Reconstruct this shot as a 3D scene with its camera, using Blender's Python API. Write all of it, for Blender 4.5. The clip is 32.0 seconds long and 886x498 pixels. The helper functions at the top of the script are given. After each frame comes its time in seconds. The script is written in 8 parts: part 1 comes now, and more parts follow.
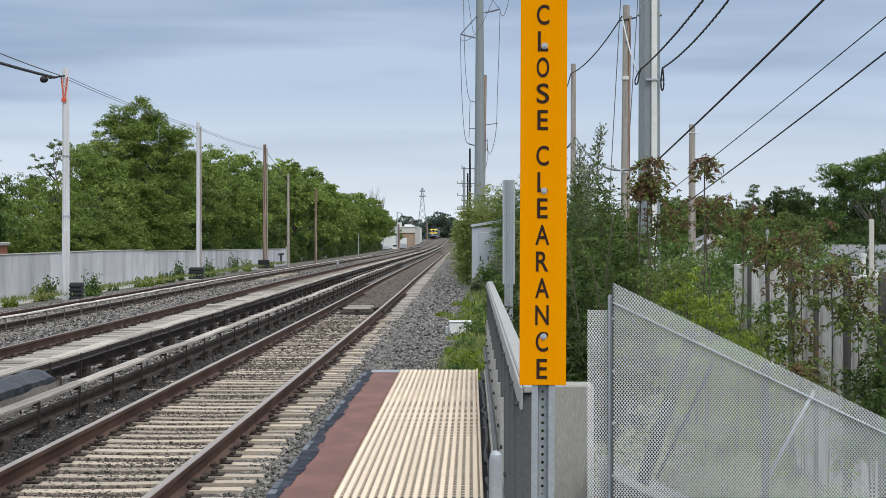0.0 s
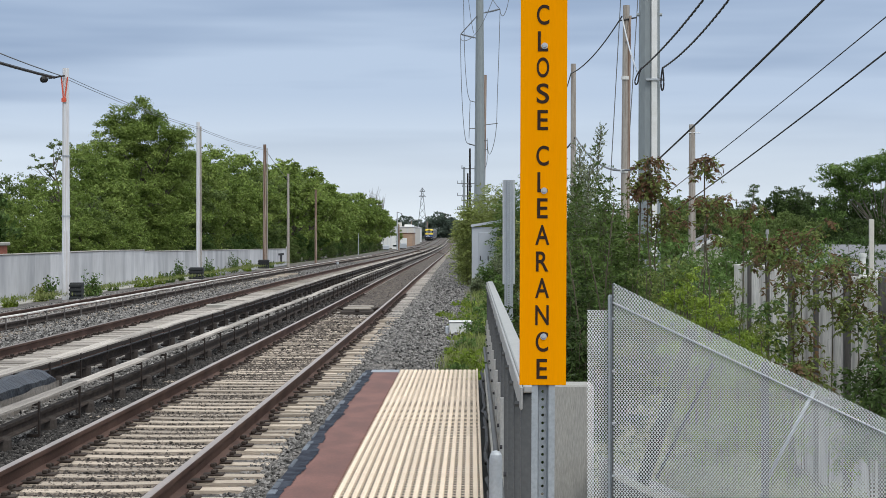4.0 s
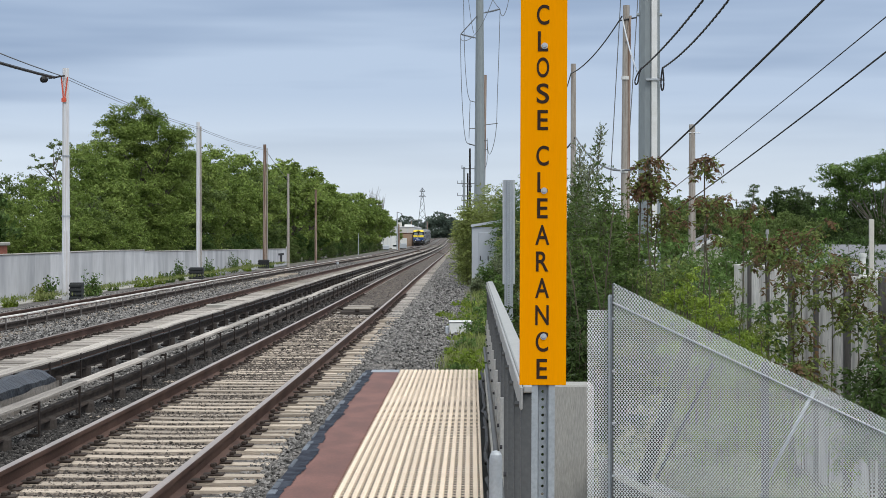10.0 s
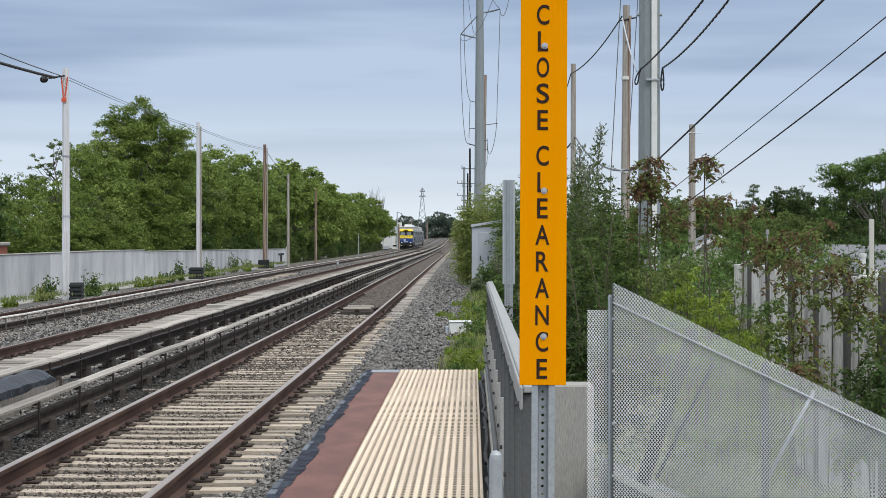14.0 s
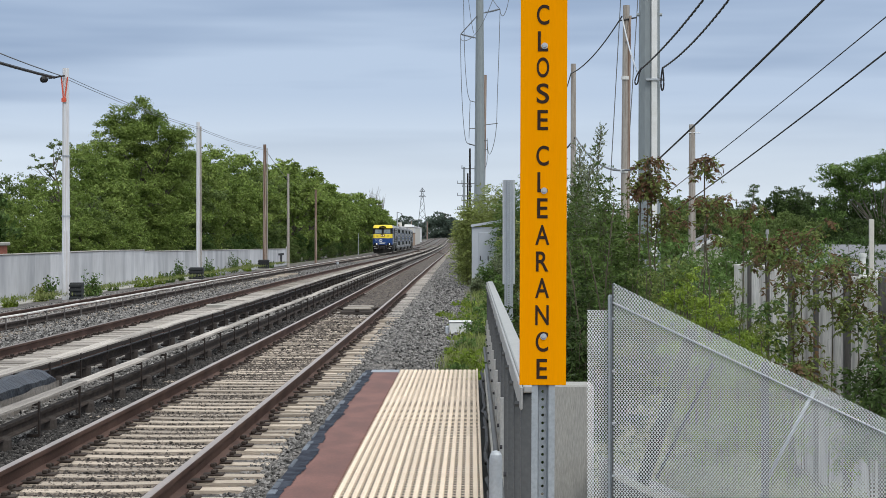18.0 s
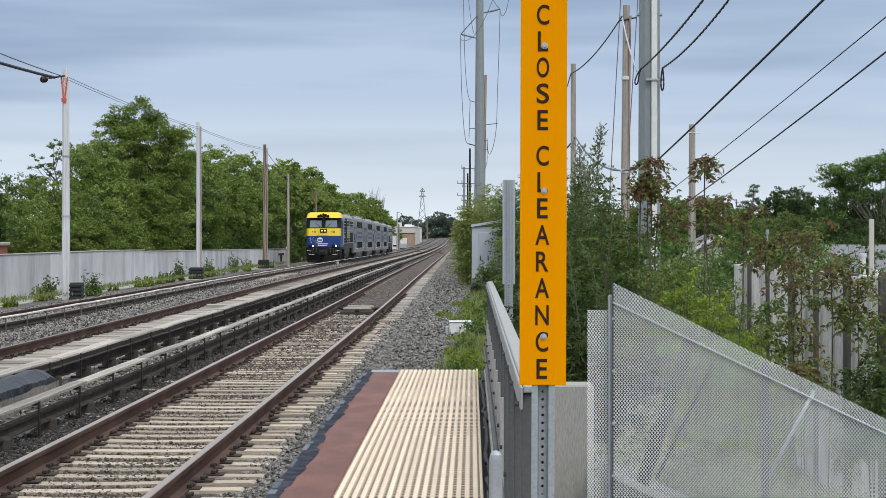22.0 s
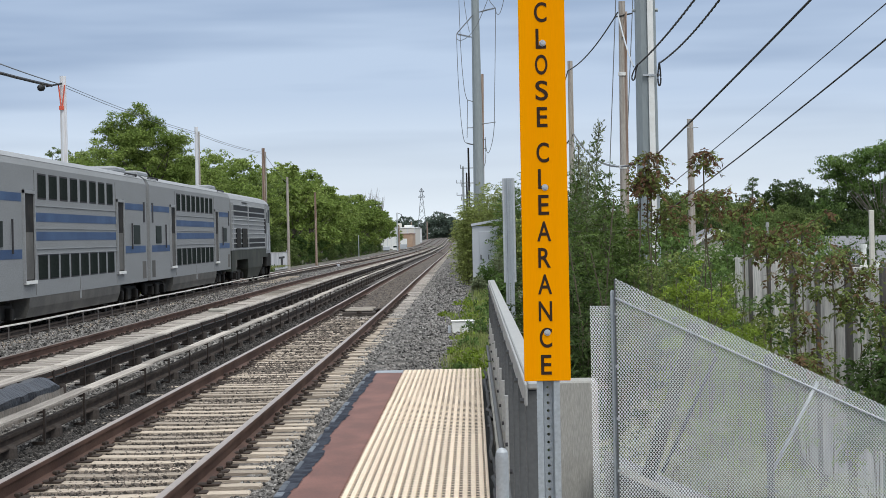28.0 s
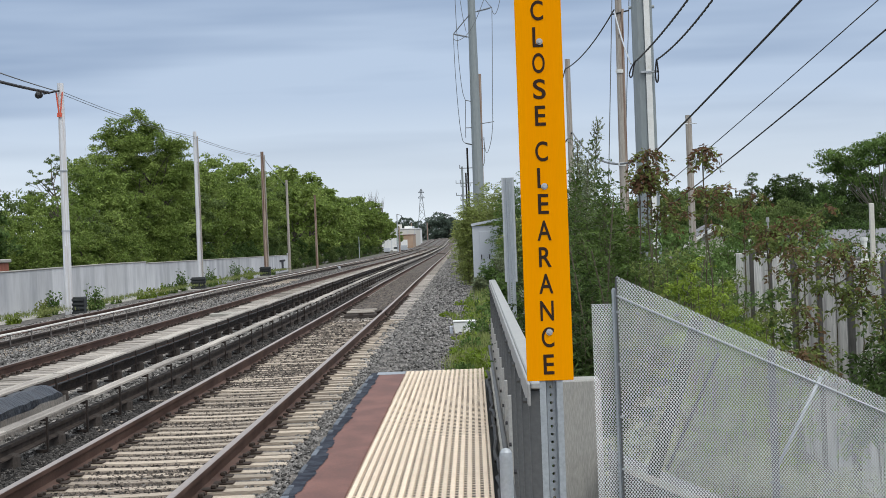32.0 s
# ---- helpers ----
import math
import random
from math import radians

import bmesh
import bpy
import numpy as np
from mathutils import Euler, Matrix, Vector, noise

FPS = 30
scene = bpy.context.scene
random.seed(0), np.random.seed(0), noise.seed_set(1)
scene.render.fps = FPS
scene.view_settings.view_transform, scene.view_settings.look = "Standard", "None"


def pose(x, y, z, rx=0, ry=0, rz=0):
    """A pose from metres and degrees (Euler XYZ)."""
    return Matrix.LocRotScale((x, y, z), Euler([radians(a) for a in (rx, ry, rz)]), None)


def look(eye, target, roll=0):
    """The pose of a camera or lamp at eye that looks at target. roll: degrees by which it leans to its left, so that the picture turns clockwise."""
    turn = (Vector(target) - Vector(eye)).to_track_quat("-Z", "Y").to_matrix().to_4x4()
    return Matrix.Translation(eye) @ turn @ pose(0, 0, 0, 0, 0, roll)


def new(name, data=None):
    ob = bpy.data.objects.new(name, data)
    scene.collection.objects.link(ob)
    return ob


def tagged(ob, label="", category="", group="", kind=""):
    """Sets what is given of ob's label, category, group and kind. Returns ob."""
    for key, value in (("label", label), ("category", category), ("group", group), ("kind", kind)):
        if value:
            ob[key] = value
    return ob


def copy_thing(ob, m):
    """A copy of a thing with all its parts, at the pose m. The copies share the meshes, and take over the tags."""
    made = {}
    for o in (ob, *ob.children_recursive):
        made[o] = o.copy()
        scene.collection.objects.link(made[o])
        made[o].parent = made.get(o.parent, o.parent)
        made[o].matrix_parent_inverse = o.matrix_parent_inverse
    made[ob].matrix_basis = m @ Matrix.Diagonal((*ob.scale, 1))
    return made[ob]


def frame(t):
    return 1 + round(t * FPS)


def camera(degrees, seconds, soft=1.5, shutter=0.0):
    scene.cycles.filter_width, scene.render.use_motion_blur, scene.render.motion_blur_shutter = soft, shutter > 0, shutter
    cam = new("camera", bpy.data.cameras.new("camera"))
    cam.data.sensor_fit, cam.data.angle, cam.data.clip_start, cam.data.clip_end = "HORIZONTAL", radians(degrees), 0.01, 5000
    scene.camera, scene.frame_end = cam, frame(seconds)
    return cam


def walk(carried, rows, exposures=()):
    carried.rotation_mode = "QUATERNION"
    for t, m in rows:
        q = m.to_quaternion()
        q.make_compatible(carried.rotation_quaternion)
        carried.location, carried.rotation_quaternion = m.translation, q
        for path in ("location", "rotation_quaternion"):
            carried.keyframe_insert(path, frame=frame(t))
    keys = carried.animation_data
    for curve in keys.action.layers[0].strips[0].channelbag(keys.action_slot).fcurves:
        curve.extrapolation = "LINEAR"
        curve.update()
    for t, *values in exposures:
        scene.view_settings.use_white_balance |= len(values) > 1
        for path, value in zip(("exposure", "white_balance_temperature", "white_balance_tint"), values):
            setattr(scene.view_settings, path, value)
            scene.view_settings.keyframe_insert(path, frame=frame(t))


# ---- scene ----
# Track plan: z = 0 is the rail top of the near track; y runs along the tracks, x to the right of them.
EYE = 1.96


def shift(y):
    """Sideways drift of the line, which bends gently to the left past 64 m."""
    u = (y - 64.0) / 14.0
    return -0.00603 * 14.0 * (math.log1p(math.exp(u)) if u < 30 else u)


def sag(y):
    """The line dips slightly in the middle distance."""
    return -float(np.interp(y, [90, 150, 210, 300, 420, 516, 584, 652, 720, 890, 1200], [0, 0.14, 0.33, 0.58, 0.74, 0.8, 0.66, 0.4, 0.05, -0.7, -1.0]))


def cam_pose(x, y, z, pitch, roll, yaw):
    return pose(x, y, z, 90 + pitch, 0, yaw) @ pose(0, 0, 0, 0, 0, roll)


cam = camera(24.25, 32.0, soft=0.5)
STILL = (0.0, 0.0, 1.96, -0.361, 0.0, 0.8005)
walk(cam, [(0.0, cam_pose(*STILL)), (25.5, cam_pose(*STILL)), (26.8, cam_pose(*STILL)),
    (27.5, cam_pose(0.0005, 0.0107, 1.9595, -0.3539, -0.4319, 0.7944)),
    (28, cam_pose(-0.0065, -0.0288, 1.9557, -0.3627, -1.2142, 0.8115)),
    (28.5, cam_pose(-0.0090, -0.0227, 1.9568, -0.3057, -1.7296, 0.8031)),
    (29, cam_pose(-0.0062, -0.0053, 1.9578, -0.3422, -2.0874, 0.8071)),
    (29.5, cam_pose(-0.0055, -0.0167, 1.9572, -0.3596, -2.2100, 0.8116)),
    (30, cam_pose(-0.0065, 0.0113, 1.9567, -0.3128, -2.2306, 0.8040)),
    (30.5, cam_pose(-0.0060, -0.0056, 1.9572, -0.3087, -2.1840, 0.8026)),
    (31, cam_pose(-0.0027, 0.0227, 1.9563, -0.3699, -2.1460, 0.8055)),
    (31.5, cam_pose(-0.0045, 0.0158, 1.9562, -0.3952, -2.1972, 0.8593)),
    (32, cam_pose(-0.0054, -0.0003, 1.9573, -0.3503, -2.2086, 0.8260)),
], exposures=[(0.0, 0.0), (26.6, 0.0), (27.6, 0.07), (30.0, 0.06), (32.0, 0.0)])

# ---- light ----
SUN_ELEVATION, SUN_TURN = radians(52), radians(150)
scene.view_settings.exposure = 0.0
world = bpy.data.worlds.new("overcast_sky")
scene.world = world
world.use_nodes = True
wn, wl = world.node_tree.nodes, world.node_tree.links
wn.clear()
w_out = wn.new("ShaderNodeOutputWorld")
w_bg = wn.new("ShaderNodeBackground")
w_sky = wn.new("ShaderNodeTexSky")
w_sky.sky_type, w_sky.sun_disc = "NISHITA", False
w_sky.sun_elevation, w_sky.sun_rotation = SUN_ELEVATION, SUN_TURN
w_tc = wn.new("ShaderNodeTexCoord")
w_map = wn.new("ShaderNodeMapping")
w_map.inputs["Scale"].default_value = (1.3, 1.3, 15.0)
w_noise = wn.new("ShaderNodeTexNoise")
w_noise.inputs["Scale"].default_value, w_noise.inputs["Detail"].default_value = 1.7, 4.0
w_noise.inputs["Roughness"].default_value = 0.46
w_ramp = wn.new("ShaderNodeValToRGB")
w_ramp.color_ramp.elements[0].position, w_ramp.color_ramp.elements[0].color = 0.41, (2.2, 3.05, 4.7, 1)
w_ramp.color_ramp.elements[1].position, w_ramp.color_ramp.elements[1].color = 0.59, (4.4, 5.4, 7.05, 1)
w_sep = wn.new("ShaderNodeSeparateXYZ")
w_low = wn.new("ShaderNodeMapRange")
w_low.inputs["From Min"].default_value, w_low.inputs["From Max"].default_value = 0.0, 0.068
w_low.inputs["To Min"].default_value, w_low.inputs["To Max"].default_value = 1.0, 0.0
w_haze = wn.new("ShaderNodeMix")
w_haze.data_type = "RGBA"
w_haze.inputs[7].default_value = (7.9, 8.7, 9.4, 1)
w_mix = wn.new("ShaderNodeMix")
w_mix.data_type = "RGBA"
w_mix.inputs[0].default_value = 0.9
wl.new(w_tc.outputs["Generated"], w_map.inputs["Vector"])
wl.new(w_tc.outputs["Generated"], w_sep.inputs[0])
wl.new(w_sep.outputs["Z"], w_low.inputs["Value"])
wl.new(w_map.outputs[0], w_noise.inputs["Vector"])
wl.new(w_noise.outputs["Fac"], w_ramp.inputs["Fac"])
wl.new(w_low.outputs[0], w_haze.inputs[0])
wl.new(w_ramp.outputs[0], w_haze.inputs[6])
wl.new(w_sky.outputs[0], w_mix.inputs[6])
wl.new(w_haze.outputs[2], w_mix.inputs[7])
# an overcast sky is brighter overhead than near the horizon
w_top = wn.new("ShaderNodeMapRange")
w_top.inputs["From Min"].default_value, w_top.inputs["From Max"].default_value = 0.12, 1.0
w_top.inputs["To Min"].default_value, w_top.inputs["To Max"].default_value = 1.0, 2.6
w_scale = wn.new("ShaderNodeVectorMath")
w_scale.operation = "SCALE"
wl.new(w_sep.outputs["Z"], w_top.inputs["Value"])
w_warm = wn.new("ShaderNodeMix")
w_warm.data_type = "RGBA"
w_warm.inputs[7].default_value = (5.0, 5.25, 5.45, 1)
w_rise = wn.new("ShaderNodeMapRange")
w_rise.inputs["From Min"].default_value, w_rise.inputs["From Max"].default_value = 0.12, 0.5
wl.new(w_sep.outputs["Z"], w_rise.inputs["Value"])
wl.new(w_rise.outputs[0], w_warm.inputs[0])
wl.new(w_mix.outputs[2], w_warm.inputs[6])
wl.new(w_warm.outputs[2], w_scale.inputs[0])
wl.new(w_top.outputs[0], w_scale.inputs["Scale"])
wl.new(w_scale.outputs[0], w_bg.inputs["Color"])
w_bg.inputs["Strength"].default_value = 0.112
wl.new(w_bg.outputs[0], w_out.inputs[0])
sun_data = bpy.data.lights.new("sun", "SUN")
sun_data.energy, sun_data.angle, sun_data.color = 1.5, radians(25), (1.0, 0.965, 0.91)
sun = new("sun", sun_data)
sun.matrix_world = look((0, 0, 60), (0 - 60 * math.sin(SUN_TURN) / math.tan(SUN_ELEVATION), 0 - 60 * math.cos(SUN_TURN) / math.tan(SUN_ELEVATION), 0))


# ---- materials ----
def mat(name, color, rough=0.8, metal=0.0, spread=0.25, scale=6.0, fine=60.0, bump=0.3, bump_size=0.01, tint=None, stain=0.0,
        stretch=(1, 1, 1), piece=0.0, coords="Object", island=0.0, spec=0.5):
    """Principled surface with coarse patches, fine grain, relief and, by piece or island, a brightness of its own."""
    m = bpy.data.materials.new(name)
    m.use_nodes = True
    n, l = m.node_tree.nodes, m.node_tree.links
    p = n["Principled BSDF"]
    p.inputs["Roughness"].default_value, p.inputs["Metallic"].default_value = rough, metal
    p.inputs["Specular IOR Level"].default_value = spec
    tc = n.new("ShaderNodeTexCoord")
    mp = n.new("ShaderNodeMapping")
    mp.inputs["Scale"].default_value = stretch
    l.new(tc.outputs[coords], mp.inputs["Vector"])
    a, b = n.new("ShaderNodeTexNoise"), n.new("ShaderNodeTexNoise")
    a.inputs["Scale"].default_value, a.inputs["Detail"].default_value = scale, 5
    b.inputs["Scale"].default_value, b.inputs["Detail"].default_value = fine, 4
    l.new(mp.outputs[0], a.inputs["Vector"])
    l.new(mp.outputs[0], b.inputs["Vector"])
    add = n.new("ShaderNodeMath")
    add.operation = "ADD"
    l.new(a.outputs["Fac"], add.inputs[0])
    l.new(b.outputs["Fac"], add.inputs[1])
    rng = n.new("ShaderNodeMapRange")
    rng.inputs["From Min"].default_value, rng.inputs["From Max"].default_value = 0.65, 1.35
    rng.inputs["To Min"].default_value, rng.inputs["To Max"].default_value = 1 - spread, 1 + spread
    l.new(add.outputs[0], rng.inputs["Value"])
    last = rng.outputs[0]
    for amount, kind in ((piece, "obj"), (island, "isl")):
        if amount:
            src = n.new("ShaderNodeObjectInfo") if kind == "obj" else n.new("ShaderNodeNewGeometry")
            r2 = n.new("ShaderNodeMapRange")
            r2.inputs["To Min"].default_value, r2.inputs["To Max"].default_value = 1 - amount, 1 + amount
            l.new(src.outputs["Random" if kind == "obj" else "Random Per Island"], r2.inputs["Value"])
            mul = n.new("ShaderNodeMath")
            mul.operation = "MULTIPLY"
            l.new(last, mul.inputs[0])
            l.new(r2.outputs[0], mul.inputs[1])
            last = mul.outputs[0]
    base = n.new("ShaderNodeMix")
    base.data_type = "RGBA"
    base.inputs[6].default_value = (*color, 1)
    base.inputs[7].default_value = (*(tint or color), 1)
    ss = n.new("ShaderNodeMapRange")
    ss.inputs["From Min"].default_value, ss.inputs["From Max"].default_value = 0.42, 0.62
    l.new(a.outputs["Fac"], ss.inputs["Value"])
    sm = n.new("ShaderNodeMath")
    sm.operation = "MULTIPLY"
    sm.inputs[1].default_value = stain if tint else 0.0
    l.new(ss.outputs[0], sm.inputs[0])
    l.new(sm.outputs[0], base.inputs[0])
    vm = n.new("ShaderNodeVectorMath")
    vm.operation = "SCALE"
    l.new(base.outputs[2], vm.inputs[0])
    l.new(last, vm.inputs["Scale"])
    l.new(vm.outputs[0], p.inputs["Base Color"])
    if bump:
        bp = n.new("ShaderNodeBump")
        bp.inputs["Strength"].default_value, bp.inputs["Distance"].default_value = bump, bump_size
        l.new(b.outputs["Fac"], bp.inputs["Height"])
        l.new(bp.outputs[0], p.inputs["Normal"])
    return m


def leaf_mat(name, color, tint, spread=0.45):
    m = mat(name, color, 0.62, 0, 0.2, 0.35, 3.0, 0, 0, tint, 0.75, island=spread, spec=0.18)
    n, l = m.node_tree.nodes, m.node_tree.links
    p = n["Principled BSDF"]
    tr = n.new("ShaderNodeBsdfTranslucent")
    src = p.inputs["Base Color"].links[0].from_socket
    l.new(src, tr.inputs["Color"])
    mx = n.new("ShaderNodeMixShader")
    mx.inputs[0].default_value = 0.42
    l.new(p.outputs[0], mx.inputs[1])
    l.new(tr.outputs[0], mx.inputs[2])
    l.new(mx.outputs[0], n["Material Output"].inputs["Surface"])
    return m


def lamp_mat(name, color, strength):
    m = bpy.data.materials.new(name)
    m.use_nodes = True
    p = m.node_tree.nodes["Principled BSDF"]
    p.inputs["Base Color"].default_value = (*color, 1)
    p.inputs["Emission Color"].default_value = (*color, 1)
    p.inputs["Emission Strength"].default_value = strength
    return m


M_BALLAST = mat("ballast", (0.084, 0.078, 0.073), 0.95, 0, 0.9, 4.0, 22.0, 1.0, 0.06, (0.17, 0.155, 0.14), 0.75, (1.6, 0.35, 1))
M_STONE = mat("ballast_stone", (0.172, 0.165, 0.157), 0.9, 0, 0.25, 3.0, 60.0, 0.4, 0.01, island=0.95)
M_STONE_BROWN = mat("dusty_stone", (0.105, 0.088, 0.074), 0.92, 0, 0.25, 3.0, 60.0, 0.4, 0.01, island=0.95)
M_EARTH = mat("earth", (0.125, 0.115, 0.095), 0.97, 0, 0.5, 0.7, 18.0, 0.8, 0.05, (0.075, 0.085, 0.045), 0.6)
M_GRASS = leaf_mat("grass_blade", (0.2, 0.25, 0.075), (0.27, 0.28, 0.115))
M_TIE = mat("weathered_tie", (0.48, 0.41, 0.33), 0.9, 0, 0.4, 2.0, 40.0, 0.7, 0.012, (0.25, 0.205, 0.17), 0.6, (0.4, 4, 4), piece=0.28)
M_TIE_DULL = mat("dull_tie", (0.4, 0.365, 0.33), 0.9, 0, 0.4, 2.0, 40.0, 0.6, 0.01, (0.2, 0.18, 0.16), 0.65, (0.4, 4, 4), piece=0.35)
M_TIE_FAR = mat("weathered_tie_far", (0.36, 0.325, 0.28), 0.9, 0, 0.4, 3.0, 40.0, 0.6, 0.01, (0.15, 0.13, 0.115), 0.7, (0.6, 2, 4), island=0.45)
M_RAIL = mat("rusty_rail", (0.08, 0.042, 0.031), 0.75, 0.05, 0.35, 1.0, 50.0, 0.3, 0.004, (0.115, 0.07, 0.054), 0.6, spec=0.25)
M_RAILHEAD_DULL = mat("dull_rail_head", (0.17, 0.14, 0.122), 0.55, 0.15, 0.25, 1.0, 30.0, 0.05, 0.001, (0.12, 0.092, 0.08), 0.6)
M_RAILHEAD = mat("worn_rail_head", (0.4, 0.335, 0.295), 0.4, 0.55, 0.25, 1.0, 30.0, 0.05, 0.001, (0.32, 0.26, 0.225), 0.6)
M_RUST = mat("dark_rust", (0.045, 0.034, 0.029), 0.88, 0.05, 0.4, 4.0, 50.0, 0.4, 0.005, (0.075, 0.06, 0.05), 0.5, spec=0.25)
M_BOARD = mat("bleached_board", (0.44, 0.405, 0.365), 0.9, 0, 0.45, 1.5, 22.0, 0.7, 0.008, (0.2, 0.18, 0.165), 0.85, (8, 0.3, 8), piece=0.28, spec=0.2)
M_BOARD_PALE = mat("sun_bleached_board", (0.66, 0.645, 0.61), 0.85, 0, 0.2, 1.5, 22.0, 0.4, 0.005, (0.45, 0.43, 0.4), 0.6, (8, 0.3, 8), piece=0.15, spec=0.25)
M_POST_IRON = mat("grey_iron_post", (0.15, 0.14, 0.135), 0.8, 0.1, 0.3, 4.0, 40.0, 0.3, 0.004, (0.1, 0.085, 0.08), 0.6, spec=0.25)
M_BOARD_SIDE = mat("near_black_iron", (0.032, 0.025, 0.022), 0.88, 0.05, 0.35, 3.0, 40.0, 0.4, 0.005, spec=0.25)
M_DRUM = mat("dusty_insulator", (0.07, 0.06, 0.054), 0.85, 0, 0.3, 4.0, 40.0, 0.3, 0.006, (0.045, 0.038, 0.035), 0.6, spec=0.25)
M_CRIB = mat("brown_fouled_ballast", (0.06, 0.048, 0.04), 0.95, 0, 0.9, 5.0, 26.0, 1.0, 0.05, (0.14, 0.115, 0.095), 0.7, (1.6, 0.4, 1))
M_PLATE = mat("blue_grey_steel_plate", (0.27, 0.3, 0.34), 0.6, 0.1, 0.15, 3.0, 40.0, 0.1, 0.003)
M_FLAKED = mat("flaked_grey_blue_edge", (0.15, 0.17, 0.2), 0.85, 0, 0.3, 6.0, 40.0, 0.4, 0.006, (0.07, 0.08, 0.1), 0.7, piece=0.3, spec=0.15)
M_BEAD = mat("bright_stainless_bead", (0.44, 0.45, 0.455), 0.5, 0.2, 0.1, 1.0, 20.0, 0.03, 0.001)
M_PEEL = mat("flaked_pale_paint", (0.45, 0.5, 0.55), 0.7, 0, 0.2, 5.0, 40.0, 0.1, 0.002)
M_GALV = mat("galvanised_steel", (0.5, 0.53, 0.56), 0.5, 0.4, 0.15, 5.0, 60.0, 0.1, 0.002, (0.38, 0.41, 0.44), 0.6)
M_GALV_MID = mat("dull_galvanised_steel", (0.36, 0.365, 0.36), 0.65, 0.15, 0.15, 3.0, 50.0, 0.15, 0.002, (0.28, 0.285, 0.285), 0.6)
M_BRACE = mat("dark_green_steel_brace", (0.05, 0.055, 0.04), 0.8, 0.1, 0.3, 6.0, 40.0, 0.2, 0.003, (0.03, 0.06, 0.03), 0.6, spec=0.2)
M_MESHWIRE = mat("bright_galvanised_wire", (0.86, 0.89, 0.92), 0.45, 0.2, 0.1, 3.0, 50.0, 0.0, 0.0, (0.7, 0.73, 0.76), 0.6)
M_POSTSTEEL = mat("blue_grey_post_steel", (0.4, 0.44, 0.475), 0.5, 0.3, 0.2, 12.0, 90.0, 0.1, 0.001, (0.28, 0.31, 0.34), 0.6)
M_GALV_DARK = mat("weathered_galvanised_steel", (0.105, 0.11, 0.115), 0.65, 0.2, 0.2, 3.0, 50.0, 0.2, 0.003, (0.075, 0.08, 0.085), 0.6)
M_WHITE = mat("white_paint", (0.78, 0.79, 0.78), 0.5, 0, 0.08, 4.0, 40.0, 0.1, 0.002, (0.6, 0.6, 0.57), 0.5)
M_SIGN = mat("orange_yellow_sheeting", (0.86, 0.325, 0.001), 0.6, 0, 0.05, 3.0, 80.0, 0.03, 0.001, (0.82, 0.295, 0.001), 0.7, (6, 6, 0.3), spec=0.0)
M_LETTER = mat("faded_black_letter_film", (0.03, 0.017, 0.01), 0.55, 0, 0.2, 5.0, 60.0, 0.05, 0.001, spec=0.2)
M_BLACK = mat("black_paint", (0.008, 0.007, 0.006), 0.6, 0, 0.2, 5.0, 60.0, 0.05, 0.001, spec=0.15)
M_GRATE = mat("cream_fibreglass", (0.8, 0.67, 0.53), 0.75, 0, 0.2, 3.0, 60.0, 0.2, 0.002, (0.6, 0.49, 0.38), 0.6, (1, 0.5, 1), piece=0.1, spec=0.2)
M_BROWN = mat("rust_red_edge_board", (0.135, 0.044, 0.026), 0.6, 0, 0.3, 1.4, 30.0, 0.2, 0.003, (0.18, 0.072, 0.05), 0.6, (2.2, 1.0, 1))
M_TAR = mat("navy_sealant", (0.026, 0.03, 0.043), 0.95, 0, 0.35, 6.0, 45.0, 0.5, 0.006, (0.075, 0.085, 0.105), 0.4, spec=0.1)
M_CONCRETE = mat("pale_concrete", (0.4, 0.385, 0.345), 0.88, 0, 0.2, 1.5, 35.0, 0.25, 0.004, (0.27, 0.26, 0.235), 0.65, (3, 3, 0.4))
M_WALL = mat("grey_concrete", (0.6, 0.605, 0.625), 0.88, 0, 0.13, 0.8, 4.0, 0.2, 0.006, (0.36, 0.37, 0.395), 0.8, (0.7, 0.7, 0.3), piece=0.1)
M_WOODPOLE = mat("weathered_pole", (0.44, 0.41, 0.37), 0.9, 0, 0.4, 3.0, 30.0, 0.6, 0.012, (0.2, 0.165, 0.14), 0.8, (6, 6, 0.2))
M_WOODBROWN = mat("creosote_pole", (0.19, 0.115, 0.08), 0.9, 0, 0.4, 3.0, 30.0, 0.5, 0.01, (0.42, 0.36, 0.31), 0.75, (6, 6, 0.14))
M_STEELPOLE = mat("galvanised_monopole", (0.29, 0.325, 0.335), 0.55, 0.25, 0.12, 0.6, 12.0, 0.1, 0.003, (0.235, 0.265, 0.275), 0.7, (1, 1, 0.3))
M_PALEPOLE = mat("pale_sleeved_pole", (0.72, 0.74, 0.78), 0.7, 0, 0.2, 3.0, 20.0, 0.2, 0.004, (0.42, 0.38, 0.35), 0.6, (6, 6, 0.12))
M_FENCE = mat("weathered_fence_board", (0.8, 0.77, 0.73), 0.92, 0, 0.35, 1.6, 14.0, 0.6, 0.01, (0.3, 0.285, 0.27), 0.85, (1.8, 1.8, 0.4), piece=0.3)
M_WIRE = mat("black_cable", (0.018, 0.018, 0.02), 0.6, 0, 0.2, 5.0, 50.0, 0.1, 0.002)
M_GREYWIRE = mat("grey_conductor", (0.16, 0.17, 0.18), 0.6, 0.3, 0.2, 5.0, 50.0, 0.1, 0.002)
M_ORANGE = mat("orange_band", (0.66, 0.11, 0.06), 0.6, 0, 0.12, 6.0, 50.0, 0.1, 0.002)
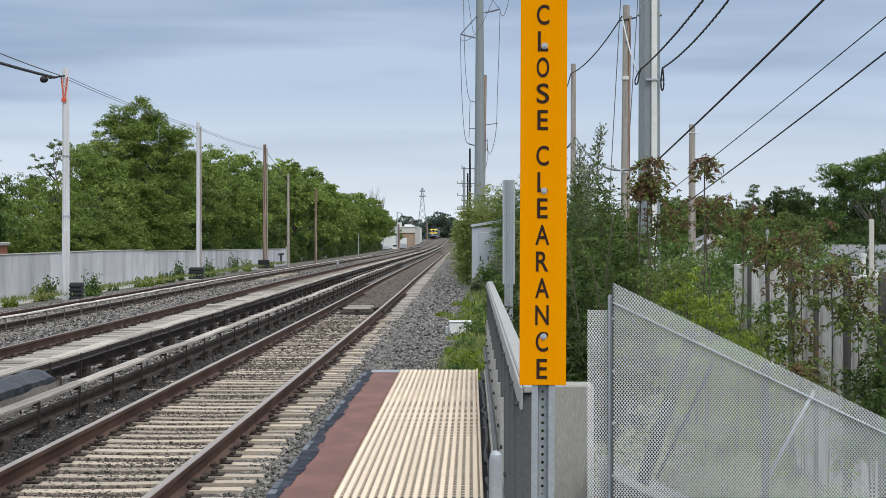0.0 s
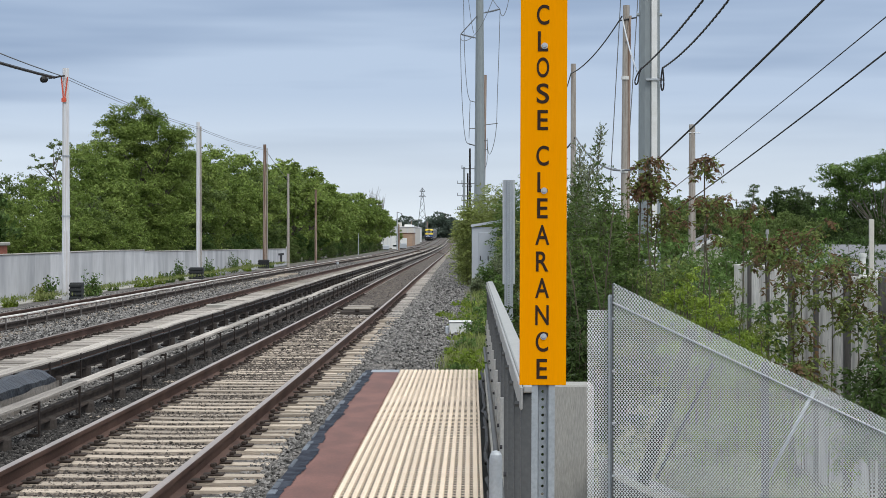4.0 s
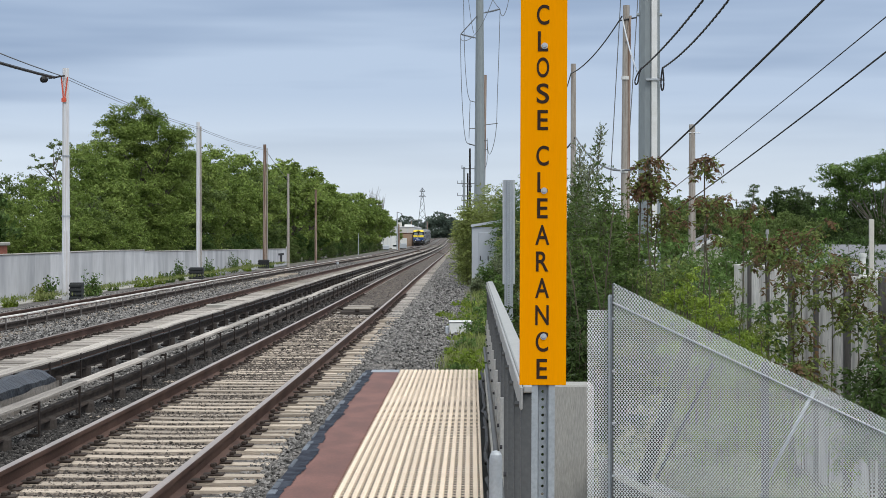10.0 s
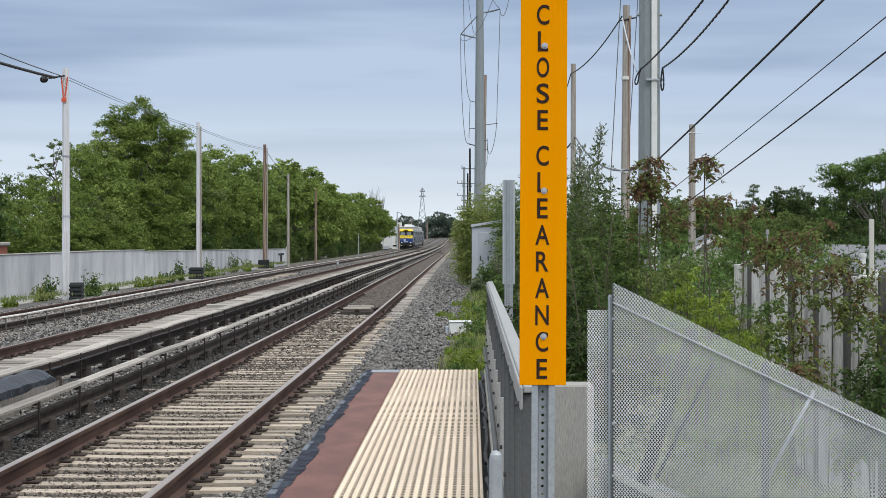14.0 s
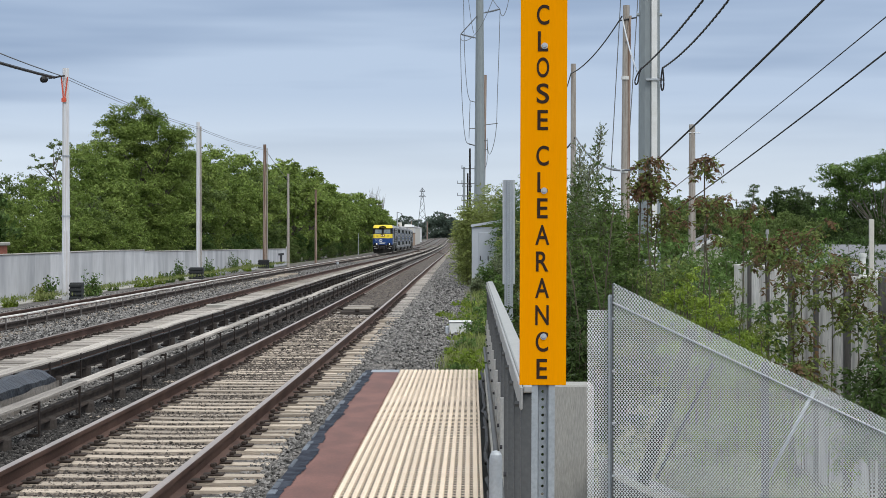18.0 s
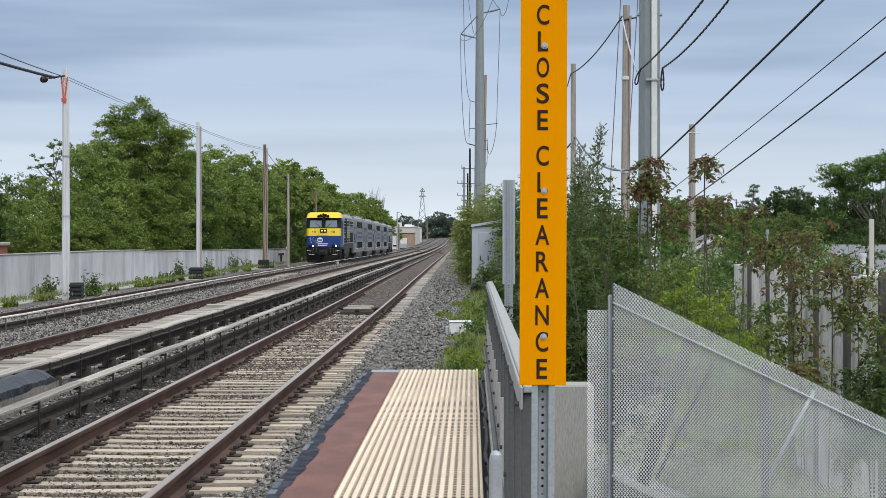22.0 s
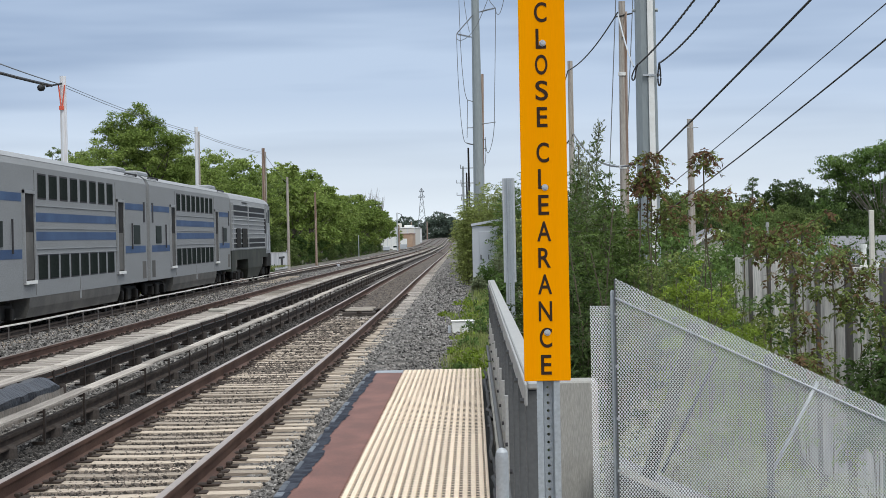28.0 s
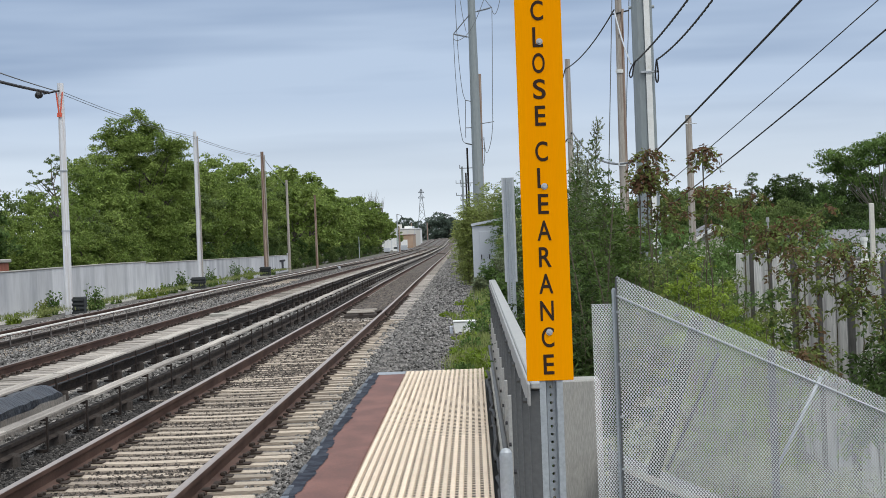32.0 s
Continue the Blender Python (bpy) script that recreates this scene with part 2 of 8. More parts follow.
M_BARK = mat("bark", (0.09, 0.075, 0.058), 0.95, 0, 0.35, 3.0, 30.0, 0.8, 0.02, (0.15, 0.13, 0.105), 0.6, (3, 3, 0.5))
M_LIMB = mat("pale_limb_bark", (0.2, 0.18, 0.15), 0.95, 0, 0.3, 3.0, 30.0, 0.5, 0.01, (0.13, 0.12, 0.1), 0.6)
M_TWIG = mat("green_brown_stem", (0.1, 0.085, 0.055), 0.9, 0, 0.3, 3.0, 40.0, 0.4, 0.005)
L_OAK = leaf_mat("summer_leaf", (0.155, 0.225, 0.05), (0.23, 0.295, 0.08))
L_DARK = leaf_mat("dark_leaf", (0.065, 0.115, 0.032), (0.105, 0.165, 0.045))
# greyed towards blue: the haze of distance is put into this leaf colour
L_FAR = leaf_mat("haze_tinted_leaf", (0.105, 0.14, 0.11), (0.115, 0.15, 0.12))
L_PALE = leaf_mat("pale_dry_weed", (0.3, 0.31, 0.2), (0.23, 0.28, 0.14))
L_BUSH = leaf_mat("fine_bush_leaf", (0.095, 0.165, 0.042), (0.155, 0.23, 0.07))
L_LIME = leaf_mat("bright_leaf", (0.18, 0.26, 0.036), (0.25, 0.32, 0.05))
L_RED = leaf_mat("bronze_leaf", (0.15, 0.082, 0.046), (0.125, 0.115, 0.048))
L_SPIRE = leaf_mat("pale_willow_leaf", (0.22, 0.255, 0.15), (0.15, 0.2, 0.085))
L_OLIVE = leaf_mat("olive_leaf", (0.165, 0.19, 0.055), (0.14, 0.225, 0.06))
L_FINE = leaf_mat("feathery_leaf", (0.066, 0.11, 0.026), (0.122, 0.175, 0.046))
L_MID = leaf_mat("mid_green_leaf", (0.12, 0.17, 0.052), (0.16, 0.215, 0.07))
L_DEEP = leaf_mat("deep_green_leaf", (0.05, 0.082, 0.025), (0.07, 0.105, 0.032))
L_WILLOW = leaf_mat("willow_leaf", (0.24, 0.29, 0.085), (0.28, 0.31, 0.11))
M_CABINET = mat("light_grey_cabinet_paint", (0.55, 0.58, 0.635), 0.5, 0.1, 0.08, 1.5, 30.0, 0.05, 0.002, (0.46, 0.49, 0.54), 0.5)
M_RUBBER = mat("black_louvre", (0.022, 0.026, 0.027), 0.7, 0, 0.3, 3.0, 30.0, 0.2, 0.004)
M_RUBBER_GREY = mat("dark_rubber_sheet", (0.022, 0.025, 0.032), 0.4, 0, 0.4, 2.0, 12.0, 0.8, 0.03, (0.028, 0.028, 0.032), 0.7, spec=0.25)
M_FLAP = mat("dusty_rubber_flap", (0.27, 0.24, 0.21), 0.6, 0, 0.4, 3.0, 14.0, 0.8, 0.03, (0.08, 0.076, 0.072), 0.7, (1, 4, 1))
M_STONE_DARK = mat("dark_stone", (0.04, 0.037, 0.035), 0.9, 0, 0.25, 3.0, 60.0, 0.4, 0.01, island=0.95)
M_FENCE_DARK = mat("dark_fence_board", (0.11, 0.105, 0.1), 0.92, 0, 0.3, 1.2, 24.0, 0.5, 0.008, (0.18, 0.17, 0.16), 0.6, (5, 5, 0.3), piece=0.2)
M_BRICK = mat("red_brick", (0.3, 0.1, 0.06), 0.9, 0, 0.3, 3.0, 30.0, 0.3, 0.01)
M_ROOF = mat("grey_shingle", (0.21, 0.215, 0.23), 0.92, 0, 0.25, 2.0, 30.0, 0.4, 0.01, (0.15, 0.15, 0.16), 0.6, spec=0.2)
M_SIDING = mat("pale_siding", (0.6, 0.58, 0.53), 0.75, 0, 0.1, 1.0, 20.0, 0.1, 0.003, (0.5, 0.48, 0.44), 0.5)
M_TAN = mat("tan_masonry", (0.36, 0.245, 0.17), 0.9, 0, 0.15, 0.4, 8.0, 0.2, 0.01, (0.42, 0.32, 0.24), 0.6)
M_LATTICE = mat("lattice_steel", (0.13, 0.145, 0.16), 0.7, 0.3, 0.15, 0.5, 10.0, 0.1, 0.003)
# train
M_SILVER = mat("brushed_stainless", (0.27, 0.282, 0.292), 0.7, 0.0, 0.18, 0.8, 18.0, 0.08, 0.003, (0.205, 0.214, 0.218), 0.6, (1, 0.4, 2), spec=0.03)
M_SILVER_ROOF = mat("dull_roof_metal", (0.32, 0.335, 0.35), 0.65, 0.2, 0.2, 0.7, 14.0, 0.1, 0.003, (0.21, 0.217, 0.225), 0.6, spec=0.4)
M_BAND_GREY = mat("mid_grey_band", (0.045, 0.048, 0.053), 0.75, 0.0, 0.15, 1.0, 20.0, 0.05, 0.002, spec=0.05)
M_BAND = mat("dark_grey_band", (0.05, 0.05, 0.055), 0.7, 0.0, 0.15, 1.0, 20.0, 0.05, 0.002, spec=0.08)
M_SKIRT = mat("dark_olive_skirt", (0.036, 0.042, 0.036), 0.75, 0.05, 0.25, 0.9, 20.0, 0.15, 0.004, (0.06, 0.06, 0.05), 0.6, spec=0.3)
M_ENDWALL = mat("board_marked_concrete", (0.36, 0.355, 0.33), 0.9, 0, 0.35, 2.0, 45.0, 0.4, 0.004, (0.25, 0.247, 0.232), 0.75, (5, 5, 0.5))
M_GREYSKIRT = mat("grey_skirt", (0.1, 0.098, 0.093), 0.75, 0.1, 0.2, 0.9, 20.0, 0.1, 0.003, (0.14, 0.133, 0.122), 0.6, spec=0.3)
M_BLUE = mat("royal_blue_paint", (0.012, 0.05, 0.2), 0.42, 0, 0.15, 1.2, 25.0, 0.03, 0.001, (0.022, 0.065, 0.21), 0.6, spec=0.35)
M_STRIPE = mat("blue_stripe", (0.05, 0.09, 0.185), 0.55, 0, 0.25, 0.8, 20.0, 0.03, 0.001, (0.065, 0.11, 0.2), 0.6, spec=0.1)
M_YELLOW = mat("yellow_paint", (0.77, 0.58, 0.02), 0.45, 0, 0.12, 1.5, 25.0, 0.03, 0.001, (0.68, 0.51, 0.03), 0.5)
M_UNDER = mat("black_underframe", (0.012, 0.012, 0.012), 0.8, 0, 0.4, 2.0, 30.0, 0.3, 0.006, (0.03, 0.025, 0.02), 0.5, spec=0.2)
M_PANE = mat("glossy_coach_glass", (0.024, 0.03, 0.028), 0.5, 0, 0.3, 1.0, 10.0, 0, 0, spec=0.0)
M_GLASS = mat("tinted_glass", (0.026, 0.034, 0.033), 0.4, 0, 0.3, 1.0, 10.0, 0, 0, spec=0.01)
M_WINDSHIELD = mat("windshield_glass", (0.16, 0.2, 0.22), 0.05, 0, 0.1, 1.0, 10.0, 0, 0)
M_WHEEL = mat("wheel_steel", (0.09, 0.075, 0.065), 0.6, 0.5, 0.3, 4.0, 40.0, 0.2, 0.004)
M_HEAD = lamp_mat("lit_headlight", (1.0, 0.7, 0.42), 1.3)
M_DITCH = lamp_mat("lit_ditch_light", (1.0, 0.93, 0.82), 2.5)


# ---- mesh tools ----
class Mesh:
    """Collects vertices and faces for one mesh."""

    def __init__(self):
        self.v, self.f = [], []

    def add(self, vs, fs):
        k = len(self.v)
        self.v.extend(tuple(p) for p in vs)
        self.f.extend(tuple(i + k for i in q) for q in fs)
        return self

    def box(self, x0, x1, y0, y1, z0, z1):
        return self.add([(x0, y0, z0), (x1, y0, z0), (x1, y1, z0), (x0, y1, z0), (x0, y0, z1), (x1, y0, z1), (x1, y1, z1), (x0, y1, z1)],
                        [(0, 3, 2, 1), (4, 5, 6, 7), (0, 1, 5, 4), (1, 2, 6, 5), (2, 3, 7, 6), (3, 0, 4, 7)])

    def soft(self, x0, x1, y0, y1, z0, z1, c=0.01):
        """A box with bevelled edges."""
        bm = bmesh.new()
        for x, dx in ((x0, c), (x1, -c)):
            for y, dy in ((y0, c), (y1, -c)):
                for z, dz in ((z0, c), (z1, -c)):
                    bm.verts.new((x, y + dy, z + dz)), bm.verts.new((x + dx, y, z + dz)), bm.verts.new((x + dx, y + dy, z))
        bmesh.ops.convex_hull(bm, input=bm.verts)
        bm.verts.index_update()
        self.add([v.co[:] for v in bm.verts], [[v.index for v in f.verts] for f in bm.faces])
        bm.free()
        return self

    def tube(self, a, b, r0, r1=None, n=8, caps=True):
        a, b = Vector(a), Vector(b)
        r1 = r0 if r1 is None else r1
        q = (b - a).to_track_quat("Z", "Y")
        ring = [Vector((math.cos(2 * math.pi * i / n), math.sin(2 * math.pi * i / n), 0)) for i in range(n)]
        vs = [a + q @ (p * r0) for p in ring] + [b + q @ (p * r1) for p in ring]
        fs = [(i, (i + 1) % n, n + (i + 1) % n, n + i) for i in range(n)]
        if caps:
            fs += [tuple(range(n))[::-1], tuple(range(n, 2 * n))]
        return self.add(vs, fs)

    def line(self, pts, r, n=5):
        """One unbroken tube through all the points."""
        pts = [Vector(p) for p in pts]
        vs, k = [], len(pts)
        for i, p in enumerate(pts):
            q = (pts[min(i + 1, k - 1)] - pts[max(i - 1, 0)]).to_track_quat("Z", "Y")
            vs += [p + q @ Vector((math.cos(2 * math.pi * j / n) * r, math.sin(2 * math.pi * j / n) * r, 0)) for j in range(n)]
        fs = [(i * n + j, i * n + (j + 1) % n, (i + 1) * n + (j + 1) % n, (i + 1) * n + j) for i in range(k - 1) for j in range(n)]
        return self.add(vs, fs + [tuple(range(n))[::-1], tuple(range((k - 1) * n, k * n))])

    def prism(self, outline, y0, y1, caps=True):
        """An outline of (x, z) pushed from y0 to y1."""
        n = len(outline)
        vs = [(x, y0, z) for x, z in outline] + [(x, y1, z) for x, z in outline]
        fs = [(i, n + i, n + (i + 1) % n, (i + 1) % n) for i in range(n)]
        if caps:
            fs += [tuple(range(n)), tuple(range(n, 2 * n))[::-1]]
        return self.add(vs, fs)

    def sweep(self, outline, path, caps=True):
        """An outline of (x, z) carried along stations (x, y, z)."""
        n, k = len(outline), len(path)
        vs = [(px + x, py, pz + z) for px, py, pz in path for x, z in outline]
        fs = [(j * n + i, (j + 1) * n + i, (j + 1) * n + (i + 1) % n, j * n + (i + 1) % n) for j in range(k - 1) for i in range(n)]
        if caps:
            fs += [tuple(range(n)), tuple(range((k - 1) * n, k * n))[::-1]]
        return self.add(vs, fs)

    def data(self, name, material, smooth=False):
        me = bpy.data.meshes.new(name)
        me.from_pydata(self.v, [], self.f)
        me.materials.append(material)
        if smooth:
            me.polygons.foreach_set("use_smooth", [True] * len(me.polygons))
        me.update()
        return me


def part(name, mesh, material, parent=None, label="", smooth=False, at=None):
    """Links a Mesh (or ready mesh data) as one object under its thing."""
    me = mesh.data(name, material, smooth) if isinstance(mesh, Mesh) else mesh
    ob = new(name, me)
    if parent is not None:
        ob.parent = parent
    if at is not None:
        ob.matrix_basis = at
    if label:
        ob["label"] = label
    return ob


def thing(name, label, category, group="", kind="", at=None):
    ob = new(name)
    ob.empty_display_size = 0.2
    if at is not None:
        ob.matrix_basis = at
    return tagged(ob, label, category, group, kind)


def stations(y0, y1, x, z, step=12.0):
    n = max(2, int((y1 - y0) / step) + 1)
    return [(x + shift(y), y, z + sag(y)) for y in np.linspace(y0, y1, n).tolist()]


# ---- ground ----
def ground_height(x, y):
    """The trackbed is level; it falls to a low verge by the wall and to lower land beside the fence."""
    b = x - shift(y)
    if b < -10.6:
        return -0.56 if b > -18 else max(-0.56 - (-18 - b) * 0.15, -1.6)
    if b > 1.2:
        return max(-0.3 - (b - 1.2) * 0.75, -2.0)
    return -0.26


def build_ground():
    xs = [-3000, -900, -300, -120, -60, -30, -22, -18, -16.5, -15.5, -14.6, -12.5, -10.7, -10, -7.5, -5, -3, -1.5, -0.3, 0.6, 1.2, 2, 3, 4, 6, 12, 30, 80, 250, 900, 3000]
    ys = [-400, -200, -100, -50, -20, -5, 0, 5, 10, 15, 20, 25, 30, 35, 40, 50, 60, 70, 80, 90, 100, 120, 140, 170, 200, 250, 300, 400, 500, 650, 800, 1000, 1200, 1600, 2400, 4000]
    g = Mesh()
    vs = [(x + (shift(y) if abs(x) < 100 else 0), y, ground_height(x + shift(y), y) + (sag(y) if abs(x) < 100 else -0.4)) for y in ys for x in xs]
    n = len(xs)
    g.add(vs, [(j * n + i, j * n + i + 1, (j + 1) * n + i + 1, (j + 1) * n + i) for j in range(len(ys) - 1) for i in range(n - 1)])
    tagged(part("ground", g, M_EARTH), "brown earth with patchy weeds beside the railway", "ground", kind="structure")
    # the bed of crushed stone lies on the earth, with low shoulders between the tracks
    b = Mesh()
    prof = [(-16.5, -0.54), (-15.4, -0.47), (-14.5, -0.4), (-14.1, -0.36), (-13.9, -0.36), (-11.0, -0.36), (-10.4, -0.25), (-9.4, -0.19), (-8.9, -0.2), (-6.0, -0.2), (-5.5, -0.22), (-4.9, -0.19), (-4.7, -0.165), (-4.04, -0.165), (-4.0, -0.2), (-1.7, -0.2),
            (-1.3, -0.22), (-0.6, -0.22), (0.35, -0.24), (0.7, -0.5)]
    ys2 = list(np.arange(-200, 120, 4.0)) + list(np.arange(120, 1240, 20.0))
    k = len(prof)
    b.add([(x + shift(y), y, z + sag(y)) for y in ys2 for x, z in prof],
          [(j * k + i, j * k + i + 1, (j + 1) * k + i + 1, (j + 1) * k + i) for j in range(len(ys2) - 1) for i in range(k - 1)])
    tagged(part("ballast_bed", b, M_BALLAST), "grey crushed-stone ballast bed under the tracks", "ballast", kind="structure")


build_ground()


def stones(name, material, rects, count, size, label, seed, tops):
    """Loose broken stones strewn over rectangles (x0, x1, y0, y1), with density falling off with distance."""
    r = np.random.RandomState(seed)
    base = np.array([(1, 0, 0), (-1, 0.1, 0), (0, .9, .1), (.1, -.9, 0), (0, 0, .8), (0.1, .1, -.8)])
    faces = [(0, 2, 4), (2, 1, 4), (1, 3, 4), (3, 0, 4), (2, 0, 5), (1, 2, 5), (3, 1, 5), (0, 3, 5)]
    area = [(x1 - x0) * math.log(y1 / y0) for x0, x1, y0, y1 in rects]
    vs, fs = [], []
    for (x0, x1, y0, y1), a in zip(rects, area):
        n = int(count * a / sum(area))
        x = r.uniform(x0, x1, n)
        y = y0 * (y1 / y0) ** r.uniform(0, 1, n)
        s = size * r.uniform(0.6, 1.35, n) * np.clip(y / 26.0, 1.0, 1.9)
        for i in range(n):
            q = Euler(r.uniform(0, 6.28, 3)).to_matrix()
            k = len(vs)
            c = (x[i] + shift(y[i]), y[i], tops(x[i]) + s[i] * 0.12 + sag(y[i]))
            for p in base * r.uniform(0.6, 1.15, (6, 3)) * s[i] * 0.46:
                w = q @ Vector(p)
                vs.append((c[0] + w.x, c[1] + w.y, c[2] + w.z * 0.8))
            fs.extend((k + a, k + b, k + c2) for a, b, c2 in faces)
    m = Mesh()
    m.v, m.f = vs, fs
    tagged(part(name, m, material), label, "stones", kind="stuff")


def bed_top(x):
    return -0.33 if x < -10.6 else (-0.19 if x < -8.3 else -0.215)


stones("ballast_stones", M_STONE, [(-1.9, -0.1, 13.0, 190.0), (-10.7, -8.3, 34.0, 190.0), (-14.1, -10.75, 46.0, 150.0), (-2.2, -1.88, 52.0, 190.0)], 42000, 0.05, "loose grey broken ballast stones beside the rails", 3, bed_top)
stones("crib_stones", M_STONE_BROWN, [(-3.85, -2.5, 13.5, 60.0), (-3.85, -2.5, 13.5, 36.0), (-3.8, -2.55, 58.0, 130.0)], 22000, 0.055, "dusty brown ballast stones between the ties", 4, lambda x: -0.202)
stones("shoulder_stones", M_STONE, [(-2.08, -1.72, 12.5, 55.0)], 4200, 0.05, "pale grey ballast stones along the ends of the ties", 14, lambda x: -0.2)
stones("mid_trough_stones", M_STONE, [(-6.6, -4.72, 16.0, 80.0)], 9000, 0.06, "grey ballast stones between the third rails", 15, lambda x: -0.17 if x > -4.8 else -0.21)
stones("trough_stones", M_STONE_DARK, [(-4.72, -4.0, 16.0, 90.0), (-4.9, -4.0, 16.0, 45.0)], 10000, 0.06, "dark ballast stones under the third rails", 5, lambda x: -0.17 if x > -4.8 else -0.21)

fill = Mesh().sweep([(-0.66, -0.2), (-0.62, -0.168), (0.62, -0.168), (0.66, -0.2)], stations(58.0, 1220, -3.19, 0, 6))
tagged(part("crib_fill", fill, M_CRIB), "brown fouled ballast filling the space between the rails", "ballast", kind="structure")

# ---- tracks ----
RAIL = [(-0.037, 0), (-0.03, 0.004), (0.03, 0.004), (0.037, 0), (0.037, -0.035), (0.012, -0.05), (0.01, -0.14), (0.075, -0.165), (0.075, -0.178), (-0.075, -0.178), (-0.075, -0.165), (-0.01, -0.14),
        (-0.012, -0.05), (-0.037, -0.035)]
HEAD = [(-0.03, 0.0045), (0.03, 0.0045), (0.034, 0.001), (0.03, 0.0065), (-0.03, 0.0065), (-0.034, 0.001)]


def build_track(label, c, z, shiny):
    t = thing("railway_track", label, "railway track", "running tracks", at=pose(c, 0, z))
    for side in (-0.7525, 0.7525):
        rail = part("rail", Mesh().sweep(RAIL, stations(-190, 1230, side, 0, 9)), M_RAIL, t)
        part("rail_head", Mesh().sweep(HEAD, stations(-190, 1230, side, 0, 9)), M_RAILHEAD if shiny else M_RAILHEAD_DULL, rail, "worn steel running surface")
    return t


TRACK_NEAR = build_track("rusty steel rails on pale weathered ties in ballast", -3.19, 0.0, True)
TRACK_MID = build_track("brown steel rails on weathered ties behind the third rails", -7.45, 0.0, False)
TRACK_FAR = build_track("rusty rails of the far track along the concrete wall", -12.0, -0.14, False)


def build_third_rail(x, z, y0, label, half=0.09, plank=False, post=0.018, low=-0.36, phase=0.4, iron=None, cover=None):
    """A power rail under a bleached wooden cover board that iron brackets hold up on its near side."""
    t = thing("third_rail", label, "third rail", "third rails", at=pose(x, 0, z))
    part("power_rail", Mesh().sweep([(-0.04, 0.0), (0.04, 0.0), (0.036, -0.035), (0.012, -0.045), (0.012, -0.1), (0.065, -0.115), (0.065, -0.13), (-0.065, -0.13), (-0.012, -0.1), (-0.012, -0.045), (-0.036, -0.035)],
                                    stations(y0, 1200, 0.0, -0.13, 8)), M_RUST, t)
    board = [(-half, 0), (-half + 0.004, 0.024), (half - 0.004, 0.024), (half, 0)]
    y = y0
    r = random.Random(int(100 * abs(x)))
    while y < 240:
        ln = r.uniform(4.4, 5.2)
        a, b, c, d = r.uniform(-0.012, 0.012) + sag(y), r.uniform(-0.012, 0.012) + sag(y + ln), r.uniform(-0.018, 0.018), r.uniform(-0.018, 0.018)
        e = min(y + ln - 0.015, 240)
        h = (y + e) / 2
        ob = part("cover_board", Mesh().sweep(board, [(c + shift(y), y, a), ((c + d) / 2 + shift(h), h, r.uniform(-0.008, 0.012) + sag(h)), (d + shift(e), e, b)]), cover or M_BOARD, t)
        if plank:
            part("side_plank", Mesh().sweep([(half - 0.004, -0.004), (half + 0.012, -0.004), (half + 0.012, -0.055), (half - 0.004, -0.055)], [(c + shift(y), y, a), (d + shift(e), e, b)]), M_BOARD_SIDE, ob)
            part("lip", Mesh().sweep([(half, -0.075), (half + 0.02, -0.075), (half + 0.02, -0.088), (half, -0.088)], [(c + shift(y), y, a), (d + shift(e), e, b)]), M_GALV_DARK, ob)
        y += ln
    part("far_cover_run", Mesh().sweep(board, stations(240, 1200, 0, 0, 12)), M_BOARD, t)
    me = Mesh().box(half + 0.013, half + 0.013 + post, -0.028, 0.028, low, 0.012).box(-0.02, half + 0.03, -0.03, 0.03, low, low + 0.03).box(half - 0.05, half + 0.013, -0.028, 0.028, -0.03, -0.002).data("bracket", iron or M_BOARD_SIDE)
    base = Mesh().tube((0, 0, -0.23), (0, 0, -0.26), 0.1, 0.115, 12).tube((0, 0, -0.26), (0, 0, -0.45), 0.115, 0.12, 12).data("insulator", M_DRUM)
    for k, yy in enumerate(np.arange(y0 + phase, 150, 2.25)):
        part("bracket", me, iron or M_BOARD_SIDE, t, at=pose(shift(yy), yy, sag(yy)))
        if yy < 100:
            part("insulator", base, M_DRUM, t, at=pose(shift(yy), yy + 0.9, 0))
    return t


def build_crossover(x0, x1, y0, y1):
    """A pair of bright rails that leads from one track over to the next."""
    t = thing("crossover", "worn rails crossing over between two tracks", "railway track", "crossovers")
    for side in (-0.75, 0.75):
        path = []
        for k in range(15):
            s = k / 14
            y = y0 + (y1 - y0) * s
            path.append((x0 + (x1 - x0) * s * s * (3 - 2 * s) + side + shift(y), y, 0.012 + sag(y)))
        part("rail", Mesh().sweep([(-0.035, 0), (0.035, 0), (0.035, -0.16), (-0.035, -0.16)], path), M_RAILHEAD, t)


build_crossover(-3.19, -7.45, 300, 380)
build_crossover(-7.45, -12.0, 400, 480)
build_crossover(-12.0, -7.45, 520, 600)
build_third_rail(-4.66, 0.205, 10.0, "third rail under a narrow bleached cover board beside the near track", 0.085)
build_third_rail(-5.95, 0.2, 10.0, "third rail under a bleached wooden cover board beside the middle track", 0.11, True)
build_third_rail(-10.55, 0.11, 20.0, "third rail under a thin bleached cover board on thin posts", 0.06, post=0.02, low=-0.42, phase=1.525, iron=M_POST_IRON, cover=M_BOARD_PALE)


# ---- walkway at the platform end ----
WALK_END = 29.3


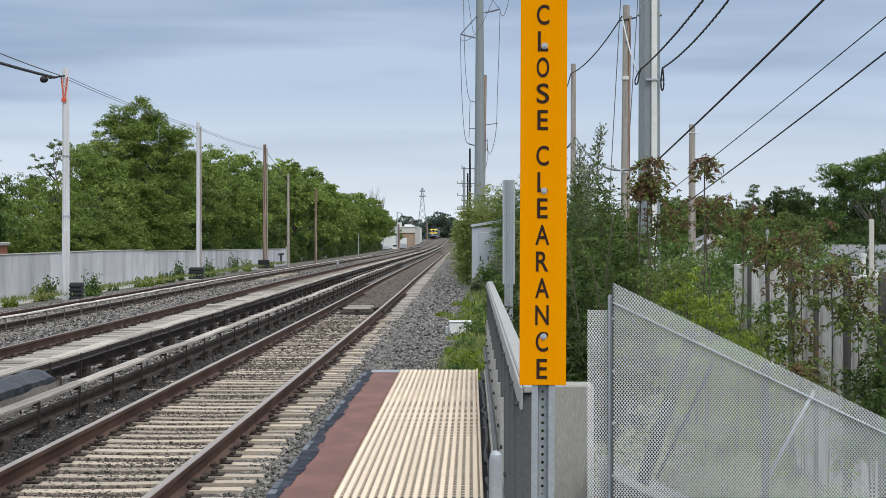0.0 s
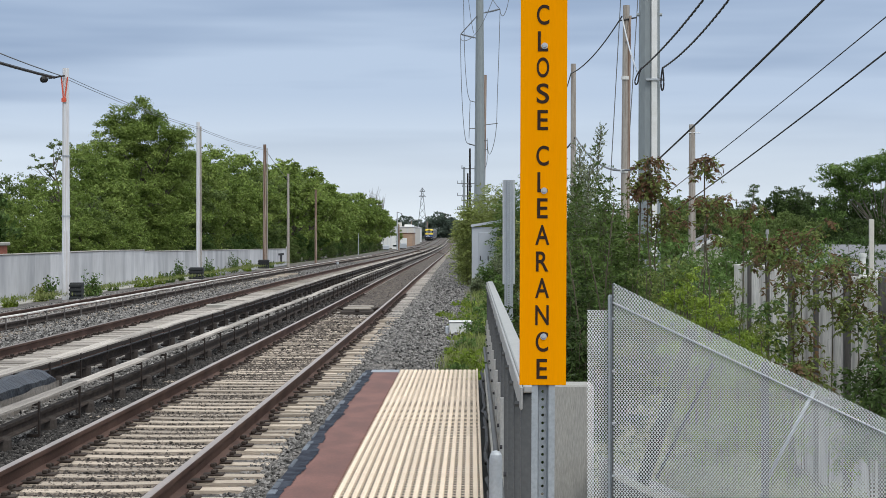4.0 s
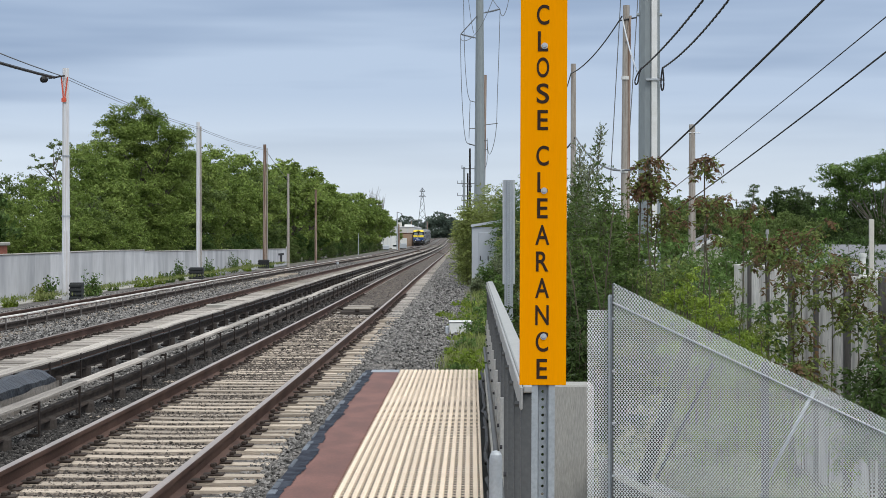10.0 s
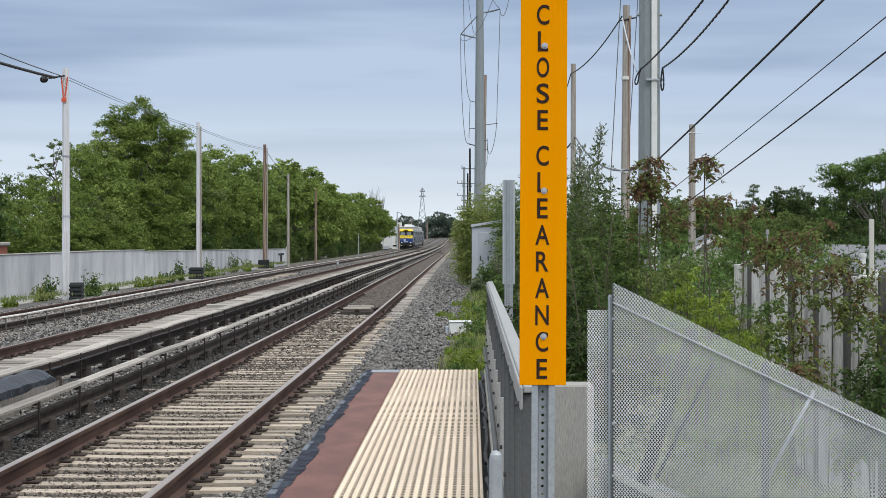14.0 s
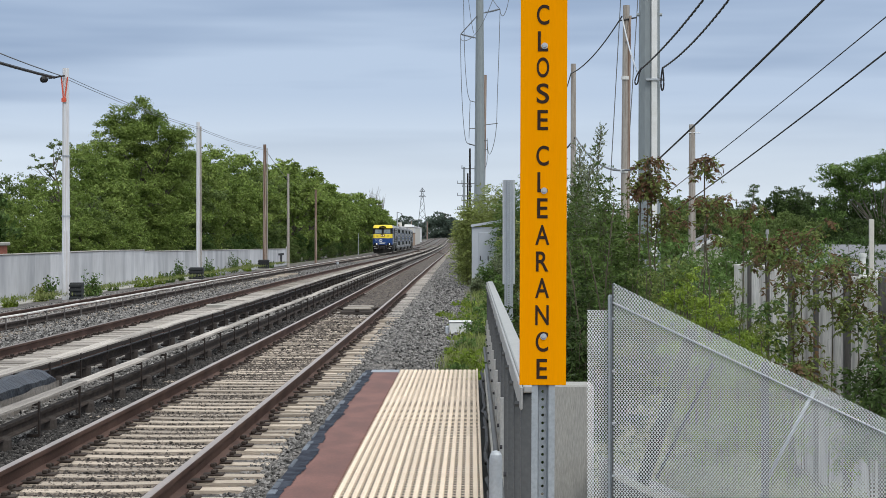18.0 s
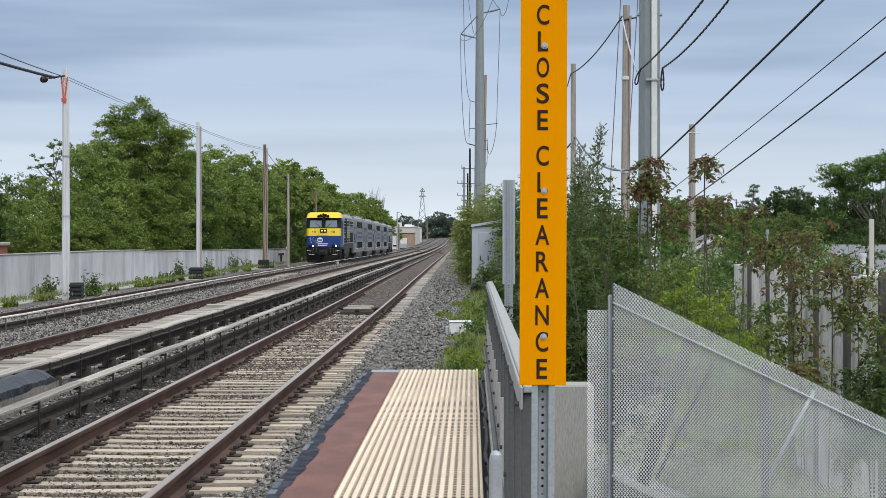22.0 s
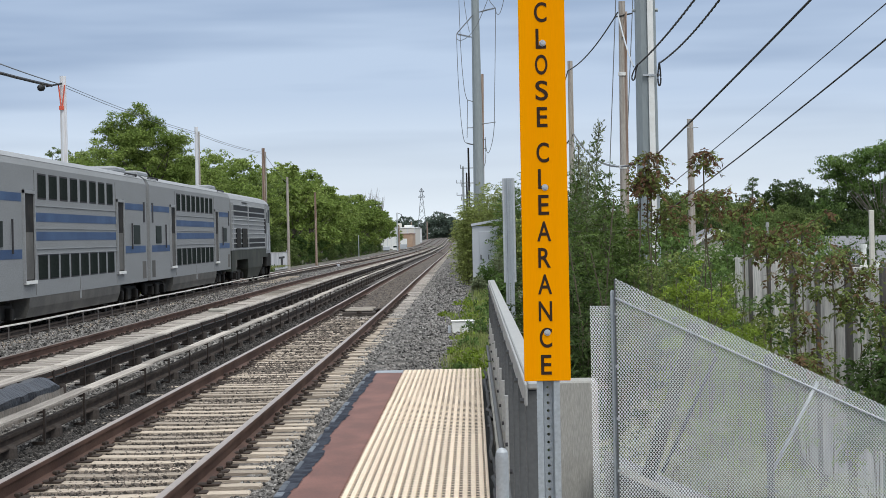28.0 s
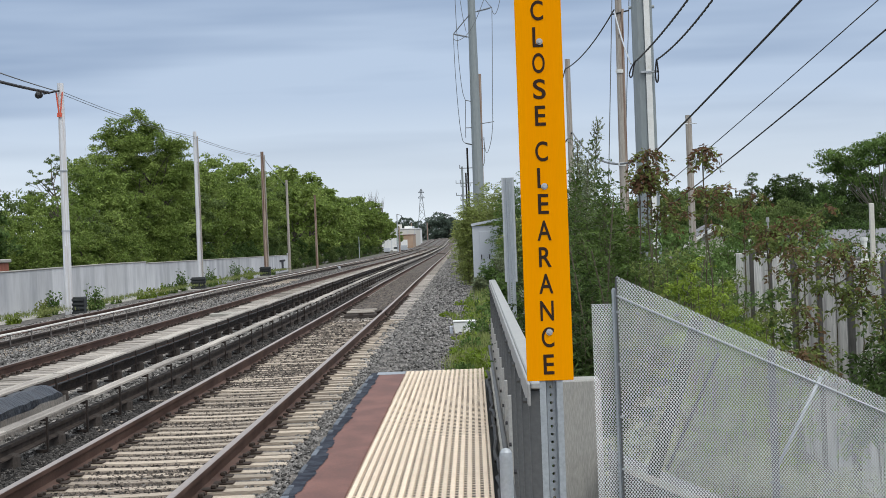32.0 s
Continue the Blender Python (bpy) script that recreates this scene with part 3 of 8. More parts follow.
def build_walkway():
    t = thing("walkway", "cream fibreglass grating walkway with a rust-red edge board", "walkway", kind="structure")
    part("base_slab", Mesh().box(-1.5, 0.18, -4, WALK_END - 0.02, -0.3, -0.09), M_RUBBER, t)
    n, w = 17, 1.075
    pitch = w / n
    x0 = -1.015
    for k, (a, b) in enumerate(((-4.0, 13.9), (13.905, 19.6), (19.605, 24.4), (24.405, WALK_END))):
        me = Mesh().soft(-0.018, 0.018, a, b, 0.025 + 0.001 * (k % 2), 0.061 + 0.001 * (k % 2), 0.004).data("grating_bar", M_GRATE)
        for i in range(n):
            part("grating_bar", me, M_GRATE, t, at=pose(x0 + (i + 0.5) * pitch, 0, 0))
    rod = Mesh().box(x0, x0 + w, -0.027, 0.027, 0.054, 0.0565).data("cross_rod", M_GRATE)
    for y in np.arange(-3.936, WALK_END, 0.156):
        part("cross_rod", rod, M_GRATE, t, at=pose(0, y, 0))
    part("kick_edge", Mesh().soft(0.062, 0.085, -4, WALK_END, 0.0, 0.075, 0.004), M_GRATE, t)
    part("edge_board", Mesh().soft(-1.45, -1.02, -4, WALK_END - 0.5, -0.1, 0.056, 0.008), M_BROWN, t, "rust-red painted edge board")
    part("end_plate", Mesh().soft(-1.42, -1.02, WALK_END - 0.49, WALK_END, -0.1, 0.06, 0.008), M_PLATE, t, "blue-grey end plate")
    # strip of sealant along the trackside: a straight kerb of pale blocks, its inner edge daubed over the board
    r = random.Random(5)
    m = Mesh()
    y, inner, rows = -4.0, -1.375, []
    while y < WALK_END:
        if r.random() < 0.3:
            inner += r.uniform(-0.02, 0.02) - (inner + 1.375) * 0.4
        rows.append((inner + r.uniform(-0.01, 0.01), y))
        y += r.uniform(0.03, 0.09)
    m.add([p for b, yy in rows for p in ((-1.505, yy, -0.14), (-1.5, yy, 0.057), (b, yy, 0.06))],
          [(3 * i + j, 3 * i + 3 + j, 3 * i + 4 + j, 3 * i + 1 + j) for i in range(len(rows) - 1) for j in (0, 1)])
    part("sealant_strip", m, M_TAR, t, "ragged navy sealant strip")
    y = 10.0
    while y < WALK_END - 0.6:
        ln = r.uniform(0.12, 0.6)
        if r.random() < 0.62:
            w = r.uniform(0.02, 0.07)
            part("edge_block", Mesh().soft(-1.515, -1.515 + w, y, y + ln, -0.13, 0.064, 0.008), M_FLAKED, t)
        y += ln + r.uniform(0.0, 0.18)


build_walkway()


# ---- warning sign ----
def u_channel(z0, z1, pitch=0.0254, proud=False, hole=0.0037):
    """A flanged channel post with a row of punched holes; its web lies behind the flanges, or stands proud of them."""
    m = Mesh()
    z = z0
    n = 8
    sq = [(math.cos(a) / max(abs(math.cos(a)), abs(math.sin(a))), math.sin(a) / max(abs(math.cos(a)), abs(math.sin(a)))) for a in [2 * math.pi * i / n for i in range(n)]]
    ci = [(math.cos(2 * math.pi * i / n), math.sin(2 * math.pi * i / n)) for i in range(n)]
    while z + pitch < z1:
        c = z + pitch / 2
        vs = [(x * 0.0125, 0, c + y * pitch / 2) for x, y in sq] + [(x * hole, 0, c + y * hole) for x, y in ci] + [(x * hole, 0.004, c + y * hole) for x, y in ci]
        m.add(vs, [(i, (i + 1) % n, n + (i + 1) % n, n + i) for i in range(n)] + [(n + i, n + (i + 1) % n, 2 * n + (i + 1) % n, 2 * n + i) for i in range(n)])
        z += pitch
    for s in (-1, 1):
        rim = [(s * 0.0125, 0), (s * 0.0175, -0.03), (s * 0.037, -0.03), (s * 0.037, -0.026), (s * 0.0205, -0.026), (s * 0.0155, 0.004)]
        m.add([(x, y, z0) for x, y in rim] + [(x, y, z) for x, y in rim], [(i, (i + 1) % 6, 6 + (i + 1) % 6, 6 + i) for i in range(6)] + [(0, 1, 2, 3, 4, 5), (6, 7, 8, 9, 10, 11)])
    if proud:
        # turned about, with broader web and feet
        m.v = [(x * 1.5, -0.03 - y if y < 0.001 else y - 0.03, z) for x, y, z in m.v]
    return m


def letter_mesh(ch, w, h, bold=0.012):
    cu = bpy.data.curves.new("letter", "FONT")
    cu.body, cu.extrude, cu.offset = ch, 0.01, bold
    ob = bpy.data.objects.new("letter", cu)
    scene.collection.objects.link(ob)
    bpy.context.view_layer.update()
    me = bpy.data.meshes.new_from_object(ob.evaluated_get(bpy.context.evaluated_depsgraph_get()))
    bpy.data.objects.remove(ob)
    co = np.array([v.co[:] for v in me.vertices])
    lo, hi = co.min(0), co.max(0)
    for v in me.vertices:
        v.co = ((v.co.x - (lo[0] + hi[0]) / 2) / (hi[0] - lo[0]) * w, -(v.co.z - lo[2]) * 0.05, (v.co.y - (lo[1] + hi[1]) / 2) / (hi[1] - lo[1]) * h)
    me.materials.clear()
    me.materials.append(M_LETTER)
    return me


def build_sign():
    # the panel leans a hair, as its post does
    t = thing("warning_sign", "tall narrow orange-yellow warning sign with black letters on a galvanised post", "sign", at=pose(0.2215, 6.6, 0, 0, 0.2, 0.6))
    part("post", u_channel(0.0, 2.6, hole=0.005), M_POSTSTEEL, t, "galvanised channel post with punched holes", at=pose(0.002, 0.031, 0))
    panel = part("sign_panel", Mesh().soft(-0.0745, 0.0745, -0.003, 0.0, 1.483, 2.745, 0.0012), M_SIGN, t)
    zs = [(27, "C"), (74, "L"), (120, "O"), (166, "S"), (213, "E"), (276, "C"), (323, "L"), (369, "E"), (416, "A"), (463, "R"), (510, "A"), (558, "N"), (605, "C"), (653, "E")]
    cache = {}
    for v, ch in zs:
        if ch not in cache:
            cache[ch] = letter_mesh(ch, {"L": 0.033, "E": 0.034, "A": 0.045, "N": 0.043}.get(ch, 0.04), 0.064)
        part("letter", cache[ch], M_LETTER, panel, at=pose(-0.003, -0.0034, EYE - (v - 418) * 6.6 / 3650))
    for v in (82, 338, 596):
        b = Mesh().tube((0, -0.003, 0), (0, -0.005, 0), 0.0105, 0.0105, 16).tube((0, -0.005, 0), (0, -0.011, 0), 0.007, 0.006, 6)
        part("bolt", b, M_GALV, t, at=pose(0.002, 0, EYE - (v - 418) * 6.6 / 3650))
    # the same kind of sign at the walkway's end, seen from its back
    t2 = thing("sign_back", "bare grey back of a narrow sign on a punched channel post", "sign", at=pose(0.475, 26.5, 0))
    part("post", u_channel(-0.2, 2.68, 0.0285, True, 0.0062), M_POSTSTEEL, t2, at=pose(0.0, 0.003, 0))
    part("sign_panel", Mesh().soft(-0.08, 0.08, 0.005, 0.008, 1.34, 2.68, 0.001), M_GALV, t2)


build_sign()


# ---- guard rail ----
def build_guard():
    t = thing("guard_rail", "steel guard rail with a pale flat cap and dark pickets", "guard rail")
    y0, y1, x = 8.6, 28.4, 0.25
    part("cap_rail", Mesh().soft(x - 0.035, x + 0.04, y0, y1, 1.305, 1.335, 0.006), M_GALV_MID, t, "pale galvanised flat cap")
    part("cap_lip", Mesh().soft(x - 0.05, x - 0.037, y0, y1, 1.235, 1.33, 0.004), M_GALV_MID, t, "dull grey side lip")
    # each post is a flat plate rising from a galvanised sleeve
    post = Mesh().soft(-0.034, 0.05, -0.025, 0.025, -0.3, 1.30, 0.003).data("post", M_GALV_DARK)
    edge = Mesh().soft(-0.034, -0.029, -0.03, 0.03, 0.0, 1.29, 0.001).data("flange", M_GALV_DARK)
    sleeve = Mesh().soft(-0.016, 0.02, -0.03, 0.03, -0.1, 0.817, 0.004).data("sleeve", M_GALV_MID)
    for k in range(14):
        y = y0 + 0.05 + 1.5 * k
        p = part("post", post, M_GALV_DARK, t, at=pose(0.238, y, 0))
        part("flange", edge, M_GALV_DARK, p)
        if k > 3:
            part("sleeve", sleeve, M_GALV_MID, p, "dull galvanised sleeve", at=pose(-0.022, -0.06, 0))
        for z in (0.35, 0.62):
            part("bolt", Mesh().tube((-0.06, -0.06, z), (-0.044, -0.06, z), 0.014, 0.014, 6), M_BAND, p)
    bolt = Mesh().tube((-0.018, 0, 0), (0, 0, 0), 0.013, 0.013, 6).data("bolt", M_GALV_DARK)
    for y in np.arange(y0 + 0.12, y1, 1.22):
        part("bolt", bolt, M_GALV_DARK, t, at=pose(x - 0.05, y, 1.25))
    part("lower_rail", Mesh().tube((x - 0.075, y0, 0.42), (x - 0.075, y1, 0.42), 0.02, n=8), M_GALV_DARK, t, smooth=True)
    tagged(part("kerb", Mesh().soft(0.17, 0.46, 8.0, 29.0, -0.4, 0.1, 0.02), M_CONCRETE), "pale concrete kerb under the guard rail", "kerb", kind="structure")
    p = thing("pipe_bollard", "short galvanised pipe with a rounded cap beside the walkway", "post", at=pose(0.125, 10.7, 0))
    prof = [(0.034, -0.1), (0.034, 0.80), (0.031, 0.825), (0.02, 0.842), (0.001, 0.848)]
    m = Mesh()
    for (ra, za), (rb, zb) in zip(prof, prof[1:]):
        m.tube((0, 0, za), (0, 0, zb), ra, rb, 16, False)
    part("pipe", m, M_GALV, p, smooth=True)
    # cable and debris along the rail's foot
    r = random.Random(9)
    pts = [(0.135 + r.uniform(-0.02, 0.025), y, 0.06 + r.uniform(-0.02, 0.05)) for y in np.arange(9, 28, 0.35)]
    tagged(part("loose_cable", Mesh().line(pts, 0.018, 6), M_WIRE), "black cable sagging along the foot of the guard rail", "cable")


build_guard()


# ---- end wall and the screened stair ----
tagged(part("side_wall", Mesh().soft(0.36, 0.46, 14.6, 29.0, -0.6, 0.9, 0.012), M_CONCRETE), "pale concrete parapet behind the guard rail", "wall", kind="structure")
end = Mesh().soft(0.52, 0.865, 14.606, 14.95, -0.6, 0.905, 0.012)
for xa, xb, out in ((0.523, 0.6, 0.003), (0.6, 0.668, 0.0022), (0.668, 0.752, 0.0036), (0.752, 0.806, 0.0026), (0.806, 0.862, 0.0034)):
    end.soft(xa, xb, 14.606 - out, 14.62, -0.6, 0.893, 0.0003)
tagged(part("end_wall", end, M_ENDWALL), "pale board-marked concrete end wall", "wall", kind="structure")


def mesh_panel(corners, pitch, wire):
    """Diamond wire screen between four corners (bottom left, bottom right, top right, top left) of a parallelogram with upright sides."""
    a, b, c, d = [Vector(p) for p in corners]
    run = Vector((b.x - a.x, b.y - a.y, 0))
    w, h, g = run.length, d.z - a.z, (b.z - a.z) / run.length
    run.normalize()
    n = run.cross(Vector((0, 0, 1)))
    m = Mesh()
    vs, fs = [], []

    def seg(s0, z0, s1, z1, o):
        p, q = a + run * s0 + n * o, a + run * s1 + n * o
        p.z, q.z = z0, z1
        e = (q - p).cross(n).normalized() * wire
        i = len(vs)
        vs.extend((tuple(p - e), tuple(p + e), tuple(q + e), tuple(q - e)))
        vs.extend((tuple(p + n * wire * 1.2), tuple(q + n * wire * 1.2)))
        fs.extend(((i, i + 1, i + 2, i + 3), (i, i + 4, i + 5, i + 3), (i + 4, i + 1, i + 2, i + 5)))

    k = 1.25
    step = pitch * k
    lo, hi = min(a.z, b.z) - k * w - 0.1, max(c.z, d.z) + k * w + 0.1
    for sign in (1, -1):
        z = lo
        while z < hi:
            q = sign * k - g
            s0, s1 = sorted(((a.z - z) / q, (a.z + h - z) / q))
            s0, s1 = max(s0, 0), min(s1, w)
            if s1 > s0 + 0.002:
                seg(s0, z + sign * k * s0, s1, z + sign * k * s1, 0.0015 * sign)
            z += step
    m.v, m.f = vs, fs
    return m


def build_screen():
    t = thing("wire_mesh_fence", "galvanised expanded-metal fence stepping down a stair", "fence")
    y = 13.0
    ax, az, bx, bz = 0.887, 1.668, 5.4, -0.589
    g = (bz - az) / (bx - ax)

    def top(x):
        return az + (x - ax) * g

    def rail(x):
        return 1.542 - (x - ax) * 0.482

    tagged(part("wire_mesh", mesh_panel([(ax, y, top(ax) - 1.45), (bx, y, top(bx) - 1.45), (bx, y, top(bx)), (ax, y, top(ax))], 0.0198, 0.00195), M_MESHWIRE, t), kind="stuff")
    tagged(part("wire_mesh", mesh_panel([(0.735, 13.12, -0.3), (0.868, 13.05, -0.3), (0.868, 13.05, 1.49), (0.765, 13.12, 1.49)], 0.0198, 0.00195), M_MESHWIRE, t), kind="stuff")
    part("top_rail", Mesh().tube((ax, y - 0.012, rail(ax)), (bx, y - 0.012, rail(bx)), 0.0065, n=10), M_GALV, t, smooth=True)
    part("corner_post", Mesh().tube((ax - 0.014, y + 0.03, -0.4), (ax - 0.014, y + 0.03, 1.575), 0.014, n=12).tube((ax - 0.014, y + 0.03, 1.575), (ax - 0.014, y + 0.03, 1.59), 0.014, 0.008, 12), M_POSTSTEEL, t, smooth=False)
    part("corner_angle", Mesh().soft(ax - 0.004, ax + 0.006, y - 0.006, y + 0.012, -0.3, top(ax) - 0.01, 0.002), M_GALV_DARK, t)
    for px in (1.85, 2.9, 3.94):
        part("post", Mesh().soft(px - 0.022, px + 0.022, y + 0.012, y + 0.05, top(px) - 1.45, top(px) - 0.02, 0.004), M_GALV_DARK, t)
    braces = [((1.06, 13.14, 0.31), (1.41, 13.16, 1.36), 0.045, M_BRACE), ((1.17, 13.08, 0.42), (1.53, 13.1, 1.15), 0.011, M_UNDER), ((1.86, 13.08, 0.4), (2.17, 13.09, 0.98), 0.011, M_GALV)]
    for a, b, r, material in braces:
        part("brace", Mesh().tube(a, b, r, n=8), material, t, smooth=True)
    clip = Mesh().soft(-0.011, 0.011, -0.012, 0.004, -0.008, 0.008, 0.003).data("clip", M_GALV)
    for px, rows in ((ax + 0.006, 6), (1.82, 4), (1.88, 4), (2.88, 2), (2.94, 2)):
        for k in range(rows):
            part("clip", clip, M_GALV, t, at=pose(px, y - 0.004, rail(px) - 0.1 - 0.33 * k))
    for k in range(16):
        px = ax + 0.13 + k * 0.245
        part("clip", clip, M_GALV, t, at=pose(px, y - 0.004, rail(px) + (0.045 if k % 2 else -0.055)))
    st = thing("stair", "concrete stair flank coloured dark for shade, with a pale top edge, under the mesh fence", "stair", kind="structure")
    # the flank's dark grey is shade put into its colour; the edge stays pale
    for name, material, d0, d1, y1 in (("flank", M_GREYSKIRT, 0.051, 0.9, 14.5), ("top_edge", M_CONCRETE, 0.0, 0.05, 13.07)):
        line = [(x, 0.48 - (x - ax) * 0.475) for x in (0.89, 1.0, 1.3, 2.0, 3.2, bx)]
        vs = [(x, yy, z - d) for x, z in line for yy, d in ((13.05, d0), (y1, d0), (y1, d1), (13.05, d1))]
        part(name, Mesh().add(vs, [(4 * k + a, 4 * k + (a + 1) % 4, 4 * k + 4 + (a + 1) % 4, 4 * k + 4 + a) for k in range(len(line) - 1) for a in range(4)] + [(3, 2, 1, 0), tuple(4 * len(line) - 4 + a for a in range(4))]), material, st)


build_screen()


# ---- concrete wall on the far side ----
def build_wall():
    t = thing("wall_far", "grey stained precast concrete wall with stepped top", "wall", kind="structure")
    y = 60.0
    tops = []
    r = random.Random(2)
    while y < 194:
        ln = 3.05
        zt = 1.17 - max(0, y - 95) * 0.0045 + (0.07 if y < 108 else 0)
        w = part("panel", Mesh().soft(-17.5, -17.3, y + 0.006, y + ln - 0.006, -0.75, zt, 0.012), M_WALL, t)
        part("coping", Mesh().soft(-17.53, -17.27, y, y + ln, zt + 0.001, zt + 0.05, 0.012), M_CONCRETE, w)
        y += ln
    part("end_post", Mesh().soft(-0.16, 0.16, 0, 0.3, -0.75, 0.95, 0.02), M_WALL, t, at=pose(-17.4, 194.4, 0))
    part("notice_plate", Mesh().soft(-0.02, 0.0, 0, 5.4, 0.22, 0.4, 0.01).soft(-0.02, 0.0, 1.8, 3.6, -0.4, 0.22, 0.01).soft(-0.02, 0.0, 0, 5.4, -0.56, -0.4, 0.01), M_BAND, t, at=pose(-17.27, 184.0, 0))
    tagged(part("footing", Mesh().soft(-17.2, -16.5, 60, 130, -0.8, -0.5, 0.03), M_CONCRETE), "low concrete footing along the wall", "footing", kind="structure")


build_wall()


# ---- poles and cables ----
def wood_pole(x, y, z0, z1, r0, r1, material, label, group="", lean=0.0, bits=()):
    t = thing("utility_pole", label, "utility pole", group, at=pose(x, y, z0, 0, lean, 0))
    part("shaft", Mesh().tube((0, 0, -0.6), (0, 0, z1 - z0), r0, r1, 14), material, t, smooth=False)
    for name, mesh, m in bits:
        part(name, mesh, m, t)
    return t


POLES_LEFT = [(-15.51, 78.6, 8.37, M_PALEPOLE, 0.165), (-15.48, 116.5, 8.42, M_PALEPOLE, 0.13), (-15.48, 154.0, 8.8, M_WOODBROWN, 0.155), (-15.6, 175.0, 7.25, M_WOODPOLE, 0.13), (-15.6, 206.0, 6.6, M_WOODBROWN, 0.13)]


def build_left_poles():
    for i, (x, y, zt, m, r) in enumerate(POLES_LEFT):
        bits = []
        h = zt + 0.5
        if i < 3:
            bits.append(("conduit", Mesh().tube((-0.03, -r - 0.04, 0), (-0.03, -r - 0.04, h * 0.3), 0.075, n=10) if i == 0 else Mesh().tube((r + 0.045, -0.1, 0), (r + 0.03, -0.1, h * 0.97), 0.04, n=10), M_PALEPOLE if i == 0 else M_WOODPOLE))
        if i == 0:
            bits.append(("strap", Mesh().tube((0, 0, h * 0.62), (0, 0, h * 0.626), r + 0.004, n=14), M_GALV))
            bits.append(("strap", Mesh().tube((0, 0, h * 0.36), (0, 0, h * 0.366), r + 0.006, n=14), M_GALV))
            bits.append(("orange_band", Mesh().tube((-0.14, -0.16, h - 0.35), (-0.05, -0.17, h - 1.25), 0.028, n=6).tube((0.1, -0.16, h - 0.35), (-0.01, -0.17, h - 1.25), 0.028, n=6).box(-0.13, 0.05, -0.19, -0.15, h - 1.3, h - 1.15), M_ORANGE))
            bits.append(("bracket_arm", Mesh().tube((0, -0.2, h - 0.3), (-0.62, -0.2, h - 0.4), 0.035, n=8), M_WIRE))
            bits.append(("splice_case", Mesh().tube((-0.93, -0.22, h - 0.46), (-0.86, -0.22, h - 0.45), 0.07, 0.13, 12).tube((-0.86, -0.22, h - 0.45), (-0.72, -0.2, h - 0.43), 0.13, 0.13, 12, False).tube((-0.72, -0.2, h - 0.43), (-0.65, -0.18, h - 0.42), 0.13, 0.06, 12), M_WIRE))
        wood_pole(x, y, -0.5, zt, r, r * 0.75, m, ("pale sleeved wooden pole with an orange band and a cable case" if i == 0 else
                  "pale wooden pole with a conduit along it" if i == 1 else "weathered wooden pole beside the far track"), "poles along the far track", bits=bits)
        if i < 3:
            b = thing("louvred_box", "black louvred box at the foot of a pole", "equipment box", "boxes at the poles", at=pose(x + (0.55 if i == 0 else 0.0), y - 0.7, -0.52) @ Matrix.Diagonal((0.58 if i == 0 else 1.0, 1, 1, 1)))
            part("case", Mesh().soft(-0.38, 0.38, -0.3, 0.3, 0.0, 0.72, 0.03), M_RUBBER, b)
            for k in range(4):
                part("louvre", Mesh().soft(-0.42, 0.42, -0.35, -0.29, 0.08 + k * 0.16, 0.17 + k * 0.16, 0.012), M_RUBBER, b)
            if i:
                part("pad", Mesh().soft(-0.6, 0.6, -0.5, 0.5, -0.1, 0.06, 0.03), M_CONCRETE, b)


build_left_poles()


def cable(name, a, b, sag, r, material, label, n=14, twist=0.0):
    a, b = Vector(a), Vector(b)
    pts = []
    for i in range(n + 1):
        s = i / n
        p = a.lerp(b, s)
        p.z -= sag * 4 * s * (1 - s)
        pts.append(p)
    m = Mesh().line(pts, r, 6)
    if twist:
        k = int((b - a).length / twist)
        sp = []
        for i in range(k * 6):
            s = i / (k * 6)
            p = a.lerp(b, s)
            p.z -= sag * 4 * s * (1 - s)
            w = 2 * math.pi * i / 6
            sp.append(p + Vector((math.cos(w), 0, math.sin(w))) * r * 0.9)
        m.line(sp, r * 0.7, 4)
    return tagged(part(name, m, material), label, "cable")


for (x0, y0, z0, *_), (x1, y1, z1, *_) in zip(POLES_LEFT, POLES_LEFT[1:3]):
    for dz in (-0.3, -0.4):
        cable("overhead_cable", (x0, y0, z0 + dz), (x1, y1, z1 + dz), 0.14, 0.011, M_GREYWIRE, "thin grey cable between the poles along the far track")
cable("overhead_cable", (-15.9, 78.4, 8.0), (-16.6, 40, 8.25), 0.3, 0.055, M_WIRE, "thick black cable from the banded pole")
cable("overhead_cable", (-15.6, 78.4, 8.05), (-16.0, 40, 8.9), 0.3, 0.02, M_GREYWIRE, "thin grey cable from the banded pole")
cable("guy_wire", (-15.48, 154, 8.5), (-15.6, 175.0, 6.7), 0.1, 0.02, M_GREYWIRE, "thin grey guy wire between two poles")


def monopole(x, y, z1, r0, r1, label, arms=()):
    t = thing("steel_power_pole", label, "power pole", "steel power poles", at=pose(x, y, -1.5))
    part("shaft", Mesh().tube((0, 0, -0.3), (0, 0, z1 + 1.5), r0, r1, 12), M_STEELPOLE, t)
    for k, (z, dx, dz) in enumerate(arms):
        m = Mesh()
        a, b = Vector((math.copysign(r1, dx), 0, z + 1.5)), Vector((dx, 0, z + 1.5 + dz))
        m.tube(a, b, 0.03, n=6)
        for i in range(12):
            p = a.lerp(b, 0.15 + 0.75 * i / 12)
            q = a.lerp(b, 0.15 + 0.75 * (i + 0.4) / 12)
            m.tube(p, q, 0.06, 0.06, 8)
        part("insulator", m, M_GREYWIRE, t)
    return t


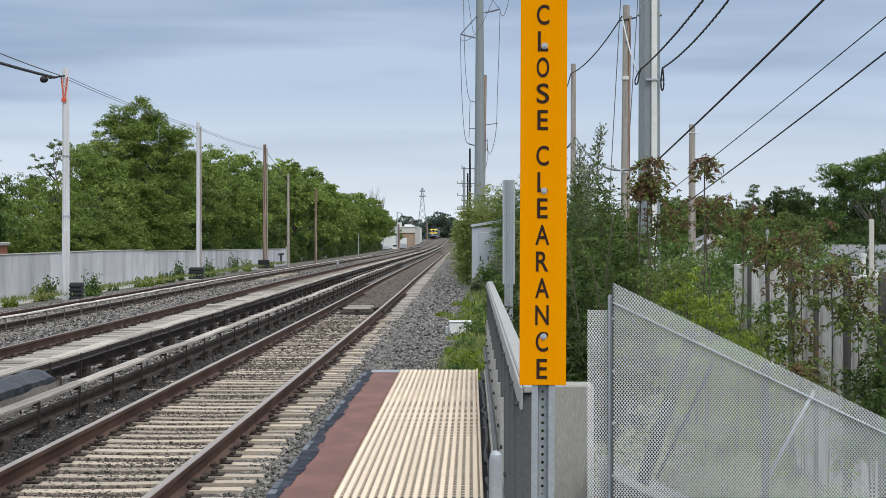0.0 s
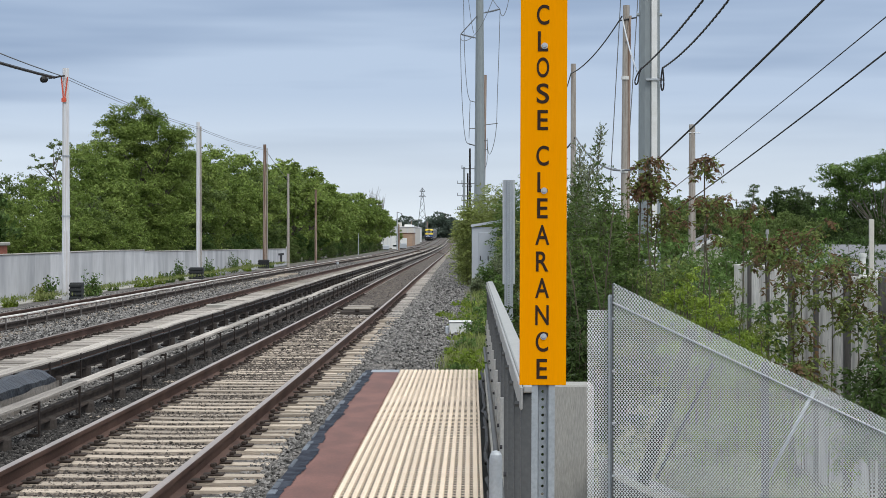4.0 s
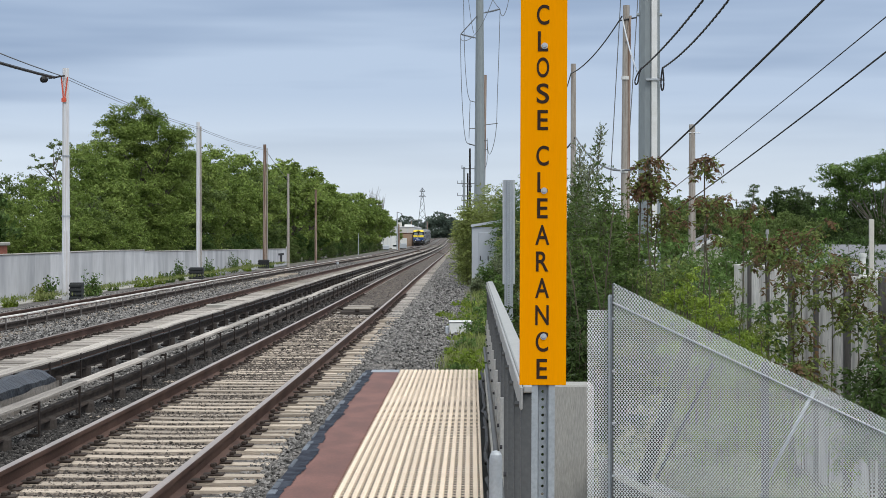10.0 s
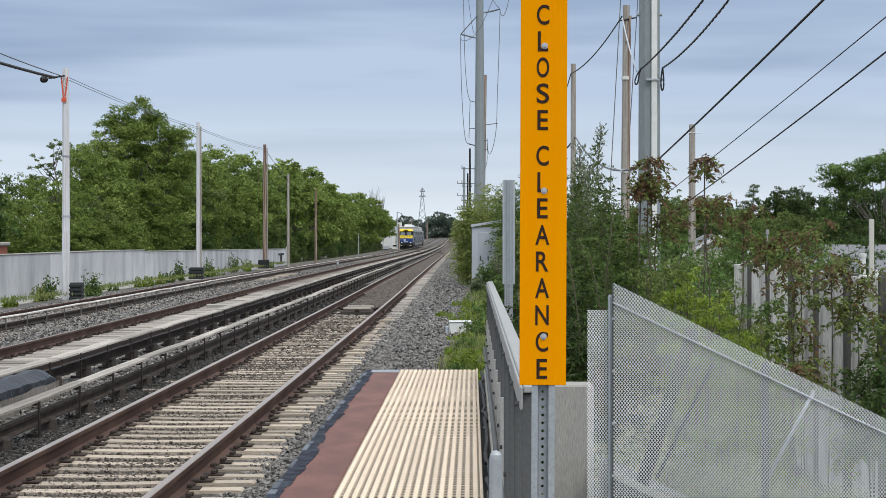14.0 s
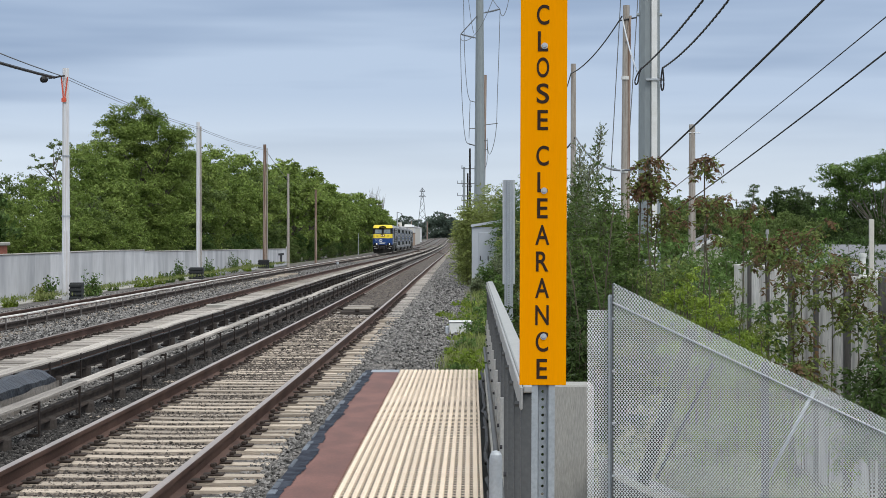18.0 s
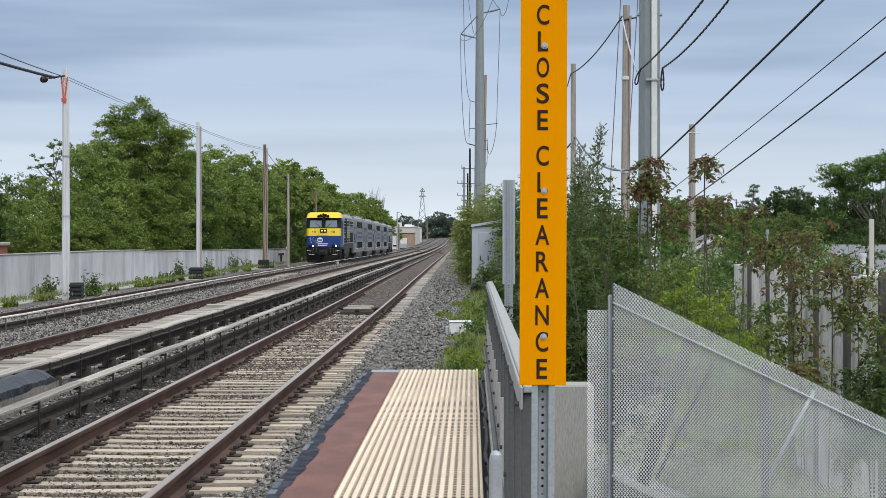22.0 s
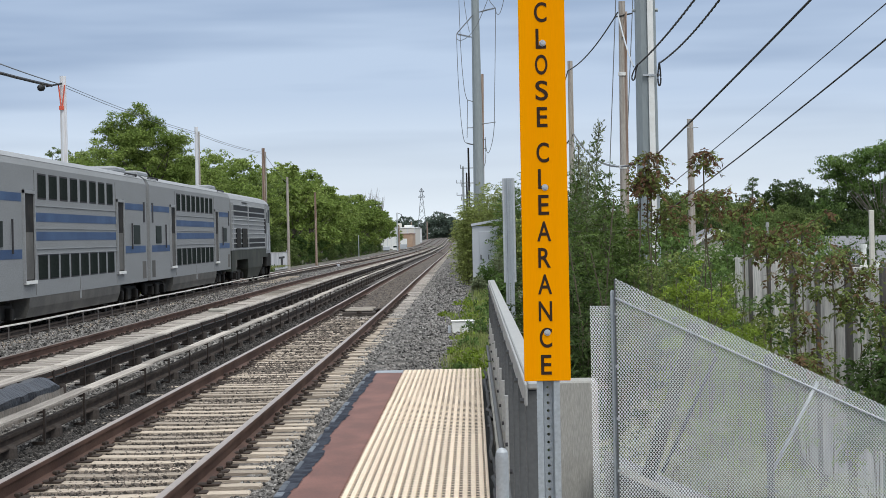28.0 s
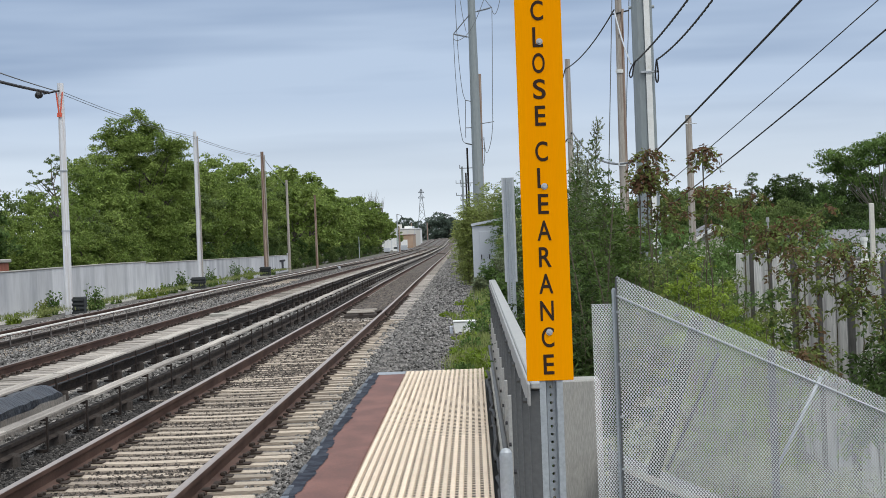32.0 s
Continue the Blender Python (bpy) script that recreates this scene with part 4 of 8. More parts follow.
build_big = monopole(4.725, 55.0, 13.5, 0.31, 0.26, "large galvanised steel pole with a white conduit")
part("conduit", Mesh().box(0.03, 0.18, -0.36, -0.3, 0, 14), M_WHITE, build_big, "white cable conduit")
for z in (7.6, 9.35):
    part("clamp", Mesh().box(-0.11, 0.33, -0.39, -0.28, z - 0.025, z + 0.025) if z < 9 else Mesh().tube((-0.34, 0, z), (0.34, 0, z), 0.045, n=8), M_STEELPOLE if z > 9 else M_GALV, build_big)
tall = monopole(0.44, 115.0, 17.0, 0.36, 0.19, "tall tapered steel pole with insulator arms on both sides", ((12.99, -1.07, 0.22), (14.38, 1.14, 0.22)))
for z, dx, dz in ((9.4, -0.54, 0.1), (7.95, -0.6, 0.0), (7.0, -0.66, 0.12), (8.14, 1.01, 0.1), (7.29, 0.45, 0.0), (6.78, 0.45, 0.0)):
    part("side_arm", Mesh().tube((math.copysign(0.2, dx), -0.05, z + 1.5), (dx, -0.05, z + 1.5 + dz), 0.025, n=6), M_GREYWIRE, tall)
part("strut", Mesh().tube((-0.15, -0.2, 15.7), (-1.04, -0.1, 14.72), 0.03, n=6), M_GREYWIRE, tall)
WOODS = [(4.4, 60.0, 8.66, 0.12, M_WOODPOLE, "weathered wooden pole with pale and brown conduits"), (4.18, 85.0, 9.05, 0.13, M_WOODPOLE, "weathered wooden pole above the bushes"),
         (8.53, 80.0, 6.28, 0.15, M_WOODPOLE, "bare weathered wooden pole stub"), (0.62, 130.0, 12.1, 0.14, M_WOODBROWN, "slim brown wooden pole behind the steel pole"),
         (-0.2, 220.0, 11.3, 0.12, M_UNDER, "distant dark wooden pole"), (-0.65, 330.0, 12.0, 0.16, M_UNDER, "distant dark wooden pole"), (-1.0, 270.0, 11.0, 0.16, M_STEELPOLE, "distant slim steel pole")]
for x, y, z, r, m, lab in WOODS:
    bits = []
    if y == 60.0:
        bits = [("conduit", Mesh().tube((0.11, -0.05, 0), (0.09, -0.05, z + 0.9), 0.045, n=8), M_WOODBROWN),
                ("strap", Mesh().tube((0, 0, 7.9), (0, 0, 8.0), 0.13, n=12), M_WHITE), ("strap", Mesh().tube((0, 0, 5.2), (0, 0, 5.3), 0.13, n=12), M_WHITE),
                ("pole_top_strap", Mesh().tube((0.02, -0.12, 9.0), (0.12, -0.12, 9.75), 0.05, 0.03, 8), M_WOODBROWN), ("hook", Mesh().tube((-0.2, -0.1, 9.6), (0.3, -0.1, 9.7), 0.025, n=6), M_WIRE)]
    if y == 80.0:
        bits = [("cross_bolt", Mesh().tube((-0.3, -0.1, 7.35), (0.3, -0.1, 7.35), 0.02, n=6), M_GALV)]
    if y >= 220:
        bits = [("crossarm", Mesh().box(-0.9, 0.7, -0.05, 0.05, z - 0.8 - k, z - 0.72 - k).tube((-0.85, 0, z - 0.72 - k), (-0.85, 0, z - 0.4 - k), 0.04, n=6).tube((0.65, 0, z - 0.72 - k), (0.65, 0, z - 0.4 - k), 0.04, n=6), M_GREYWIRE) for k in (0, 1.6, 3.4, 5.0)]
    wood_pole(x, y, -1.4, z, r, r * 0.8, m, lab, "wooden poles beyond the bushes", lean=0.9 if y == 130.0 else 0.5 if y == 60.0 else 0, bits=bits)

BLK = "black cable running over the bushes to a pole"
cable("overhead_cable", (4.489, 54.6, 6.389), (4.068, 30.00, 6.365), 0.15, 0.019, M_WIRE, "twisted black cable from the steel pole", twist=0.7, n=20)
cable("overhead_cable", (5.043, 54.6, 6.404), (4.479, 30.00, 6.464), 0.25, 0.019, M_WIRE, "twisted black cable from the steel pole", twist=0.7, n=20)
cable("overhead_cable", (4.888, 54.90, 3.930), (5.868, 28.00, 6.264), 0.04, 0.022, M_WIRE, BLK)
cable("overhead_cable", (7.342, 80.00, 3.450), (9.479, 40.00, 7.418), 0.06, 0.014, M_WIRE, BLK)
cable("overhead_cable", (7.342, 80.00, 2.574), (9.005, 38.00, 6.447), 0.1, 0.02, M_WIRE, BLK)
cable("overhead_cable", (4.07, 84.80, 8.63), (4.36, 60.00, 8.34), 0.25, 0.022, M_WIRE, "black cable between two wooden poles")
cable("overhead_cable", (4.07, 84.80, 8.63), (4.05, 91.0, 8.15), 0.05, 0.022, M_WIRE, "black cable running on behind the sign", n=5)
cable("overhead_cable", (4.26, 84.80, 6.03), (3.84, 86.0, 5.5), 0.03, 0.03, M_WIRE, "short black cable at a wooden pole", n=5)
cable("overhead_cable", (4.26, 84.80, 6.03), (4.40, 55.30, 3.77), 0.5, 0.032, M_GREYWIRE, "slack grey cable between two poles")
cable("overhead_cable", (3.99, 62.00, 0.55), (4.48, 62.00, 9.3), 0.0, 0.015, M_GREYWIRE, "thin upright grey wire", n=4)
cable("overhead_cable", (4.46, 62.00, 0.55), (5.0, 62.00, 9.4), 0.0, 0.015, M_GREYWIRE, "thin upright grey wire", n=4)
def run(name, pts, r, material, label):
    """A cable hung in a smooth curve through a few points."""
    p = [Vector(q) for q in pts]
    p = [p[0]] + p + [p[-1]]
    fine = []
    for a, b, c, d in zip(p, p[1:], p[2:], p[3:]):
        for k in range(5):
            u = k / 5
            fine.append(b + ((c - a) * u + (a * 2 - b * 5 + c * 4 - d) * u * u + (b * 3 - a - c * 3 + d) * u ** 3) * 0.5)
    return tagged(part(name, Mesh().line(fine + [p[-1]], r, 6), material), label, "cable")


run("cable_loop", [(4.504, 54.6, 6.419), (4.43, 54.6, 6.33), (4.36, 54.6, 6.2), (4.312, 54.6, 6.06), (4.33, 54.6, 5.97), (4.38, 54.6, 6.0), (4.405, 54.6, 6.12), (4.43, 54.6, 6.26), (4.474, 54.6, 6.374)], 0.022, M_WIRE, "black loop of cable at the steel pole")
run("cable_loop", [(5.043, 54.6, 6.419), (5.015, 54.6, 6.25), (4.998, 54.6, 6.05), (5.005, 54.6, 5.88), (5.035, 54.6, 5.81), (5.065, 54.6, 5.88), (5.072, 54.6, 6.05), (5.06, 54.6, 6.25), (5.043, 54.6, 6.404)], 0.024, M_WIRE, "black loop of cable at the steel pole")
cable("down_lead", (4.36, 59.80, 8.25), (4.41, 55.20, 6.37), 0.12, 0.022, M_GALV, "pale guy strap between pole and steel pole", n=8)
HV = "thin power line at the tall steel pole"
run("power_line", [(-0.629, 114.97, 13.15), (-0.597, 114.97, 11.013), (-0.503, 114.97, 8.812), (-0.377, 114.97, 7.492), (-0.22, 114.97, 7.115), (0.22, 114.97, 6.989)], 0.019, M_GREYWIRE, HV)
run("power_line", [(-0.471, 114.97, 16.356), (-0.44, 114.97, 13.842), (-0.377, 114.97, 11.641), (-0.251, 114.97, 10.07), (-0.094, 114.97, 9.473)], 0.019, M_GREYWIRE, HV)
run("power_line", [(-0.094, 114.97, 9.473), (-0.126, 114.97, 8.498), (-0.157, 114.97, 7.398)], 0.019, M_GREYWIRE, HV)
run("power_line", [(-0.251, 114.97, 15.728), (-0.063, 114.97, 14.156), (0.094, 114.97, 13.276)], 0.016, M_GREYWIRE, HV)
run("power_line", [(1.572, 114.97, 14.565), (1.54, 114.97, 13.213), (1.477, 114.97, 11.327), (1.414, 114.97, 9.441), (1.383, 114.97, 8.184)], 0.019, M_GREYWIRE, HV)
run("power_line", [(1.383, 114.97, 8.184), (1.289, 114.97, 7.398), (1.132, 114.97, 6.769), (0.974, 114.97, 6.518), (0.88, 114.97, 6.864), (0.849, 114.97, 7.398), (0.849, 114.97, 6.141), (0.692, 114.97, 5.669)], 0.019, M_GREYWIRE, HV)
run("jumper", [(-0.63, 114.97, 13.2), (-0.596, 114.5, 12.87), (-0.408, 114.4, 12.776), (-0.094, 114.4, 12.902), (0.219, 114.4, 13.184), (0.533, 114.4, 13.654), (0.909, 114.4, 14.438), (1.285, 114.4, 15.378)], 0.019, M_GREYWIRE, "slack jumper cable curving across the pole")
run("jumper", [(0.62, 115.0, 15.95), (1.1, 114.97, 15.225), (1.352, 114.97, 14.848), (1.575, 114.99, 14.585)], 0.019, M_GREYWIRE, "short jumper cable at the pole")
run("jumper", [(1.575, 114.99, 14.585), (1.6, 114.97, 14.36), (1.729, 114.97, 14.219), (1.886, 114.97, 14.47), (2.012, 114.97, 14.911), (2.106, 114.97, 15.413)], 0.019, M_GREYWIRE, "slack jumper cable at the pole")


# ---- trackside equipment ----
def build_equipment():
    t = thing("signal_cabinet", "tall light grey metal signal cabinet with a shallow roof", "cabinet", at=pose(0.0, 85.0, -0.35))
    part("body", Mesh().soft(0, 1.3, 0, 1.0, 0, 2.68, 0.02), M_CABINET, t)
    part("door", Mesh().soft(0.28, 1.0, -0.03, -0.002, 0.12, 2.46, 0.012), M_CABINET, t)
    for x in (0.33, 0.65):
        part("handle", Mesh().soft(x, x + 0.04, -0.07, -0.03, 1.3, 1.5, 0.008), M_BAND, t)
    part("roof", Mesh().add([(-0.04, -0.1, 2.68), (1.36, -0.1, 2.9), (1.36, 1.05, 2.9), (-0.04, 1.05, 2.68), (-0.04, -0.1, 2.78), (1.36, -0.1, 3.0), (1.36, 1.05, 3.0), (-0.04, 1.05, 2.78)],
                            [(0, 3, 2, 1), (4, 5, 6, 7), (0, 1, 5, 4), (1, 2, 6, 5), (2, 3, 7, 6), (3, 0, 4, 7)]), M_CABINET, t)
    w = thing("junction_box", "low white metal junction box in the grass", "equipment box", at=pose(-0.5, 46.0, -0.26))
    part("case", Mesh().soft(0, 0.5, 0, 0.4, 0, 0.29, 0.015), M_WHITE, w)
    part("lid", Mesh().soft(-0.015, 0.515, -0.02, 0.42, 0.291, 0.32, 0.01), M_WHITE, w)
    part("side_box", Mesh().soft(-0.09, -0.02, 0.1, 0.3, 0.0, 0.2, 0.01), M_CABINET, w)
    b = thing("impedance_bond", "low grey-brown impedance bond boxes between the rails", "equipment box", at=pose(-3.12, 56.5, -0.2))
    for k, yy in enumerate((0.0, 1.5)):
        case = part("case", Mesh().soft(-0.46, 0.42, yy - 0.4, yy + 0.4, 0, 0.13, 0.03), M_DRUM, b)
        part("lid", Mesh().soft(-0.4, 0.36, yy - 0.34, yy + 0.3, 0.131, 0.2, 0.03), M_TIE_FAR, case)
        part("hinge", Mesh().soft(-0.06, 0.06, yy - 0.42, yy - 0.38, 0.1, 0.17, 0.01), M_RUST, case)
    part("lead", Mesh().line([(-0.42, 0.5, 0.12), (-0.58, 0.2, 0.2), (-0.72, -0.3, 0.1), (-0.76, -0.6, 0.0)], 0.035, 8).line([(0.4, 0.5, 0.12), (0.55, 0.3, 0.18), (0.7, -0.1, 0.08)], 0.035, 8), M_RUST, b)
    # hood over the end of the middle track's third rail
    h = thing("rail_end_hood", "dark weathered rubber hood over a third rail's end", "cover", at=pose(-5.9, 0, -0.1))
    prof = [(-0.34, -0.12), (-0.33, 0.1), (-0.26, 0.24), (-0.1, 0.3), (0.14, 0.29), (0.29, 0.18), (0.34, -0.12)]
    r = random.Random(4)
    sheet, n = Mesh(), len(prof)
    ys = list(np.linspace(17.0, 27.7, 34))
    vs = [(x + r.uniform(-0.012, 0.012), y, z + r.uniform(-0.012, 0.012) - (0.05 if k == len(ys) - 1 else 0)) for k, y in enumerate(ys) for x, z in prof]
    sheet.add(vs, [(k * n + i, (k + 1) * n + i, (k + 1) * n + i + 1, k * n + i + 1) for k in range(len(ys) - 1) for i in range(n - 1)] + [tuple(range((len(ys) - 1) * n, len(ys) * n))])
    part("hood", sheet, M_RUBBER_GREY, h, "crumpled dark rubber sheet")
    flap = [(0.335, 0.12), (0.345, -0.02), (0.36, -0.22)]
    fl = Mesh()
    fl.add([(x + r.uniform(-0.012, 0.012), y, z + r.uniform(-0.02, 0.02)) for y in ys for x, z in flap], [(k * 3 + i, (k + 1) * 3 + i, (k + 1) * 3 + i + 1, k * 3 + i + 1) for k in range(len(ys) - 1) for i in (0, 1)])
    part("flap", fl, M_FLAP, h, "dusty grey flap")
    part("end_board", Mesh().soft(-0.45, 0.05, 17.0, 24.5, 0.30, 0.33, 0.01), M_BOARD, h)
    c = thing("crossing_box", "pale cable box on the ballast between tracks", "equipment box", at=pose(-8.0, 62.0, -0.2))
    part("case", Mesh().soft(0, 1.2, 0, 0.5, 0, 0.1, 0.02), M_CONCRETE, c)
    j = thing("junction_box", "small pale box beside the far third rail", "equipment box", at=pose(-10.6 + shift(170), 170.0, -0.42))
    part("case", Mesh().soft(0, 0.25, 0, 0.4, 0, 0.25, 0.03), M_CABINET, j)


build_equipment()


# ---- timber fence ----
def build_fence():
    t = thing("timber_fence", "tall weathered grey timber fence behind the saplings", "fence")
    r = random.Random(12)
    y = 20.6
    wide = Mesh().soft(-0.02, 0.02, 0.004, 0.70, 0, 3.0, 0.008).data("board", M_FENCE)
    slim = Mesh().soft(-0.02, 0.02, 0.004, 0.52, 0, 3.0, 0.008).data("board", M_FENCE)
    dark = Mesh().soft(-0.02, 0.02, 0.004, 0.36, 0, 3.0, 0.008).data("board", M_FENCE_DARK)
    # each bay: two broad boards turned to the line, then a narrow one and a dark strip set back by the post
    while y < 38:
        a = r.uniform(-1.5, 1.5)
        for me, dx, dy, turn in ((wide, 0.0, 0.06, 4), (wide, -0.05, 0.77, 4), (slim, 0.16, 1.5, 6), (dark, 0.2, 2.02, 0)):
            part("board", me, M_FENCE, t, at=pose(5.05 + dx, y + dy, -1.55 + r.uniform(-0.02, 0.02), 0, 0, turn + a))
        part("post", Mesh().soft(-0.1, 0.1, -0.05, 0.05, -2.2, 1.46, 0.01), M_FENCE_DARK, t, at=pose(5.1, y, 0))
        y += 2.41
    part("rail", Mesh().soft(5.3, 5.36, 20.6, 39.8, 0.9, 1.0, 0.01), M_FENCE, t)


build_fence()


# ---- trees and shrubs ----
def leaf_cloud(r, centres, radii, counts, size, narrow=0.55, droop=0.3, shell=0.55):
    """Pointed leaves scattered through soft clumps."""
    c = np.repeat(np.asarray(centres), counts, 0)
    rad = np.repeat(np.asarray(radii), counts, 0)
    n = len(c)
    d = r.normal(size=(n, 3))
    d /= np.linalg.norm(d, axis=1)[:, None]
    p = c + d * (rad * (shell + (1 - shell) * r.uniform(0, 1, n) ** 0.5) * r.uniform(0.55, 1.12, n))[:, None] * np.array([1, 1, 0.8])
    a = r.normal(size=(n, 3))
    a[:, 2] -= droop
    a /= np.linalg.norm(a, axis=1)[:, None]
    b = np.cross(a, d + r.normal(size=(n, 3)) * 0.8)
    b /= np.linalg.norm(b, axis=1)[:, None] + 1e-9
    s = size * r.uniform(0.6, 1.35, n)[:, None]
    v = np.stack([p - a * s, p + b * s * narrow, p + a * s, p - b * s * narrow], 1).reshape(-1, 3)
    f = np.arange(4 * n).reshape(-1, 4)
    return v, f


def cloud_mesh(name, v, f, material):
    me = bpy.data.meshes.new(name)
    me.vertices.add(len(v))
    me.vertices.foreach_set("co", v.ravel())
    me.loops.add(f.size)
    me.loops.foreach_set("vertex_index", f.ravel().astype(np.int32))
    me.polygons.add(len(f))
    me.polygons.foreach_set("loop_start", np.arange(0, f.size, f.shape[1], dtype=np.int32))
    me.materials.append(material)
    me.update(calc_edges=True)
    me.validate()
    return me


def limbs(r, h, spread, n, r0):
    """A tapered trunk that forks into limbs; returns the mesh and the limb tips."""
    m = Mesh()
    tips = []
    p = Vector((0, 0, -0.3))
    k = 5
    trunk = [p]
    for i in range(k):
        p = p + Vector((r.uniform(-0.05, 0.05) * h, r.uniform(-0.05, 0.05) * h, h * 0.72 / k))
        trunk.append(p)
    for i in range(k):
        m.tube(trunk[i], trunk[i + 1], r0 * (1 - i / (k + 1)), r0 * (1 - (i + 1) / (k + 1)), 8, False)
    for i in range(n):
        s = r.uniform(0.35, 1.0)
        j = min(int(s * k), k - 1)
        a = trunk[j].lerp(trunk[j + 1], s * k - j)
        w = 2 * math.pi * (i / n + r.uniform(0, 0.1))
        L = spread * r.uniform(0.55, 1.0) * (1.15 - 0.5 * s)
        b = a + Vector((math.cos(w) * L * 0.55, math.sin(w) * L * 0.55, L * 0.5))
        c = b + Vector((math.cos(w + r.uniform(-.5, .5)) * L * 0.45, math.sin(w + r.uniform(-.5, .5)) * L * 0.45, L * 0.4))
        rr = r0 * 0.38 * (1.2 - 0.6 * s)
        m.tube(a, b, rr, rr * 0.6, 6, False)
        m.tube(b, c, rr * 0.6, rr * 0.2, 5, False)
        tips += [b, c]
        for _ in range(2):
            d = b.lerp(c, r.uniform(0.2, 0.9))
            e = d + Vector((r.uniform(-1, 1), r.uniform(-1, 1), r.uniform(0.1, 0.8))) * L * 0.35
            m.tube(d, e, rr * 0.25, rr * 0.1, 4, False)
            tips.append(e)
    return m, tips


def crown_cloud(r, boughs, radii, total, size, narrow=0.64):
    """Small pointed leaves on the tops and sides of the sprays that make up each bough."""
    boughs, radii = np.asarray(boughs), np.asarray(radii)
    k = 9
    d = r.normal(size=(len(boughs), k, 3))
    d[:, :, 2] = np.abs(d[:, :, 2]) * 0.8 - 0.25
    d /= np.linalg.norm(d, axis=2)[:, :, None]
    sub = (boughs[:, None, :] + d * (radii[:, None] * r.uniform(0.4, 1.0, (len(boughs), k)))[:, :, None]).reshape(-1, 3)
    srad = np.repeat(radii, k) * r.uniform(0.28, 0.55, len(boughs) * k)
    w = srad ** 2
    counts = np.maximum(2, total * w / w.sum()).astype(int)
    c, rad = np.repeat(sub, counts, 0), np.repeat(srad, counts)
    n = len(c)
    d = r.normal(size=(n, 3))
    d /= np.linalg.norm(d, axis=1)[:, None]
    p = c + d * (rad * r.uniform(0.35, 1.1, n))[:, None] * np.array([1.1, 1.1, 0.62])
    nrm = d * 0.7 + r.normal(size=(n, 3)) * 0.55
    nrm[:, 2] += 0.55
    a = np.cross(nrm, r.normal(size=(n, 3)))
    a /= np.linalg.norm(a, axis=1)[:, None] + 1e-9
    b = np.cross(nrm, a)
    b /= np.linalg.norm(b, axis=1)[:, None] + 1e-9
    s = size * r.uniform(0.55, 1.4, n)[:, None]
    v = np.stack([p - a * s + b * s * narrow, p + a * s * 1.1, p - a * s * 0.7 - b * s * narrow], 1).reshape(-1, 3)
    return v, np.arange(3 * n).reshape(-1, 3)


def make_tree(seed, h, spread, n_limbs, leaves, size, leaf, label, low=0.15, category="tree", group="", at=None, gap=1.0, fill=0.9, stout=1.0):
    rr = random.Random(seed)
    r = np.random.RandomState(seed)
    t = thing("tree", label, category, group, at=at)
    m, tips = limbs(rr, h * 0.9, spread, n_limbs, 0.022 * h * stout)
    part("trunk", m, M_BARK, t)
    centres, radii = [], []
    for p in tips:
        if p.z > h * low:
            centres.append(p[:])
            radii.append(spread * rr.uniform(0.13, 0.27) * gap)
    # boughs that fill the crown's egg shape, lower ones included
    for _ in range(int(len(tips) * fill)):
        u = rr.uniform(low, 1.0)
        w = rr.uniform(0, 2 * math.pi)
        prof = math.sin(math.pi * min(1, (u * 0.86 + 0.12))) ** 0.6
        q = spread * prof * rr.uniform(0.4, 1.0)
        centres.append((math.cos(w) * q, math.sin(w) * q, h * u * 0.97))
        radii.append(spread * rr.uniform(0.13, 0.29) * gap)
    v, f = crown_cloud(r, centres, radii, leaves, size)
    part("crown", cloud_mesh("crown", v, f, leaf), leaf, t)
    return t


def make_lobed_tree(seed, h, at, label, group, lobes, leaves, size):
    """A tree whose crown is a union of leafy lobes: (x, y, z, half width, half height, boughs)."""
    rr, r = random.Random(seed), np.random.RandomState(seed)
    t = thing("tree", label, "tree", group, at=at)
    m, _ = limbs(rr, h * 0.9, 4.6, 26, 0.022 * h)
    part("trunk", m, M_BARK, t)
    centres, radii = [], []
    for x, y, z, w, hh, n in lobes:
        for k in range(n):
            d = Vector((rr.gauss(0, 1), rr.gauss(0, 1), rr.gauss(0, 1))).normalized()
            q = rr.uniform(0.55, 1.0) ** 0.6
            centres.append((x + d.x * w * q, y + d.y * w * q, max(0.6, z + d.z * hh * q)))
            radii.append(rr.uniform(0.55, 1.05))
    v, f = crown_cloud(r, centres, radii, leaves, size)
    part("crown", cloud_mesh("crown", v, f, L_OAK), L_OAK, t)
    return t


